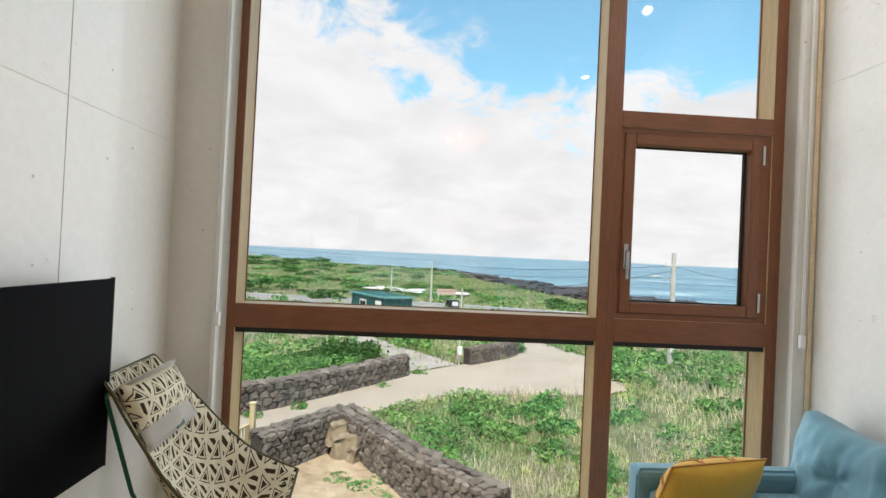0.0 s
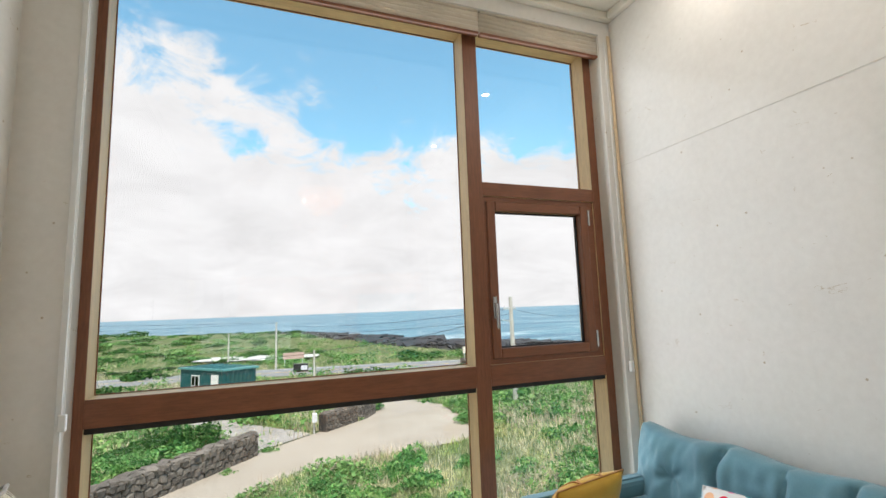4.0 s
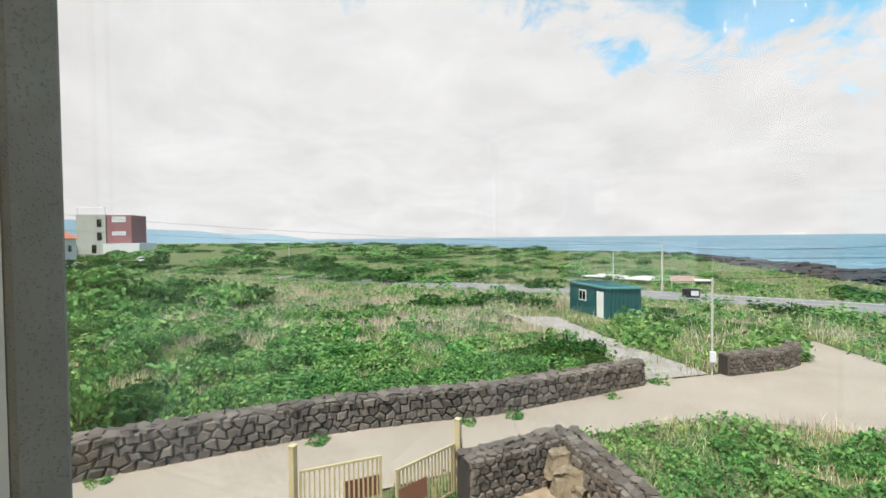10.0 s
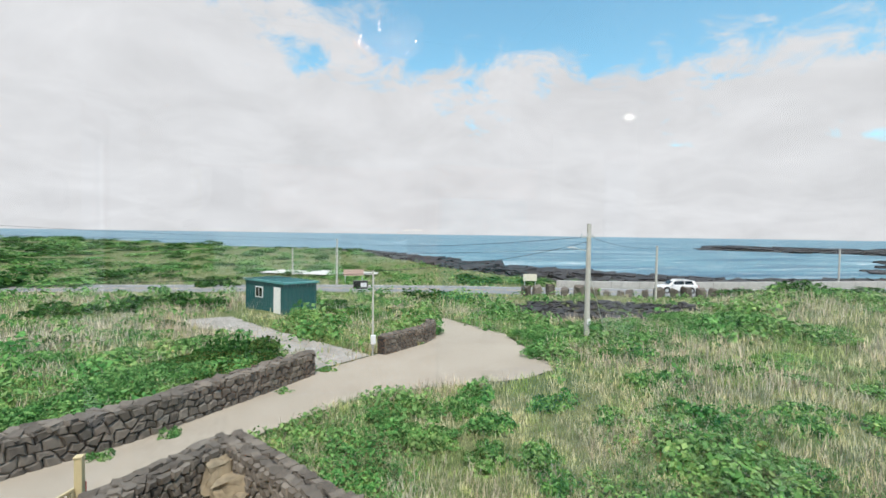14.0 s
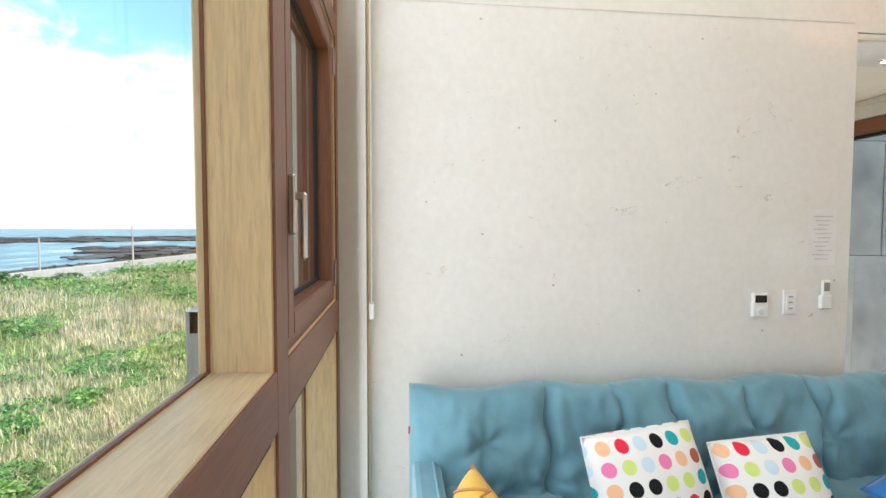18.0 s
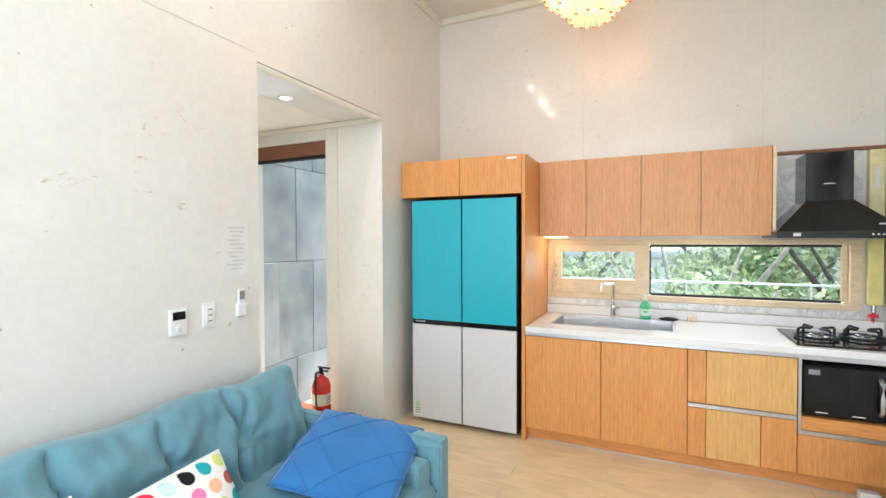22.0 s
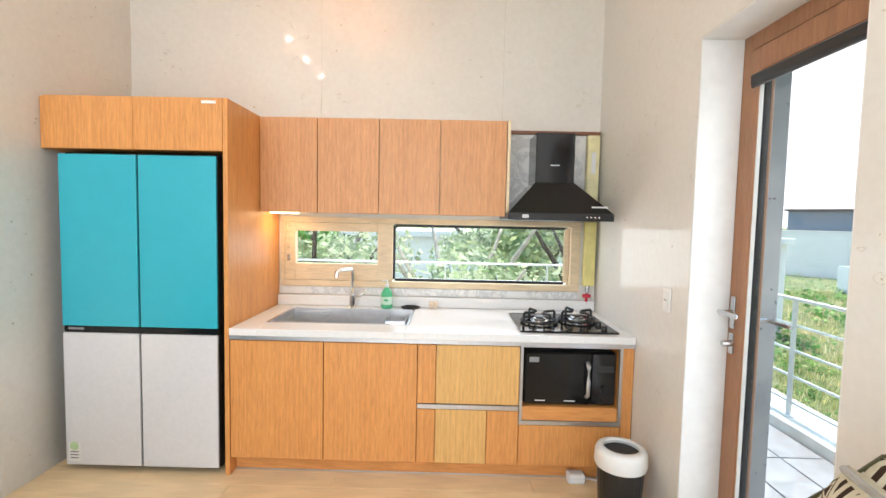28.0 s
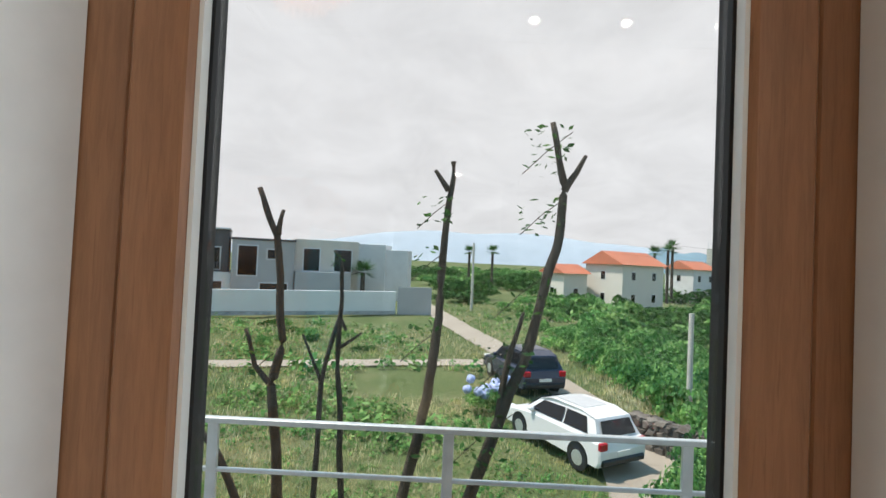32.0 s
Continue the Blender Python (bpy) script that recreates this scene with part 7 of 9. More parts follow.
# ---- cars ----
def car(m, paint, label, suv=True):
    """About 4.6 m long, nose towards local +x."""
    c = tagged(new("car"), label, "car")
    P = plain("car_paint_" + label.split()[0], paint, 0.22, vary=0.02, bump=0, spec=0.6)
    prof = [(-2.28, 0.45), (-2.30, 0.75), (-2.22, 1.02), (-1.6, 1.06), (-0.5, 1.04), (0.9, 1.0), (1.9, 0.86), (2.25, 0.72), (2.30, 0.5), (2.22, 0.32), (-2.2, 0.32)]
    bm = bmesh.new()
    rings = []
    for y, s in ((-0.92, 0.90), (-0.88, 0.99), (-0.6, 1.0), (0.6, 1.0), (0.88, 0.99), (0.92, 0.90)):
        rings.append([bm.verts.new((x * (0.97 if abs(y) > 0.9 else 1), y, 0.32 + (z - 0.32) * s)) for x, z in prof])
    for a, b in zip(rings, rings[1:]):
        for k in range(len(prof)):
            bm.faces.new((a[k], a[(k + 1) % len(prof)], b[(k + 1) % len(prof)], b[k]))
    bm.faces.new(rings[0])
    bm.faces.new(rings[-1][::-1])
    body = part("body", bm, P, c, smooth=False)
    cab = [(-2.12, 1.03), (-1.85, 1.55), (-1.3, 1.66), (0.0, 1.64), (0.55, 1.5), (1.15, 1.02)]
    bm = bmesh.new()
    rr = []
    for y, ins in ((-0.86, 1.0), (-0.70, 0.0), (0.70, 0.0), (0.86, 1.0)):
        rr.append([bm.verts.new((x, (math.copysign(0.86, y) if z < 1.1 else math.copysign(0.66, y)) if abs(y) > 0.8 else y * (1 if z > 1.1 else 1.1), z)) for x, z in cab])
    for a, b in zip(rr, rr[1:]):
        for k in range(len(cab) - 1):
            bm.faces.new((a[k], a[k + 1], b[k + 1], b[k]))
    bm.faces.new(rr[0])
    bm.faces.new(rr[-1][::-1])
    part("cabin", bm, P, c)
    for s in (-1, 1):
        sg_ = lambda pts, n, mt: part(n, _quad([(x, s * (0.862 - (z - 1.03) * 0.33 + 0.012), z) for x, z in pts]), mt, c, "dark window glass")
        sg_([(-1.72, 1.12), (-0.72, 1.10), (-0.72, 1.53), (-1.55, 1.53)], "side_window", BLACKGL)
        sg_([(-0.64, 1.10), (0.85, 1.07), (0.35, 1.48), (-0.64, 1.53)], "side_window", BLACKGL)
        part("mirror", bm_box(0.62, s * 0.88, 1.05, 0.82, s * 1.05, 1.2, 0.04), P, c)
        part("headlight", bm_box(1.85, s * 0.6, 0.70, 2.24, s * 0.9, 0.84, 0.05), PALEGREY, c)
        part("tail_light", bm_box(-2.31, s * 0.62, 0.80, -2.18, s * 0.91, 1.02, 0.03), plain("tail_red", (0.4, 0.01, 0.02), 0.2), c, "red tail light")
        for x in (-1.42, 1.38):
            w = part("wheel", bm_rod((x, s * 0.72, 0.34), (x, s * 0.93, 0.34), 0.345, sides=24), RUBBER, c, "black tyre")
            part("rim", bm_rod((x, s * 0.925, 0.34), (x, s * 0.94, 0.34), 0.22, sides=14), RAILM, w)
            part("arch", bm_rod((x, s * 0.915, 0.38), (x, s * 0.928, 0.38), 0.42, sides=24), BLACK, c)
    part("rear_window", _quad([(-2.10, -0.66, 1.10), (-2.10, 0.66, 1.10), (-1.91, 0.58, 1.50), (-1.91, -0.58, 1.50)], (-0.03, 0, 0)), BLACKGL, c)
    part("windscreen", _quad([(1.10, -0.74, 1.08), (1.10, 0.74, 1.08), (0.62, 0.62, 1.48), (0.62, -0.62, 1.48)], (0.05, 0, 0.01)), BLACKGL, c)
    part("sunroof", bm_box(-1.2, -0.5, 1.662, 0.0, 0.5, 1.672, 0.004), plain("pale_glass_" + label.split()[0], tuple(min(0.5, q * 0.7) for q in paint), 0.1, bump=0), c)
    part("number_plate", bm_box(-2.325, -0.26, 0.62, -2.305, 0.26, 0.74), WHITE, c)
    part("rear_bumper", bm_box(-2.34, -0.85, 0.36, -2.2, 0.85, 0.56, 0.05), BLACK, c)
    c.matrix_world = m
    return c


def _quad(pts, shift=(0, 0, 0)):
    bm = bmesh.new()
    a = [bm.verts.new(Vector(p) + Vector(shift)) for p in pts]
    b = [bm.verts.new(Vector(p) + Vector(shift) * 1.3 + Vector((0, 0, 0.004))) for p in pts]
    bm.faces.new(a)
    bm.faces.new(b[::-1])
    for k in range(4):
        bm.faces.new((a[k], b[k], b[(k + 1) % 4], a[(k + 1) % 4]))
    return bm


def on_ground(x, y, rz, lift=0.05):
    return pose(x, y, land_z(x, y) + lift, 0, 0, rz)


car(on_ground(-13.3, 0.4, 208) @ Matrix.Scale(0.88, 4), (0.78, 0.78, 0.78), "white parked sport utility car with dark windows")
car(on_ground(-20.3, 0.1, 196), (0.02, 0.03, 0.06), "navy parked car behind a hydrangea bush")
car(on_ground(38.8, 43.0, 160, 0.1) @ Matrix.Scale(0.9, 4), (0.78, 0.78, 0.78), "white car on the coast road")


# ---- buildings ----
def house_box(parent, name, q, mat, label=""):
    return part(name, bm_box(*q, 0.02), mat, parent, label)


PLASTER = plain("white_plaster", (0.66, 0.66, 0.65), 0.85, vary=0.08, scale=1.2)
GREYM = plain("grey_metal_roof", (0.16, 0.18, 0.19), 0.45, 0.4, 0.12, 3)
nb = thing("neighbour_house", "white neighbouring wing with grey metal roof and railing", "house", (8.35, -3.0, 0))
house_box(nb, "wall", (0.0, -2.0, -3.6, 6.0, 5.28, -0.04), PLASTER)
house_box(nb, "roof", (-0.12, -2.0, -0.02, 6.2, 5.62, 0.33), GREYM, "standing-seam grey roof edge")
for k in range(9):
    part("seam", bm_box(-0.135, -1.9 + 0.8 * k, -0.04, -0.122, -1.87 + 0.8 * k, 0.345), GREYM, nb)
    part("seam", bm_box(-0.12, -1.9 + 0.8 * k, 0.331, 3.0, -1.87 + 0.8 * k, 0.36), GREYM, nb)
house_box(nb, "pillar", (-0.12, 5.30, -3.6, 0.5, 5.66, 0.335), plain("pillar_metal", (0.33, 0.36, 0.37), 0.5, 0.3), "grey metal clad corner pillar")
wf = part("window", bm_box(-0.02, 1.2, -2.6, 0.02, 4.95, -0.42), GREYM, nb, "large grey framed window")
part("pane", bm_box(-0.03, 1.3, -2.5, -0.021, 3.3, -0.52), BLACKGL, wf)
part("pane", bm_box(-0.03, 3.4, -2.5, -0.021, 4.85, -0.52), BLACKGL, wf)
house_box(nb, "brick_base", (-0.03, 4.96, -3.6, 0.0, 5.28, -2.3), RAW)
bm = bmesh.new()
vs = [bm.verts.new(c) for c in ((-0.2, 4.7, 2.32), (-0.2, 4.75, 2.64), (-0.2, 0.0, 4.4), (-0.2, 0.0, 2.30))]
vt = [bm.verts.new((6.0, v.co.y, v.co.z)) for v in vs]
bm.faces.new(vs)
bm.faces.new(vt[::-1])
for k in range(4):
    bm.faces.new((vs[k], vt[k], vt[(k + 1) % 4], vs[(k + 1) % 4]))
up = part("upper_roof", bm, GREYM, nb, "grey sloping upper eave")
house_box(nb, "upper_wall", (0.1, -2.0, 0.33, 6.0, 3.6, 2.32), plain("plaster_grey", (0.5, 0.5, 0.5), 0.8))
railing("roof_railing", (8.74, 2.14, 0), (8.74, -3.6, 0), (1.06, 0.92, 0.78, 0.64, 0.50), 0.332, 0.55)

ORANGE = plain("terracotta_roof", (0.52, 0.17, 0.09), 0.7, vary=0.15, scale=0.8)
PINKW = plain("pink_plaster", (0.55, 0.34, 0.28), 0.85, vary=0.08, scale=0.5)


def gable_house(at, rz, w, d, h, wall, roofm, label, rows=2, cols=3, wname="window"):
    hs = thing("house", label, "house", at, rz)
    house_box(hs, "wall", (-w / 2, -d / 2, -1.0, w / 2, d / 2, h), wall)
    bm = bmesh.new()
    o, rise = 0.5, d * 0.28
    a = [bm.verts.new(c) for c in ((-w / 2 - o, -d / 2 - o, h), (w / 2 + o, -d / 2 - o, h), (w / 2 + o, d / 2 + o, h), (-w / 2 - o, d / 2 + o, h), (-w / 2 - o, 0, h + rise), (w / 2 + o, 0, h + rise))]
    for f in ((0, 1, 5, 4), (2, 3, 4, 5), (0, 4, 3), (1, 2, 5), (3, 2, 1, 0)):
        bm.faces.new([a[k] for k in f])
    part("roof", bm, roofm, hs)
    for side, sgn in (("x", 1), ("x", -1), ("y", 1), ("y", -1)):
        span, edge = (w, d / 2) if side == "y" else (d, w / 2)
        n = cols if side == "y" else max(1, cols - 1)
        for r in range(rows):
            for k in range(n):
                u = -span / 2 + span * (k + 0.5) / n
                z = h * (r + 0.3) / rows
                q = (u - 0.45, sgn * edge - 0.04, z, u + 0.45, sgn * edge + 0.04, z + 1.25) if side == "y" else (sgn * edge - 0.04, u - 0.45, z, sgn * edge + 0.04, u + 0.45, z + 1.25)
                wn2 = part(wname, bm_box(*q), WHITE, hs)
                e = 0.06
                q2 = (q[0] + e, q[1] - 0.02, q[2] + e, q[3] - e, q[4] + 0.02, q[5] - e) if side == "y" else (q[0] - 0.02, q[1] + e, q[2] + e, q[3] + 0.02, q[4] - e, q[5] - e)
                part("pane", bm_box(*q2), BLACKGL, wn2)
    return hs


sw = thing("house", "white rendered house with a dark flat upper storey", "house", (-42, -53, -3.6), 38)
house_box(sw, "wall", (-6, -4, 0, 6, 4, 4.8), PLASTER)
house_box(sw, "upper_storey", (-5.5, -3.8, 4.82, 4, 3.6, 6.9), plain("blue_grey_cladding", (0.16, 0.20, 0.25), 0.6))
for k in range(3):
    part("window", bm_box(-4.9 + 3.0 * k, 3.6, 5.2, -2.5 + 3.0 * k, 3.66, 6.6), BLACKGL, sw)
house_box(sw, "roof", (-5.8, -4.1, 6.92, 4.3, 3.9, 7.12), plain("dark_roof_slab", (0.09, 0.10, 0.11), 0.6))
car(on_ground(-39.6, -46.5, 40), (0.78, 0.78, 0.78), "white car parked before the white house")
gable_house((150, 40.2, -2.2), 12, 7.5, 7.6, 6.3, PINKW, ORANGE, "far pink house with terracotta roof above the bay")
gable_house((150, 30.7, -2.2), 12, 7.5, 8.2, 6.3, PINKW, ORANGE, "far salmon house with terracotta roof above the bay")
gable_house((-71, 23.4, -4.2), -62, 8.6, 7.2, 6.4, plain("cream_plaster", (0.66, 0.62, 0.55), 0.85), ORANGE, "cream two-storey house with orange tiled roof", 2, 2)
gable_house((-70.5, 14.2, -4.2), -62, 4.5, 5, 4.8, plain("cream_plaster_b", (0.66, 0.62, 0.55), 0.85), ORANGE, "cream low wing beside the orange-roofed house", 1, 1)
gable_house((-90.5, 43.4, -4.6), -62, 6.5, 6.0, 6.6, PLASTER, ORANGE, "white house with an orange hipped roof behind palms", 2, 2)
car(on_ground(-128, 84, 150), (0.72, 0.74, 0.66), "pale parked car near the far building")
far = thing("apartment_block", "far unfinished grey block with red-brown balconies", "building", (-195, 117, -3.4), 31)
house_box(far, "tower", (-10, -6, -2, 0.5, 6, 15.2), plain("grey_block", (0.42, 0.42, 0.38), 0.9, vary=0.1, scale=0.5), "pale grey concrete tower")
house_box(far, "tower", (0.52, -5.6, 4.0, 9.6, 6, 15.0), plain("red_block", (0.30, 0.13, 0.14), 0.8), "red-brown clad tower")
for z in (7.0, 12.2):
    part("window", bm_box(2.6, -5.7, z, 7.6, -5.58, z + (1.6 if z < 10 else 2.2)), PALEGREY, far, "pale window band")
for z in (5.2, 10.4):
    part("window", bm_box(-2.6, -6.1, z, -0.9, -5.98, z + 3.0), BLACKGL, far)
part("window", bm_box(-4.6, -6.1, 0.2, -3.0, -5.98, 3.4), BLACKGL, far)
house_box(far, "annex", (0.52, -8, -2, 13.5, 6, 3.9), PLASTER, "white low annex")
house_box(far, "annex", (-13.5, -7, -2, -10.02, 5, 3.8), PLASTER, "white low annex")
for x in (-9.6, 0.2):
    part("roof_post", bm_rod((x, -5.6, 15.2), (x, -5.6, 18.0), 0.12), RAILM, far)
part("roof_beam", bm_rod((-9.6, -5.6, 18.0), (0.2, -5.6, 18.0), 0.12), RAILM, far)

# western neighbours: modern villa behind a white wall
GREYP = plain("grey_render", (0.40, 0.40, 0.41), 0.85, vary=0.08, scale=0.6)
DARKM = plain("dark_cladding", (0.07, 0.075, 0.085), 0.5)
WOODM = plain("soffit_wood", (0.30, 0.25, 0.23), 0.7)
WHITEW = plain("white_garden_wall", (0.70, 0.71, 0.72), 0.85, vary=0.05, scale=0.5)
vl = thing("villa", "modern flat-roofed villa, dark clad, grey and beige blocks", "house", (-45.6, -25.3, -3.6), 24)
house_box(vl, "base", (-7, -4.9, 0, 0.5, 0.28, 3.2), PLASTER, "white rendered ground storey")
house_box(vl, "block", (-7, -4.6, 3.22, 0.0, 0.0, 7.4), DARKM, "dark blue clad upper block")
house_box(vl, "roof_slab", (-7.1, -4.4, 7.42, 0.25, 0.1, 7.6), PALEGREY, "thin pale roof slab")
house_box(vl, "block", (-7, 0.3, 0, 1.0, 6.2, 6.5), GREYP, "grey rendered block")
house_box(vl, "block", (-8, 6.22, 0, 0.3, 13.0, 6.9), plain("beige_render", (0.62, 0.56, 0.50), 0.85, vary=0.06, scale=0.8), "beige rendered block")
house_box(vl, "low_front", (0.32, 6.3, 0, 1.6, 12.0, 3.5), GREYP, "low grey terrace front")
part("parapet", bm_box(-7.1, 0.2, 6.51, 1.1, 6.3, 6.7), DARKM, vl)
for q in ((0.0, -3.4, 3.5, 0.05, -2.3, 5.6), (0.0, -1.9, 3.5, 0.05, -0.8, 5.6), (0.5, -4.0, 1.5, 0.55, -2.6, 2.3), (0.5, -1.5, 1.5, 0.55, -0.5, 2.3), (1.0, 0.9, 3.0, 1.05, 2.6, 5.9),
          (1.0, 3.6, 4.7, 1.05, 4.6, 5.6), (1.0, 3.0, 1.0, 1.05, 5.6, 2.2), (0.3, 7.2, 3.6, 0.35, 8.8, 5.9), (0.3, 10.4, 3.6, 0.35, 12.2, 5.9)):
    w2 = part("window", bm_box(*q), BLACKGL, vl)
    part("frame", bm_box(q[0], q[1] - 0.12, q[2] - 0.12, q[0] + 0.03, q[4] + 0.12, q[5] + 0.12), PALEGREY, w2)
rl = part("balcony_rail", bm_box(0.42, -4.9, 4.1, 0.48, 0.2, 4.18), DARKM, vl, "dark metal balcony rail")
for k in range(24):
    part("baluster", bm_box(0.43, -4.88 + 0.215 * k, 3.2, 0.47, -4.82 + 0.215 * k, 4.1), DARKM, rl)
vl2 = thing("house", "white flat-roofed house further back with stepped parapet", "house", (-57.5, -13.5, -3.6))
house_box(vl2, "block", (-6, -2.6, 0, 0, 2.2, 6.9), PLASTER)
house_box(vl2, "block", (-6, 2.2, 0, -0.5, 5.0, 6.3), PLASTER)
part("window", bm_box(0.0, -1.5, 4.0, 0.08, -0.8, 4.8), BLACKGL, vl2)
ww = thing("garden_wall", "long white rendered garden wall on a stone base", "wall", (-37, -20, -3.6))
L0, L1 = Vector((7.0, -18.6, 0)), Vector((-6.5, 11.8, 0))
for nm, q, mt in (("render", (0, -0.12, 0.35, (L1 - L0).length, 0.12, 2.15), WHITEW), ("stone_base", (0, -0.2, 0, (L1 - L0).length, 0.2, 0.349), RAW)):
    o = part(nm, bm_box(*q, 0.02), mt, ww)
    o.matrix_basis = Matrix.Translation(L0) @ Matrix.Rotation(math.atan2(L1.y - L0.y, L1.x - L0.x), 4, "Z")
gw = part("return", bm_box(0, -0.12, 0, 3.2, 0.12, 2.6), GREYP, ww, "grey end block")
gw.matrix_basis = Matrix.Translation(L1 + Vector((-0.1, 0.2, 0))) @ Matrix.Rotation(radians(100), 4, "Z")
flat_patch("west_path", [(-20.6, -22), (-21.6, -14.6), (-24.8, -1.0), (-23.4, -0.9), (-20.3, -14.0), (-19.2, -22)], lane_mat(), "pale strip of paving across the western field", "path", 0.07)
flat_patch("west_road", WEST_ROAD, lane_mat(), "pale concrete road leading west", "road", 0.06)


# ---- plants ----
nrng = np.random.default_rng(11)


def poly_mask(xy, poly):
    hit = np.zeros(len(xy), bool)
    x, y = xy[:, 0], xy[:, 1]
    for (x0, y0), (x1, y1) in zip(poly, poly[1:] + poly[:1]):
        if y0 == y1:
            continue
        cross = ((y0 > y) != (y1 > y)) & (x < (x1 - x0) * (y - y0) / (y1 - y0) + x0)
        hit ^= cross
    return hit


def gap_np(xy, pts):
    best = np.full(len(xy), 1e9)
    for (x0, y0), (x1, y1) in zip(pts, pts[1:]):
        d = np.array([x1 - x0, y1 - y0])
        f = np.clip(((xy - [x0, y0]) @ d) / (d @ d), 0, 1)
        best = np.minimum(best, np.linalg.norm(xy - [x0, y0] - f[:, None] * d, axis=1))
    return best


def keep_meadow(xy):
    bad = poly_mask(xy, LANE) | poly_mask(xy, YARD) | poly_mask(xy, WEST_ROAD)
    bad |= poly_mask(xy, GRAVEL) & (nrng.random(len(xy)) < 0.97)
    bad |= (gap_np(xy, COAST_ROAD) < 4.6) | (gap_np(xy, WEST_PATH) < 0.8)
    bad |= (xy[:, 0] > -2.5) & (xy[:, 0] < 14.5) & (xy[:, 1] < 2.6) & (xy[:, 1] > -6.5)
    bad |= (np.abs(xy[:, 0] + 0.9) < 4.8) & (np.abs(xy[:, 1] - 38.0) < 3.6) & (nrng.random(len(xy)) < 0.8)
    bad |= (xy[:, 0] < -36) & (xy[:, 1] < -4) & (xy[:, 1] > -32)
    cy = np.interp(xy[:, 0], (-2500, -300, -80, -20, 8, 20, 28, 34, 42, 56, 80, 105, 125, 160, 300), (900, 420, 260, 205, 165, 128, 92, 68, 58, 52, 55, 64, 68, 74, 110))
    bad |= xy[:, 1] > cy - 7
    bad |= ((xy[:, 0] - 23.5) / 7.5) ** 2 + ((xy[:, 1] - 33) / 5.5) ** 2 < 1
    bad |= (xy[:, 0] < -17.5) & (xy[:, 0] > -22) & (xy[:, 1] > -7) & (xy[:, 1] < -2)
    return xy[~bad]


def polar(n, r0, r1, a0, a1, origin):
    """Points as dense in the view far off as near by; angles clockwise from +y."""
    r = r0 * (r1 / r0) ** nrng.random(n)
    a = np.radians(a0 + (a1 - a0) * nrng.random(n))
    return np.stack([origin[0] + r * np.sin(a), origin[1] + r * np.cos(a)], 1)


def heights(xy):
    return np.array([ground_z(x, y) for x, y in xy])


def blade_mat(name, stops, straw, patch=0.16):
    m = Mat(name)
    g = m.n("ShaderNodeNewGeometry")
    v = m.coords()
    a = m.noise(v, patch, 4, 0.6)
    fresh = m.ramp(g.outputs["Random Per Island"], stops)
    dry = m.ramp(g.outputs["Random Per Island"], straw)
    c = m.mix(m.ramp(a, [(0.38, (0, 0, 0)), (0.53, (1, 1, 1))]), fresh, dry)
    # plants of one stand share a tone; stands differ
    tone = m.ramp(m.noise(v, 1.5, 3, 0.6), [(0.33, (0.50, 0.56, 0.52)), (0.5, (0.95, 0.95, 0.95)), (0.66, (1.35, 1.28, 1.15))])
    c = m.mix(1.0, c, tone, "MULTIPLY")
    # thin leaves let light through
    tl = m.n("ShaderNodeBsdfTranslucent")
    m.link(c, tl.inputs[0])
    mx = m.n("ShaderNodeMixShader")
    mx.inputs[0].default_value = 0.34
    out = m.t.nodes["Material Output"]
    m.link(m.b.outputs[0], mx.inputs[1])
    m.link(tl.outputs[0], mx.inputs[2])
    m.link(mx.outputs[0], out.inputs[0])
    return m.done(c, 0.7, spec=0.15)


def from_arrays(name, verts, quads, mat, label, cat):
    me = bpy.data.meshes.new(name)
    n, k = len(verts), len(quads)
    me.vertices.add(n)
    me.vertices.foreach_set("co", np.asarray(verts, np.float32).ravel())
    me.loops.add(quads.size)
    me.loops.foreach_set("vertex_index", np.asarray(quads, np.int32).ravel())
    me.polygons.add(k)
    me.polygons.foreach_set("loop_start", np.arange(k, dtype=np.int32) * quads.shape[1])
    me.materials.append(mat)
    me.update(calc_edges=True)
    return tagged(new(name, me), label, cat, kind="stuff")


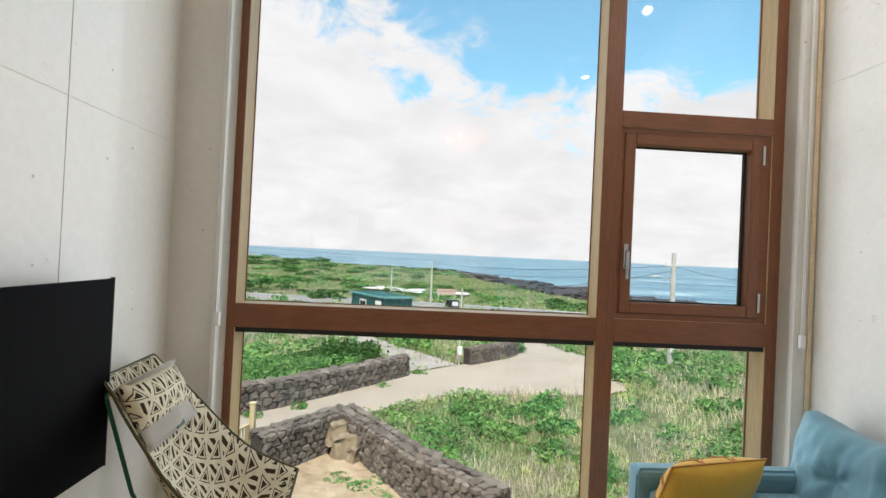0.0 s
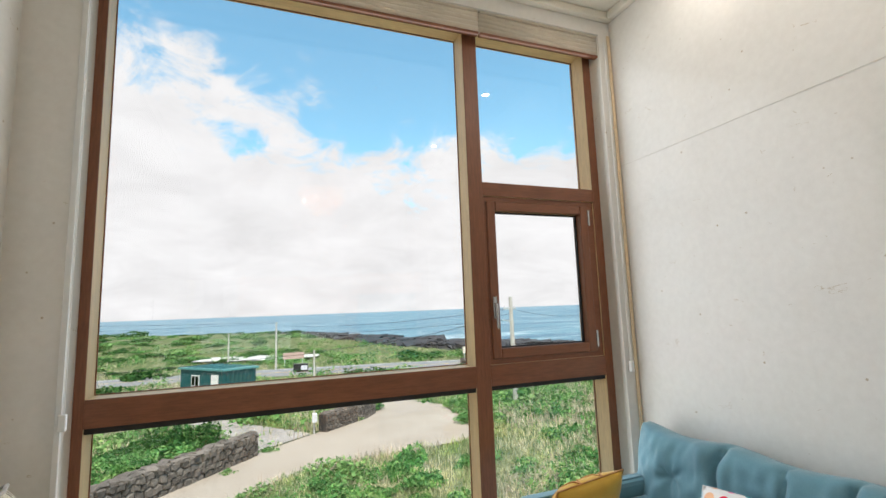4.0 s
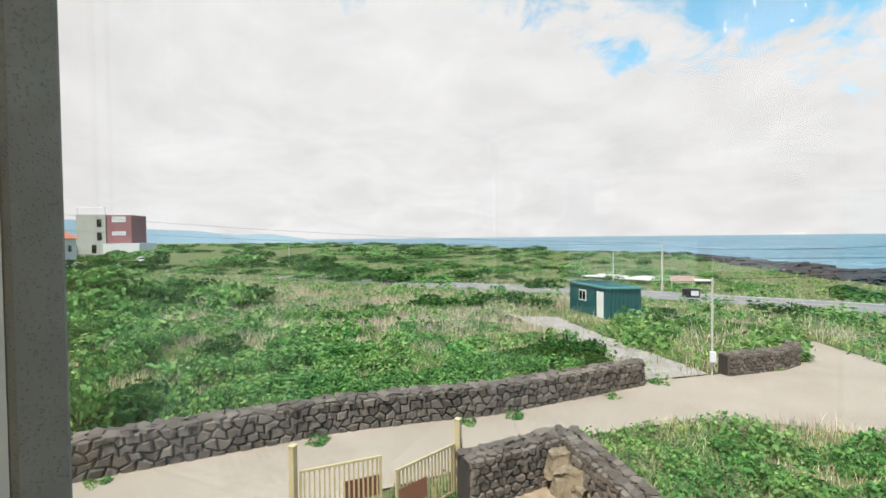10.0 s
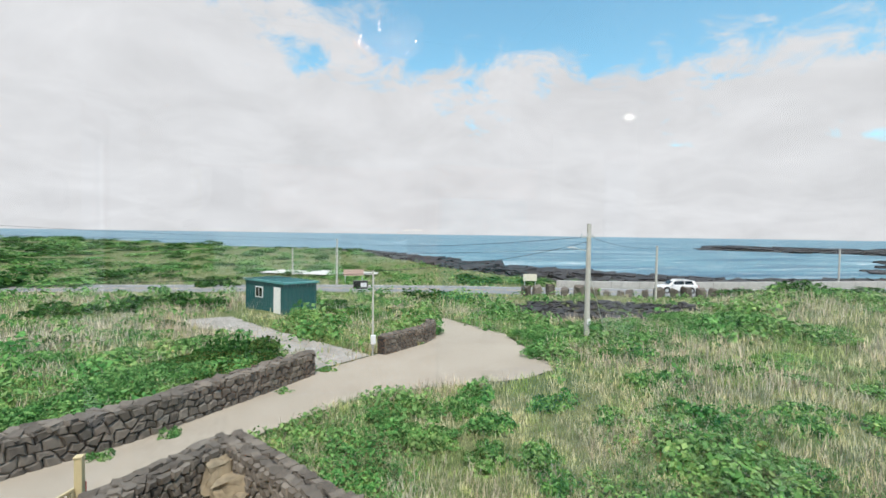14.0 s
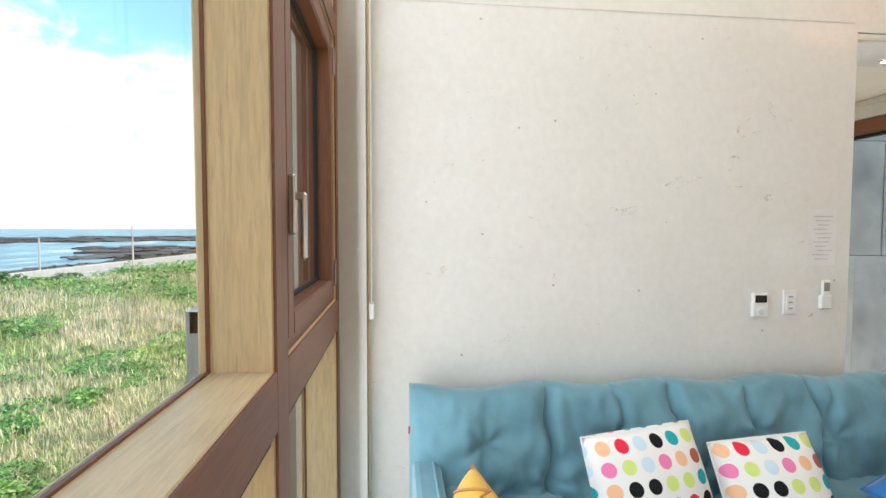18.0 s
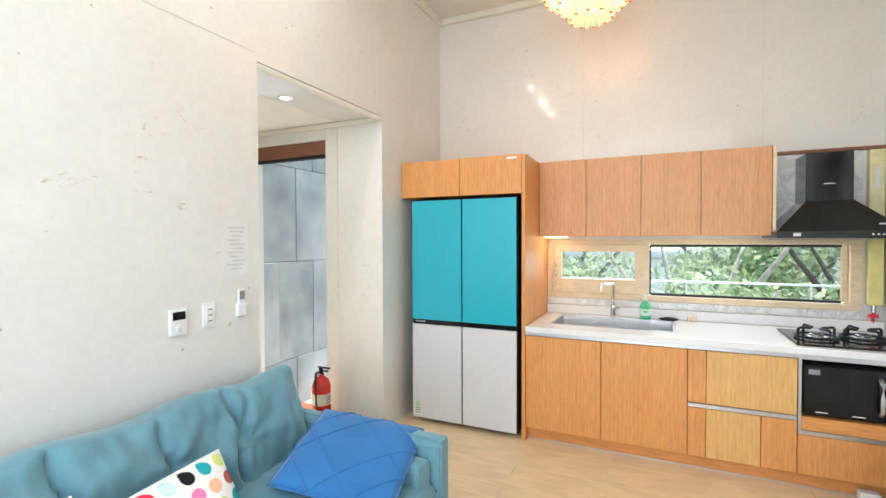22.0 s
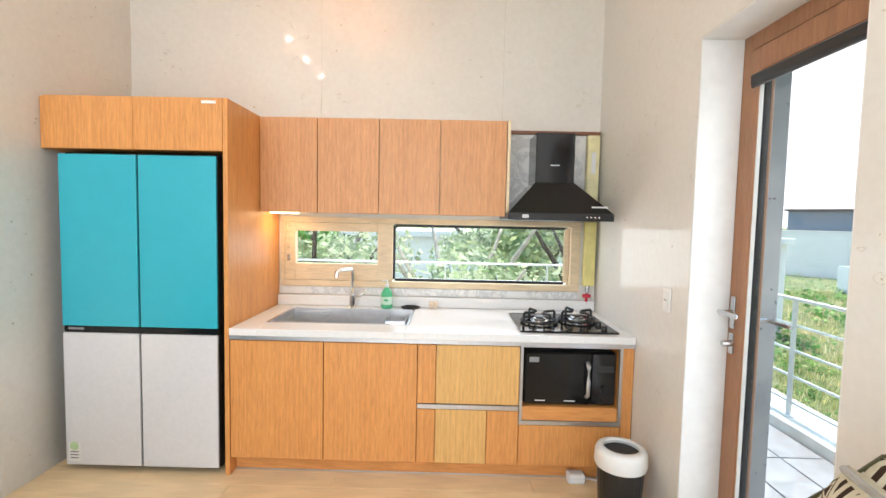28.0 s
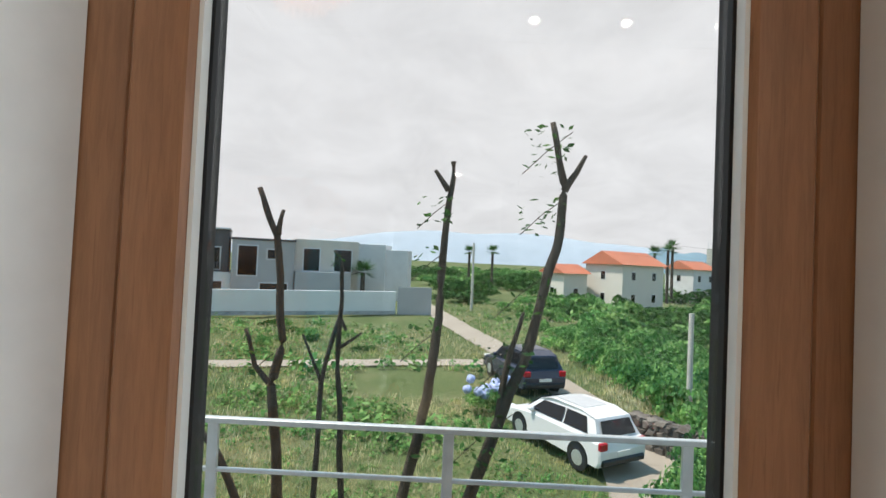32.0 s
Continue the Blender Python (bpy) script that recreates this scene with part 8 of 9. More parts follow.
def grass(name, xy, mat, label, size, tall=1.0, per=5, wide=0.03):
    """Tufts of bent blades; size(r) scales a tuft with its distance from the house."""
    xy = keep_meadow(xy)
    z = heights(xy)
    n = len(xy)
    r = np.hypot(xy[:, 0] - 1, xy[:, 1] + 1)
    s = np.repeat(size(r) * nrng.uniform(0.6, 1.35, n), per)
    base = np.repeat(np.c_[xy, z - 0.03], per, 0)
    base[:, :2] += nrng.normal(0, 1, (n * per, 2)) * (s * 0.30)[:, None]
    a = nrng.uniform(0, math.tau, n * per)
    lean = nrng.uniform(0.15, 0.75, n * per)
    h = s * tall * nrng.uniform(0.5, 1.0, n * per)
    side = np.c_[-np.sin(a), np.cos(a), np.zeros(n * per)] * (s * wide)[:, None]
    out = np.c_[np.cos(a), np.sin(a), np.zeros(n * per)]
    mid = base + out * (lean * h * 0.35)[:, None] + np.c_[np.zeros((n * per, 2)), h * 0.6]
    tip = base + out * (lean * h)[:, None] + np.c_[np.zeros((n * per, 2)), h]
    v = np.stack([base - side, base + side, mid + side * 0.8, mid - side * 0.8, tip], 1)
    q = np.arange(n * per)[:, None] * 5
    quads = np.concatenate([q + [0, 1, 2, 3], q + [3, 2, 4, 4]], 0)
    quads2 = np.concatenate([q + [0, 1, 2, 3]], 0)
    me = from_arrays(name, v.reshape(-1, 3), quads2, mat, label, "grass")
    # the tips, as triangles, in the same mesh
    tri = (q + [3, 2, 4])
    m2 = me.data
    k0 = len(m2.polygons)
    l0 = len(m2.loops)
    m2.loops.add(tri.size)
    idx = np.concatenate([quads2.ravel(), tri.ravel()]).astype(np.int32)
    m2.loops.foreach_set("vertex_index", idx)
    m2.polygons.add(len(tri))
    starts = np.concatenate([np.arange(k0) * 4, l0 + np.arange(len(tri)) * 3]).astype(np.int32)
    m2.polygons.foreach_set("loop_start", starts)
    m2.update(calc_edges=True)
    return me


GRASS = blade_mat("grass_blades", [(0.0, (0.17, 0.29, 0.075)), (0.5, (0.33, 0.44, 0.15)), (1.0, (0.54, 0.58, 0.30))], [(0.0, (0.42, 0.41, 0.21)), (0.5, (0.66, 0.61, 0.40)), (1.0, (0.84, 0.77, 0.58))], 0.4)
LUSH = blade_mat("lush_leaves", [(0.0, (0.03, 0.13, 0.035)), (0.5, (0.09, 0.28, 0.075)), (1.0, (0.19, 0.43, 0.13))], [(0.0, (0.07, 0.19, 0.05)), (0.5, (0.17, 0.34, 0.10)), (1.0, (0.33, 0.48, 0.18))], 0.3)
PLUME = blade_mat("pale_plumes", [(0.0, (0.50, 0.44, 0.33)), (1.0, (0.80, 0.75, 0.63))], [(0.0, (0.46, 0.34, 0.27)), (1.0, (0.80, 0.68, 0.56))])
HOME = (1.2, 0.0)
WESTGRASS = blade_mat("dry_field_grass", [(0.0, (0.20, 0.25, 0.07)), (0.5, (0.40, 0.42, 0.18)), (1.0, (0.58, 0.55, 0.32))], [(0.0, (0.34, 0.33, 0.15)), (0.5, (0.60, 0.54, 0.33)), (1.0, (0.78, 0.70, 0.50))], 0.4)
near = lambda r: np.clip(0.017 * r, 0.17, 0.42)


def patches(xy, f, seed):
    """A smooth field about -1 to 1 that groups plants into patches."""
    g = np.random.default_rng(seed)
    v = np.zeros(len(xy))
    for k in range(7):
        a, w, p = g.uniform(0, 6.28), f * g.uniform(0.6, 2.4), g.uniform(0, 6.28)
        v += np.sin((xy[:, 0] * math.cos(a) + xy[:, 1] * math.sin(a)) * w + p)
    return v / 2.6


def weeds(name, xy, mat, label, size, per=15, leaf=0.20):
    """Low domes of leaves; size(r) as for the grass."""
    xy = keep_meadow(xy)
    dry_side = np.where((xy[:, 0] > 2) & (xy[:, 1] < 17), 0.45, 0.0)
    xy = xy[patches(xy, 0.30, 5) - dry_side > nrng.uniform(-0.7, 0.3, len(xy))]
    n = len(xy)
    r = np.hypot(xy[:, 0] - 1, xy[:, 1] + 1)
    stand = np.clip(0.85 + 0.55 * patches(xy, 0.9, 17), 0.45, 1.7)
    s = np.repeat(size(r) * nrng.uniform(0.5, 1.3, n) * stand, per)
    d = nrng.normal(0, 1, (n * per, 3))
    d /= np.linalg.norm(d, axis=1)[:, None]
    d[:, 2] = np.abs(d[:, 2])
    p = np.repeat(np.c_[xy, heights(xy) - 0.02], per, 0) + d * (s * nrng.uniform(0.6, 1.0, n * per))[:, None] * [0.95, 0.95, 1.15]
    nrm = d + nrng.normal(0, 0.6, (n * per, 3)) + [0, 0, 0.4]
    nrm /= np.linalg.norm(nrm, axis=1)[:, None]
    t = np.cross(nrm, nrng.normal(0, 1, (n * per, 3)))
    t /= np.linalg.norm(t, axis=1)[:, None] + 1e-9
    b = np.cross(nrm, t)
    q = (s * leaf * nrng.uniform(0.7, 1.5, n * per))[:, None]
    v = np.stack([p - t * q, p + b * q * 0.6, p + t * q, p - b * q * 0.6], 1).reshape(-1, 3)
    return from_arrays(name, v, np.arange(n * per * 4).reshape(-1, 4), mat, label, "weeds")


grass("meadow_grass", polar(72000, 4.0, 130, -80, 86, HOME), GRASS, "tall meadow grass, green with straw patches", near, 1.0, 5, 0.036)
weeds("meadow_weeds", polar(36000, 4.5, 120, -66, 86, HOME), LUSH, "leafy green weeds in patches between the grass", lambda r: np.clip(0.021 * r, 0.15, 0.6), 18, 0.17)
weeds("west_weeds", polar(9000, 4.0, 60, 196, 312, (0.5, -3)), LUSH, "leafy green weeds in the western field", lambda r: np.clip(0.019 * r, 0.13, 0.45))
grass("west_grass", polar(30000, 4.0, 60, 196, 312, (0.5, -3)), WESTGRASS, "rough field grass west of the house", near, 0.8, 5, 0.036)
_pl = np.concatenate([polar(20000, 5, 45, 8, 80, HOME), polar(16000, 25, 75, -62, -8, HOME), polar(7000, 10, 35, -60, 10, HOME)])
_pl = _pl[patches(_pl, 0.45, 8) > nrng.uniform(-0.5, 0.9, len(_pl))]
grass("grass_plumes", _pl, PLUME, "pale dry grass plumes above the meadow", lambda r: np.clip(0.019 * r, 0.24, 0.55), 1.5, 3, 0.022)


def leaf_cloud(seed, n, shape, leaf, lumps=9):
    """Verts and quads of a shrub one metre in radius: leaves on overlapping lumps with gaps between."""
    r = np.random.default_rng(seed)
    cs = np.c_[r.uniform(-0.62, 0.62, (lumps, 2)), r.uniform(0.05, 0.62, lumps)] * np.array(shape)
    rad = r.uniform(0.26, 0.5, lumps)
    k = r.integers(0, lumps, n)
    d = r.normal(0, 1, (n, 3))
    d /= np.linalg.norm(d, axis=1)[:, None]
    d[:, 2] = np.abs(d[:, 2]) * 0.9 - 0.15
    p = cs[k] + d * (rad[k] * r.uniform(0.72, 1.12, n))[:, None] * np.array([1, 1, 0.85])
    nrm = d + r.normal(0, 0.55, (n, 3))
    nrm /= np.linalg.norm(nrm, axis=1)[:, None]
    t = np.cross(nrm, r.normal(0, 1, (n, 3)))
    t /= np.linalg.norm(t, axis=1)[:, None] + 1e-9
    b = np.cross(nrm, t)
    s = leaf * r.uniform(0.6, 1.4, n)[:, None]
    v = np.stack([p - t * s, p + b * s * 0.55, p + t * s, p - b * s * 0.55], 1).reshape(-1, 3)
    return v, np.arange(n * 4).reshape(-1, 4)


DARKLEAF = blade_mat("dark_leaves", [(0.0, (0.018, 0.065, 0.018)), (0.5, (0.04, 0.125, 0.03)), (1.0, (0.09, 0.20, 0.045))], [(0.0, (0.022, 0.075, 0.02)), (0.5, (0.045, 0.135, 0.032)), (1.0, (0.10, 0.22, 0.05))], 0.4)


def shrub_mesh(seed, n, shape, leaf, mat):
    v, q = leaf_cloud(seed, n, shape, leaf)
    me = bpy.data.meshes.new("shrub")
    me.from_pydata(v.tolist(), [], q.tolist())
    me.materials.append(mat)
    return me


SHRUBS = [shrub_mesh(s, 1500, (1, 1, 0.8), 0.055, LUSH) for s in range(5)]
SHRUBD = [shrub_mesh(20 + s, 1700, (1, 1, 0.95), 0.055, DARKLEAF) for s in range(3)]
SMALLS = [shrub_mesh(40 + s, 650, (1, 1, 0.7), 0.085, LUSH) for s in range(3)]


FAR_SHRUBS = []


def shrub(x, y, s, h, dark=False, small=False, label="green leafy coastal shrub in the meadow", z=None):
    me = (SHRUBD if dark else SMALLS if small else SHRUBS)[rng.randrange(3)]
    if math.hypot(x, y) > (24 if small else 36) or (small and rng.random() < 0.5):
        FAR_SHRUBS.append((x, y, s, h, dark))
        return
    o = new("shrub", me)
    o.matrix_world = Matrix.Translation((x, y, (ground_z(x, y) if z is None else z) - 0.08)) @ Matrix.Rotation(rng.uniform(0, 6.28), 4, "Z") @ Matrix.Diagonal((s, s * rng.uniform(0.8, 1.2), h, 1))
    tagged(o, label, "shrub", "meadow shrubs")


for x, y, s, h in ((-1.7, 20.6, 1.5, 1.5), (-0.6, 19.6, 1.1, 1.0), (-3.2, 20.6, 1.6, 1.2), (-4.6, 20.0, 1.3, 0.8), (-13, 38, 2.6, 1.6), (-9.5, 39.5, 2.2, 1.5), (-16.5, 37, 2.4, 1.3), (-7.2, 38.5, 1.8, 1.4), (-38, 62, 6, 3.2), (-44, 64, 5, 2.8), (10.6, 41.5, 2.4, 1.5), (13.0, 40.6, 1.8, 1.0), (-11, 60, 3.5, 2.0), (-70, 84, 7, 4), (-62, 78, 6, 3), (22, 60, 4, 1.6), (28, 56, 3, 1.2), (-26, 72, 4, 2.2), (38, 29.5, 3.0, 1.6), (35, 30.5, 2.0, 1.1), (41, 27.5, 2.6, 1.2)):
    shrub(x, y, s, h, True, label="dark green dense shrub in the meadow")
# vine belt along the wall and beside the utility pole
for k in range(46):
    f = k / 45
    p = np.interp(f, (0, 0.25, 0.45, 0.62, 0.8, 1), (-15.5, -11.9, -8.4, -5.2, -3.2, -0.6)), np.interp(f, (0, 0.25, 0.45, 0.62, 0.8, 1), (4.5, 6.4, 11.0, 13.6, 16.2, 18.4))
    shrub(p[0] - rng.uniform(0.2, 2.6), p[1] + rng.uniform(0.1, 1.9), rng.uniform(0.7, 1.25), rng.uniform(0.65, 1.0), label="lush green creeper mound behind the field wall")
for k in range(52):
    f = rng.random()
    shrub(11.5 + 17 * f + rng.uniform(-1, 1), 19.5 + 3.5 * math.sin(f * 3) + rng.uniform(-2.2, 3.0), rng.uniform(0.8, 1.5), rng.uniform(0.55, 0.95), label="bright green creeper mound by the lane")
for k in range(70):
    x, y = rng.uniform(-32, -3), rng.uniform(12, 34)
    if not (in_poly(x, y, LANE) or in_poly(x, y, GRAVEL) or line_gap(x, y, LANE + LANE[:1]) < 1.2 or (y < 20 and x > -6)):
        shrub(x, y, rng.uniform(0.7, 1.6), rng.uniform(0.5, 0.95), rng.random() < 0.25)
for k in range(60):
    x, y = rng.uniform(3.5, 22), rng.uniform(7.0, 19)
    if not (in_poly(x, y, LANE) or line_gap(x, y, LANE + LANE[:1]) < 0.8 or x + y < 13.5):
        shrub(x, y, rng.uniform(0.4, 0.9), rng.uniform(0.4, 0.75), False, True, "low leafy weeds in the dry grass")
for k in range(26):
    x, y = rng.uniform(1.8, 6.5), rng.uniform(9.0, 13.8)
    if not in_poly(x, y, LANE) and y > 15 - 1.3 * x:
        shrub(x, y, rng.uniform(0.4, 0.8), rng.uniform(0.4, 0.7), False, True, "leafy green weeds beside the yard wall")
for k in range(44):
    x, y = rng.uniform(4, 11), rng.uniform(23.5, 42)
    if not (in_poly(x, y, LANE) or in_poly(x, y, GRAVEL)):
        shrub(x if x < 7 else x - 6.5, y, rng.uniform(0.6, 1.3), rng.uniform(0.4, 0.8), rng.random() < 0.2)
for x, y in ((-7.0, 9.3), (-4.1, 12.1), (-0.4, 16.3), (-9.9, 5.9), (0.95, 18.6), (-2.9, 13.1)):
    shrub(x + 0.35, y - 0.25, 0.38, 0.4, False, True, "small green weed at the foot of the field wall")
for x, y, s in ((-0.2, 8.3, 0.5), (0.2, 7.6, 0.6), (-0.5, 7.9, 0.4), (0.6, 7.2, 0.5)):
    shrub(x, y, s, 0.16, False, True, "low grass patch in the yard", z=land_z(x, y) + 0.05)
for k in range(60):
    x, y = rng.uniform(-90, 10), rng.uniform(60, 170)
    shrub(x, y, rng.uniform(2, 5), rng.uniform(0.8, 1.8), rng.random() < 0.5, label="far green scrub on the dunes")
for k in range(40):
    x, y = rng.uniform(16, 60), rng.uniform(6, 30)
    shrub(x, y, rng.uniform(0.8, 2.0), rng.uniform(0.35, 0.7), False, label="green creeper mound on the grassy slope")
for k in range(260):
    x, y = rng.uniform(-110, 14), rng.uniform(62, 190)
    if y < coast_y(x) - 9:
        shrub(x, y, rng.uniform(1.2, 3.4), rng.uniform(0.5, 1.2), rng.random() < 0.55)
for k in range(240):
    x, y = rng.uniform(-420, -40), rng.uniform(90, 400)
    if y < coast_y(x) - 12:
        shrub(x, y, rng.uniform(3.5, 9), rng.uniform(1.2, 3.2), rng.random() < 0.55)
# hedge and scrub west of the house
for k in range(70):
    f = rng.random()
    x = -10 - 46 * f ** 1.3
    y = np.interp(x, (-56, -30, -16, -10), (3.6, 4.0, 7.4, 7.0)) + rng.uniform(0.0, 9 + 10 * f)
    shrub(x, float(y), rng.uniform(1.0, 2.2), rng.uniform(0.9, 1.9), rng.random() < 0.2, label="bright green hedge shrub along the western road")
for x, y, sz, hh in ((-9.2, 1.6, 0.9, 1.3), (-9.9, 2.3, 1.0, 1.5), (-10.7, 3.0, 1.1, 1.7), (-11.6, 3.9, 1.2, 1.9), (-13.0, 4.9, 1.4, 2.2), (-14.6, 5.2, 1.5, 2.3), (-16.4, 5.4, 1.6, 2.4), (-18.2, 5.6, 1.6, 2.3), (-20.3, 5.4, 1.6, 2.1), (-22.4, 5.4, 1.7, 2.2), (-25.0, 5.0, 1.8, 2.2), (-28.0, 4.6, 1.8, 2.1), (-12.6, 6.6, 1.5, 2.3), (-15.5, 7.6, 1.7, 2.6), (-19.0, 8.0, 1.9, 2.5), (-23.0, 8.4, 2.0, 2.6), (-27.0, 8.0, 2.1, 2.6), (-31.0, 7.0, 2.1, 2.5)):
    shrub(x, y, sz, hh, False, label="tall bright green hedge bush beside the western lane")
for k in range(60):
    x, y = rng.uniform(-64, -30), rng.uniform(6, 34)
    shrub(x, y, rng.uniform(1.8, 3.4), rng.uniform(1.6, 3.0), rng.random() < 0.45, label="far green scrub along the western road")
for k in range(120):
    x, y = rng.uniform(-230, -70), rng.uniform(-40, 90)
    shrub(x, y, rng.uniform(3, 7), rng.uniform(1.6, 4.4), rng.random() < 0.6, label="far dark green grove")
for k in range(30):
    x, y = rng.uniform(-52, -24), rng.uniform(-20, -6)
    if x > -36:
        shrub(x, y, rng.uniform(0.5, 1.1), rng.uniform(0.4, 0.8), rng.random() < 0.5, label="low shrub in the western field")
for k in range(26):
    x, y = rng.uniform(-120, -58), rng.uniform(-6, 20)
    shrub(x, y, rng.uniform(2.5, 5), rng.uniform(2, 4.2), True, label="far dark green grove")
for x, y in ((-5.2, -1.1), (-4.6, -1.6), (-4.2, -0.4), (-5.8, -0.2), (-6.6, 0.6), (-3.9, -2.3), (-5.4, -2.2)):
    shrub(x, y, 0.9, 1.3 if y < -0.8 else 1.6, False, label="leafy green bush below the balcony")

# the distant scrub, joined
fv, fq, fm = [], [], []
for k, (x, y, s, h, dark) in enumerate(FAR_SHRUBS):
    v, q = leaf_cloud(k, 420, (1, 1, 0.85), 0.10)
    fq.append(q + 4 * 420 * k)
    fv.append(v * [s, s, h] + [x, y, ground_z(x, y) - 0.08])
    fm.append(np.full(420, 1 if dark else 0))
far_scrub = from_arrays("far_scrub", np.concatenate(fv), np.concatenate(fq), LUSH, "green scrub dotted over the far meadow and dunes", "shrubs")
far_scrub.data.materials.append(DARKLEAF)
far_scrub.data.polygons.foreach_set("material_index", np.concatenate(fm).astype(np.int32))

# hydrangea in bloom
hy = thing("hydrangea", "blue-white hydrangea bush in bloom near the parked cars", "shrub", (-16.6, -1.55, land_z(-16.6, -1.55)))
o = new("foliage", SHRUBS[0])
o.parent, o.matrix_basis = hy, Matrix.Diagonal((0.9, 0.9, 1.1, 1))
FLOWER = plain("blue_blossom", (0.42, 0.47, 0.70), 0.8, vary=0.4, scale=9)
for k in range(16):
    a, rr = rng.uniform(0, 6.28), rng.uniform(0.2, 0.85)
    bm = bmesh.new()
    bmesh.ops.create_icosphere(bm, subdivisions=2, radius=0.17)
    for v in bm.verts:
        v.co *= 1 + 0.25 * noise.noise(v.co * 14 + Vector((k, 0, 0)))
    part("blossom", moved(bm, Matrix.Translation((rr * math.cos(a), rr * math.sin(a), rng.uniform(0.55, 1.0)))), FLOWER, hy)

# ---- trees ----
BARK = Mat("bark")
_v = BARK.coords((1, 1, 0.25))
_n = BARK.noise(_v, 26, 6, 0.75)
BARK.bump(_n, 0.8, 0.03)
BARK = BARK.done(BARK.ramp(_n, [(0.3, (0.035, 0.028, 0.022)), (0.7, (0.14, 0.12, 0.10))]), 0.95, spec=0.1)
TX = -5.5


def at_trunk(y, z):
    """A point of the pollard trees, which stand in one row."""
    k = (0.40 - TX) / 5.4
    return Vector((TX, -3.24 + (y + 3.24) * k, 1.64 + (z - 1.64) * k))


def wobble(pts, r0, r1, n=5, amp=0.035):
    out, rs = [], []
    for (a, b) in zip(pts, pts[1:]):
        for k in range(n):
            out.append(a.lerp(b, k / n))
    out.append(pts[-1])
    for i, p in enumerate(out):
        w = noise.noise_vector(p * 2.1) * amp * (1 if 0 < i < len(out) - 1 else 0)
        out[i] = p + w
        rs.append((r0 + (r1 - r0) * i / (len(out) - 1)) * (1 + 0.14 * noise.noise(p * 5)))
    return out, rs


def pollard(trunk, limbs, r, label, twigs=()):
    b = at_trunk(*trunk[0])
    b = Vector((b.x + rng.uniform(-0.1, 0.1), b.y, land_z(b.x, b.y)))
    t = thing("pollard_tree", label, "tree", b, group="pollarded trees by the balcony")
    pts = [b] + [at_trunk(*p) for p in trunk[1:]]
    out, rs = wobble(pts, r, r * 0.42)
    part("trunk", bm_tube([p - b for p in out], rs, 9), BARK, t, smooth=True)
    for lm in limbs:
        out, rs = wobble([at_trunk(*p) for p in lm], r * 0.55, r * 0.28, 4, 0.02)
        part("limb", bm_tube([p - b for p in out], rs, 8), BARK, t, smooth=True)
    for (y, z, n, spread) in twigs:
        c = at_trunk(y, z) - b
        v, q = [], []
        for k in range(n):
            d = Vector((rng.uniform(-1, 1), rng.uniform(-1, 1), rng.uniform(-1, 1)))
            p = c + d * spread
            tt = Vector((rng.uniform(-1, 1), rng.uniform(-1, 1), rng.uniform(-0.6, 0.2))).normalized()
            bb = tt.cross(Vector((rng.uniform(-1, 1), rng.uniform(-1, 1), 1))).normalized()
            s = rng.uniform(0.035, 0.07)
            i = len(v)
            v += [tuple(p - tt * s), tuple(p + bb * s * 0.5), tuple(p + tt * s), tuple(p - bb * s * 0.5)]
            q.append((i, i + 1, i + 2, i + 3))
        me = bpy.data.meshes.new("leaves")
        me.from_pydata(v, [], q)
        me.materials.append(DARKLEAF)
        lf = new("leaves", me)
        lf.parent = t
        part("twig", bm_tube([c + Vector((0, -spread, -spread)), c, c + Vector((0.05, spread, spread * 0.8))], 0.006, 5), BARK, t)


pollard([(-5.05, -3), (-5.054, -1.16), (-5.187, 0.13), (-5.082, 0.66), (-5.198, 1.86), (-5.44, 2.396)], [[(-5.187, 0.13), (-5.40, 0.35), (-5.52, 0.77)], [(-5.198, 1.86), (-5.15, 2.15)]], 0.079, "pollarded tree with a bare forked trunk", [(-5.3, 0.4, 8, 0.15)])
pollard([(-4.70, -3), (-4.664, -1.076), (-4.62, 0.2), (-4.44, 0.95), (-4.36, 0.80)], [[(-4.62, 0.2), (-4.855, 0.734)]], 0.046, "thin pollarded tree with short forked shoots")
pollard([(-4.25, -3), (-4.353, -0.738), (-4.42, 0.2), (-4.436, 0.95), (-4.45, 1.5), (-4.539, 1.709)], [[(-4.43, 0.6), (-4.18, 0.78)]], 0.046, "thin pollarded tree with a notched top", [(-4.5, 1.6, 6, 0.08)])
pollard([(-4.1, -3), (-3.65, -1.102), (-3.41, 0.084), (-3.318, 1.0), (-3.265, 2.054), (-3.217, 2.785)], [[(-3.26, 2.45), (-3.42, 2.68)]], 0.083, "tall pollarded tree leaning upright with sparse leaves", [(-3.4, 2.2, 22, 0.22), (-3.45, 1.6, 18, 0.2), (-3.5, 0.7, 26, 0.25), (-3.6, -0.3, 40, 0.3)])
pollard([(-3.6, -3), (-2.905, -1.065), (-2.318, 0.524), (-2.009, 1.844), (-1.937, 2.571), (-2.094, 3.282)], [[(-1.937, 2.5), (-1.80, 2.7), (-1.706, 2.912)], [(-2.6, -0.2), (-2.5, 0.6), (-2.35, 1.1)]], 0.089, "tall leaning pollarded tree with leafy shoots", [(-2.15, 2.95, 50, 0.3), (-2.2, 2.2, 30, 0.25), (-2.4, 1.3, 50, 0.32), (-2.55, 0.5, 60, 0.35), (-2.75, -0.3, 70, 0.35)])
pollard([(-5.9, -3), (-5.55, -1.6), (-5.513, -1.183), (-5.8, -0.6), (-6.02, -0.366), (-6.4, 0.3)], [], 0.066, "low leaning pollarded branch by the railing")


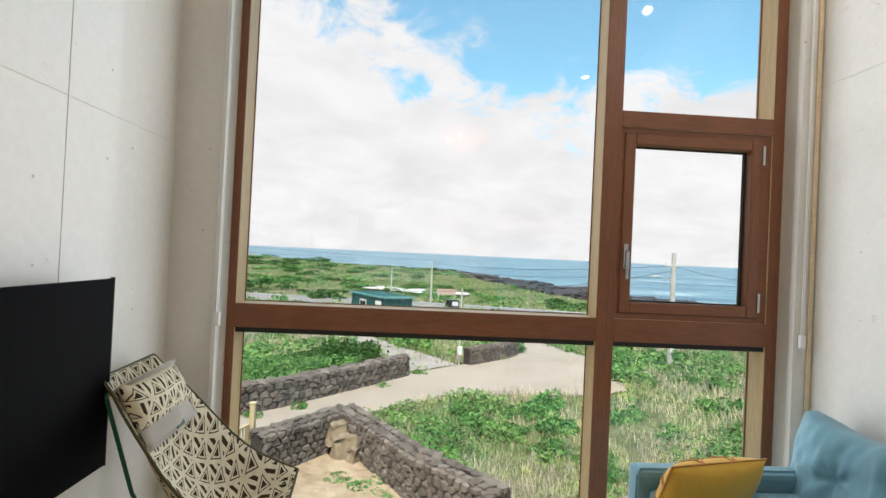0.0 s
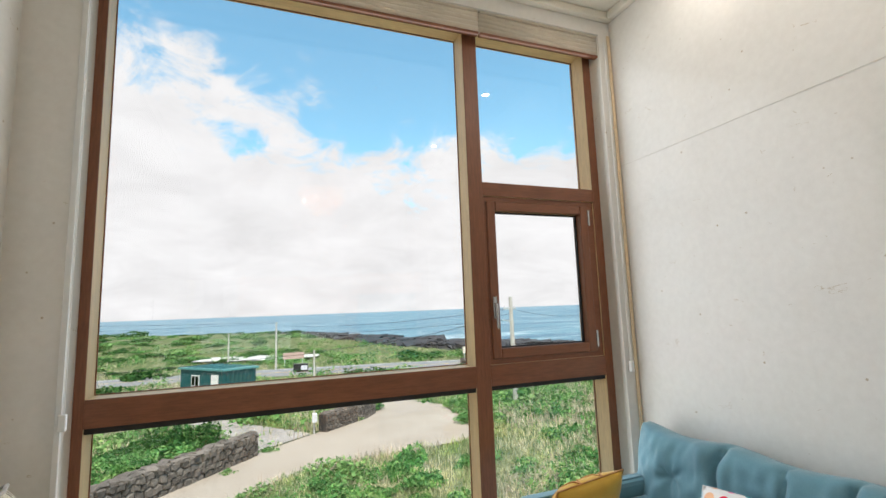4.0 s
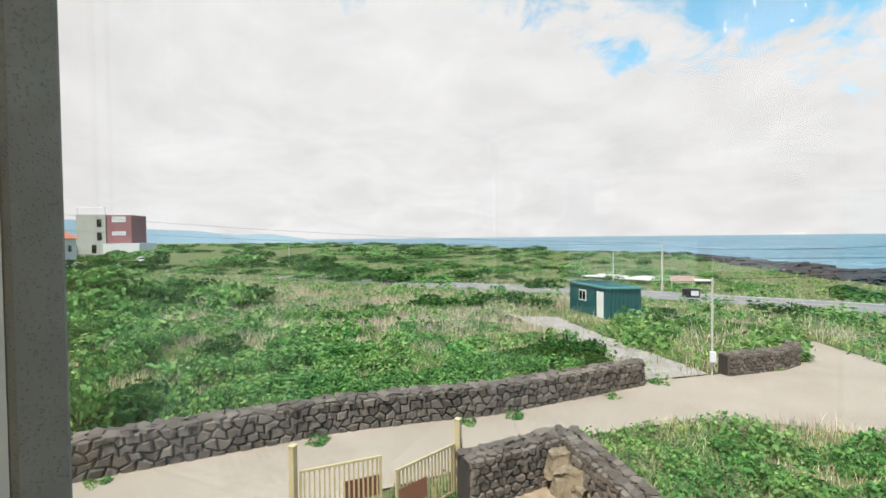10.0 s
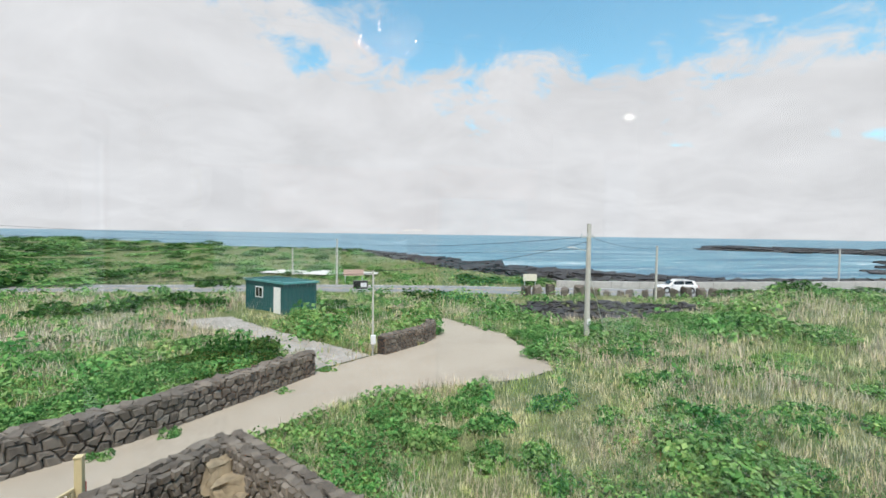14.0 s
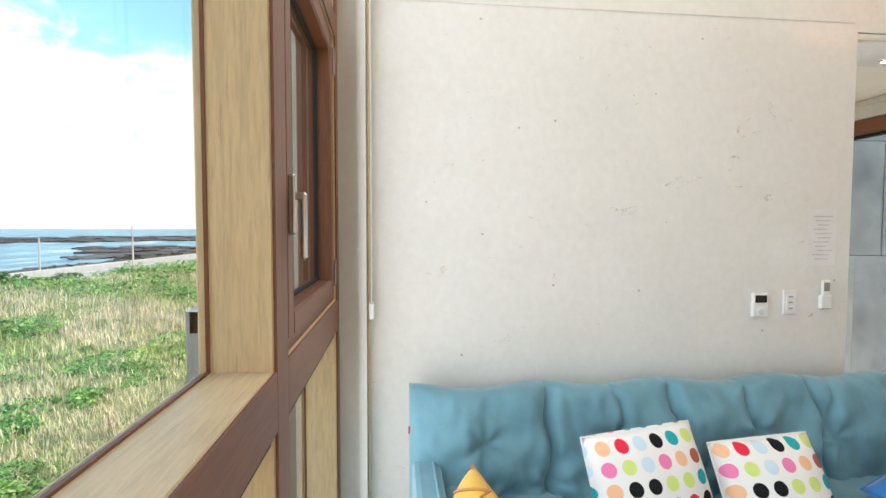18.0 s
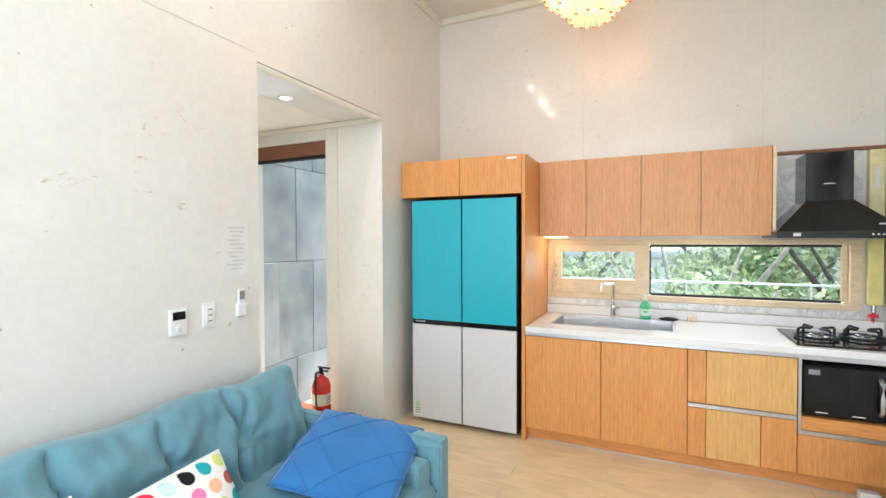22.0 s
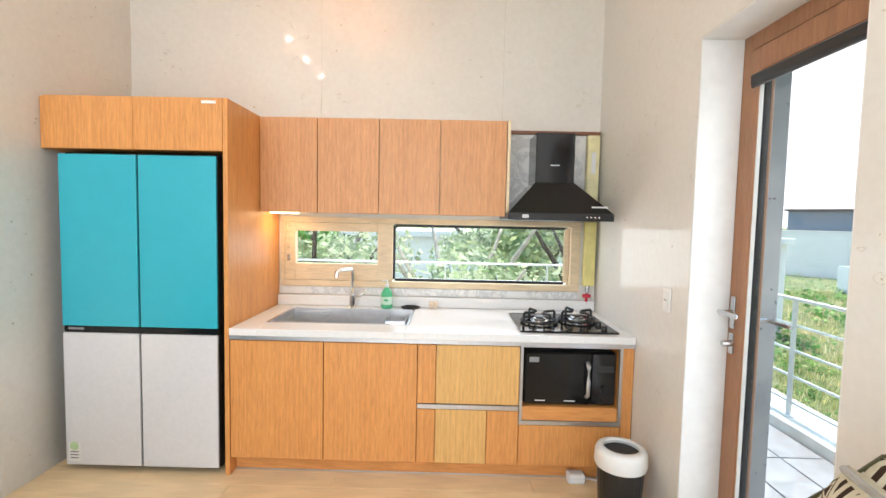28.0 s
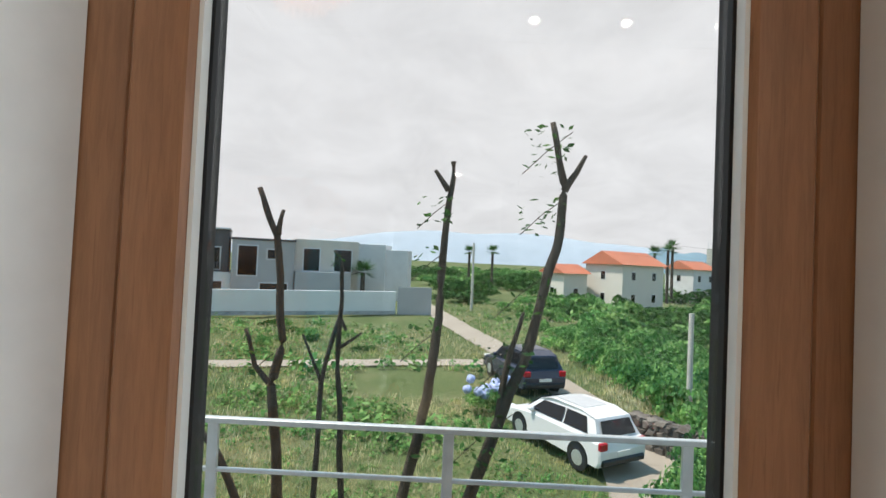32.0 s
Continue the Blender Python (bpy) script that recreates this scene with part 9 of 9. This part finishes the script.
# leaves lightened: haze and glare on the kitchen pane put into their colour
HAZELEAF = blade_mat("haze_lightened_leaves", [(0.0, (0.14, 0.25, 0.12)), (0.5, (0.30, 0.42, 0.22)), (1.0, (0.55, 0.62, 0.42))], [(0.0, (0.20, 0.28, 0.15)), (0.5, (0.38, 0.46, 0.28)), (1.0, (0.62, 0.66, 0.50))], 0.4)


def tree(x, y, height, crown, n, label, dark=False, base=None, pale=False):
    z = land_z(x, y) if base is None else base
    t = thing("tree", label, "tree", (x, y, z))
    bark = plain("pale_bark", (0.42, 0.38, 0.32), 0.9, vary=0.3, scale=6, bump=0.3) if pale else BARK
    pts = [Vector((0, 0, 0)), Vector((0.1, 0.05, height * 0.35)), Vector((-0.05, 0.1, height * 0.6))]
    out, rs = wobble(pts, 0.16, 0.08)
    part("trunk", bm_tube(out, rs, 9), bark, t, smooth=True)
    r = random.Random(int(x * 10 + y))
    for k in range(6):
        a = k * 1.05 + r.uniform(-0.3, 0.3)
        tip = Vector((math.cos(a) * crown * 0.8, math.sin(a) * crown * 0.8, height * r.uniform(0.75, 1.0)))
        out, rs = wobble([Vector((0.05, 0.05, height * r.uniform(0.3, 0.55))), tip * 0.55 + Vector((0, 0, height * 0.25)), tip], 0.08, 0.02, 4)
        part("limb", bm_tube(out, rs, 7), bark, t, smooth=True)
    v, q = leaf_cloud(int(abs(x) * 7 + abs(y)), n * 3, (1, 1, 0.9), 0.038, 18)
    me = bpy.data.meshes.new("crown")
    me.from_pydata((v * np.array([crown, crown, crown * 0.95]) + np.array([0, 0, height * 0.62])).tolist(), [], q.tolist())
    me.materials.append(LUSH if dark else HAZELEAF)
    cr = new("crown", me)
    cr.parent = t


# behind the kitchen window
tree(0.9, -8.8, 5.4, 1.7, 800, "leafy tree with a pale bent trunk behind the kitchen", False, None, True)
tree(3.4, -9.6, 5.6, 2.0, 800, "leafy green tree behind the kitchen", False)
tree(-1.6, -9.2, 5.4, 1.8, 850, "green tree behind the kitchen")
tree(-0.4, -13.0, 6.0, 2.4, 1300, "green tree further behind the kitchen", False)
tree(5.2, -12.0, 6.0, 2.4, 1300, "green tree at the corner behind the kitchen", True)
# invented block, added so that the view behind the trees reads white
rb = thing("rear_building", "long pale block added as a bright backdrop behind the trees", "building", (1.5, -26, -3.6))
house_box(rb, "wall", (-16, -3, 0, 16, 3, 4.3), plain("pale_sheet", (0.72, 0.76, 0.78), 0.7, vary=0.06, scale=0.8))
house_box(rb, "roof", (-16.2, -3.2, 4.3, 16.2, 3.2, 4.6), plain("pale_roof_sheet", (0.66, 0.70, 0.72), 0.6, vary=0.06, scale=0.8))
railing("rear_railing", (-2.5, -7.0, 0), (6.0, -7.0, 0), (1.0, 0.8, 0.6, 0.4), -0.3, 1.2)
solid("rear_terrace", bm_box(-2.6, -7.2, -0.6, 6.2, YK - T, -0.3), RAW, "grey concrete terrace behind the kitchen", "terrace", "structure")


def palm(x, y, h, label, z=None, spread=1.0):
    z = land_z(x, y) if z is None else z
    p = thing("palm_tree", label, "tree", (x, y, z))
    part("trunk", bm_rod((0, 0, 0), (0, 0, h), 0.28, 0.22, 10), BARK, p)
    v, q = [], []
    for k in range(int(34 * spread ** 1.8)):
        a, e = rng.uniform(0, 6.28), rng.uniform(-0.3 if spread == 1 else -0.85, 1.3)
        d = Vector((math.cos(a) * math.cos(e), math.sin(a) * math.cos(e), math.sin(e)))
        s = d.cross(Vector((0, 0, 1))).normalized()
        for m in range(7):
            w = (m - 3) * 0.22
            tip = Vector((0, 0, h)) + (d * 1.9 + s * w * 1.3) * spread * rng.uniform(0.85, 1.1) - Vector((0, 0, 0.25 * spread))
            b0 = Vector((0, 0, h)) + d * 0.5
            i = len(v)
            v += [tuple(b0 - s * 0.07 * spread), tuple(b0 + s * 0.07 * spread), tuple(tip)]
            q.append((i, i + 1, i + 2))
    me = bpy.data.meshes.new("fronds")
    me.from_pydata(v, [], q)
    me.materials.append(DARKLEAF)
    f = new("fronds", me)
    f.parent = p


palm(-50, -12.6, 3.6, "fan palm behind the white wall")
for px, py, ph in ((-35.6, -37.0, 4.9), (-37.0, -35.9, 4.6), (-38.4, -34.9, 5.0), (-39.7, -34.0, 5.3), (-40.8, -32.6, 5.0), (-42.4, -31.6, 4.3), (-36.4, -39.5, 5.3), (-39.2, -37.4, 5.1)):
    palm(px, py, ph - 0.8 + rng.uniform(-0.5, 0.6), "fan palm behind the white wall beside the villa", None, 1.5)
for k in range(16):
    px, py = -58.0 - rng.uniform(0, 22), -38.0 - 3.4 * k
    shrub(px, py, rng.uniform(4.0, 6.0), rng.uniform(4.2, 6.0), rng.random() < 0.6, label="dark green grove tree beyond the white wall")
for px, py, ps in ((-47.0, -9.6, 2.0), (-49.5, -7.4, 2.3), (-46.0, -12.6, 1.6), (-50.0, -4.2, 2.2)):
    shrub(px, py, ps, ps * 1.1, False, label="round green shrub beside the beige villa")
palm(-90, 0.5, 7.0, "far tall palm above the grove")
palm(-90, 5.0, 7.2, "far tall palm above the grove")
for px, py, ph in ((-83.5, 35.8, 9.6), (-85.6, 37.6, 10.4), (-84.4, 33.8, 9.0)):
    palm(px, py, ph, "tall palm beside the orange-roofed house")

# ---- rocks and distance ----
_b = boulder(3, 0.3)
_bv = np.array([v.co[:] for v in _b.verts])
_b.verts.index_update()
_bf = [[v.index for v in f.verts] for f in _b.faces]
_b.free()


def rock_field(name, spots, label):
    vs, fs = [], []
    for x, y, z, sx, sy, sz in spots:
        a = rng.uniform(0, 6.28)
        R = np.array([[math.cos(a), -math.sin(a), 0], [math.sin(a), math.cos(a), 0], [0, 0, 1]])
        k = len(vs)
        p = (_bv * (1 + np.random.default_rng(len(vs)).normal(0, 0.10, _bv.shape))) * [sx, sy, sz]
        vs += (p @ R.T + [x, y, z]).tolist()
        fs += [[k + i for i in f] for f in _bf]
    me = bpy.data.meshes.new(name)
    me.from_pydata(vs, [], fs)
    me.materials.append(BASALT_FAR)
    return tagged(new(name, me), label, "rocks", kind="stuff")


BASALT_FAR = plain("wet_basalt", (0.035, 0.033, 0.035), 0.8, vary=0.4, scale=0.6, bump=0.3)
spots = []
for k in range(2300):
    x = rng.uniform(2, 125)
    off = abs(rng.gauss(0, 4.5)) - 4
    y = coast_y(x) + off
    if line_gap(x, y, COAST_ROAD) > 6:
        s = rng.uniform(0.7, 2.8)
        spots.append((x, y, SEA + rng.uniform(0.1, 0.9), s * 1.4, s, s * 0.75))
for k in range(1000):
    x = rng.uniform(13, 58)
    y = coast_y(x) + rng.uniform(-3, 6 + 24 * math.exp(-((x - 31) / 13) ** 2))
    s = rng.uniform(1.2, 3.8)
    if line_gap(x, y, COAST_ROAD) > 7:
        spots.append((x, y, SEA + rng.uniform(0.1, 0.8), s * 1.7, s, s * 0.62))
rock_field("shore_rocks", spots, "black basalt rocks along the shore")
spots = []
for k in range(330):
    a, rr = rng.uniform(0, 6.28), math.sqrt(rng.random())
    x, y = 23.5 + 7.8 * rr * math.cos(a), 33 + 5.8 * rr * math.sin(a)
    s = rng.uniform(0.2, 0.75)
    spots.append((x, y, land_z(x, y) + 0.05, s * 1.3, s, s * 0.7))
rock_field("hollow_rocks", spots, "black lava rubble in the hollow by the coast road")
for k in range(17):
    x = 21.5 + 1.25 * k + rng.uniform(-0.3, 0.3)
    y = float(np.interp(x, [p[0] for p in COAST_ROAD], [p[1] for p in COAST_ROAD])) - 4.6
    o = new("marker_stone", STONES[rng.randrange(10)])
    s = rng.uniform(0.7, 1.2)
    o.matrix_world = Matrix.Translation((x, y, land_z(x, y) + s * 0.35)) @ Matrix.Rotation(rng.uniform(0, 6), 4, "Z") @ Matrix.Diagonal((s * 0.8, s * 0.7, s * rng.uniform(0.8, 1.3), 1))
    tagged(o, "dark upright lava stone along the road edge", "rock", "roadside stones")
spots = []
for k in range(150):
    a, d = math.radians(rng.uniform(44, 70)), rng.uniform(330, 470)
    spots.append((d * math.sin(a), d * math.cos(a), SEA + 0.2, rng.uniform(8, 26), rng.uniform(6, 14), rng.uniform(0.8, 2.6)))
for k in range(60):
    a, d = math.radians(rng.uniform(58, 72)), rng.uniform(150, 230)
    spots.append((d * math.sin(a), d * math.cos(a), SEA + 0.1, rng.uniform(4, 12), rng.uniform(3, 7), rng.uniform(0.6, 1.5)))
rock_field("headland_rocks", spots, "low black lava headland across the bay")


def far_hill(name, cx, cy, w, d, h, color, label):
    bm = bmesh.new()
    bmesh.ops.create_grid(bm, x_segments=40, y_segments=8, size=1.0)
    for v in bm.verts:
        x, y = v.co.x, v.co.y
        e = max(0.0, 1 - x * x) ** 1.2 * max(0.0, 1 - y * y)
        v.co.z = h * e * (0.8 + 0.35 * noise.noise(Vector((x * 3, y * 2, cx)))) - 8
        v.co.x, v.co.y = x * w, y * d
    # the haze of distance is put into each hill's colour
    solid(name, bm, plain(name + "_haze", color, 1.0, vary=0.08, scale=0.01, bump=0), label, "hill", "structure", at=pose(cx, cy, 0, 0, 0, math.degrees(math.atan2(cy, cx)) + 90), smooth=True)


far_hill("backdrop_hill", -783, 377, 150, 80, 50, (0.16, 0.25, 0.30), "far hill across the bay, coloured blue-green for haze")
far_hill("backdrop_hill", -725, 478, 190, 80, 32, (0.18, 0.27, 0.32), "far hill across the bay, coloured blue-green for haze")
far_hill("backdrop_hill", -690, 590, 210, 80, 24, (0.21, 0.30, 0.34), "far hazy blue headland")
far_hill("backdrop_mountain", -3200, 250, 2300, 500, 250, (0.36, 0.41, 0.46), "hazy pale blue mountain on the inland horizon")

# ---- floor boards, piece by piece ----
floor = tagged(new("floor", to_mesh("floor", bm_box(-0.001, YK + 0.002, -0.012, W + 0.424, YW - 0.002, -0.007), FLOORM)), "pale honey-coloured wooden floor boards", "floor", kind="structure")
_bw, _bl = 0.147, 1.13
_board = to_mesh("board", bm_box(0.0006, 0.0006, -0.007, _bl - 0.0006, _bw - 0.0006, 0.0, 0.001), FLOORM)
for j in range(32):
    y = YK + 0.003 + j * _bw
    for i in range(2):
        b = new("board", _board)
        b.parent, b.location = floor, (0.002 + (i + (0.5 if j % 2 else 0.0)) * _bl, y, 0)
    if j % 2:
        for x0, x1 in ((0.002, 0.5 * _bl), (2.5 * _bl + 0.002, W + 0.42)):
            part("board", bm_box(x0, y + 0.0006, -0.007, x1 - 0.0006, y + _bw - 0.0006, 0.0, 0.001), FLOORM, floor)
    else:
        part("board", bm_box(2 * _bl + 0.0026, y + 0.0006, -0.007, W + 0.42, y + _bw - 0.0006, 0.0, 0.001), FLOORM, floor)
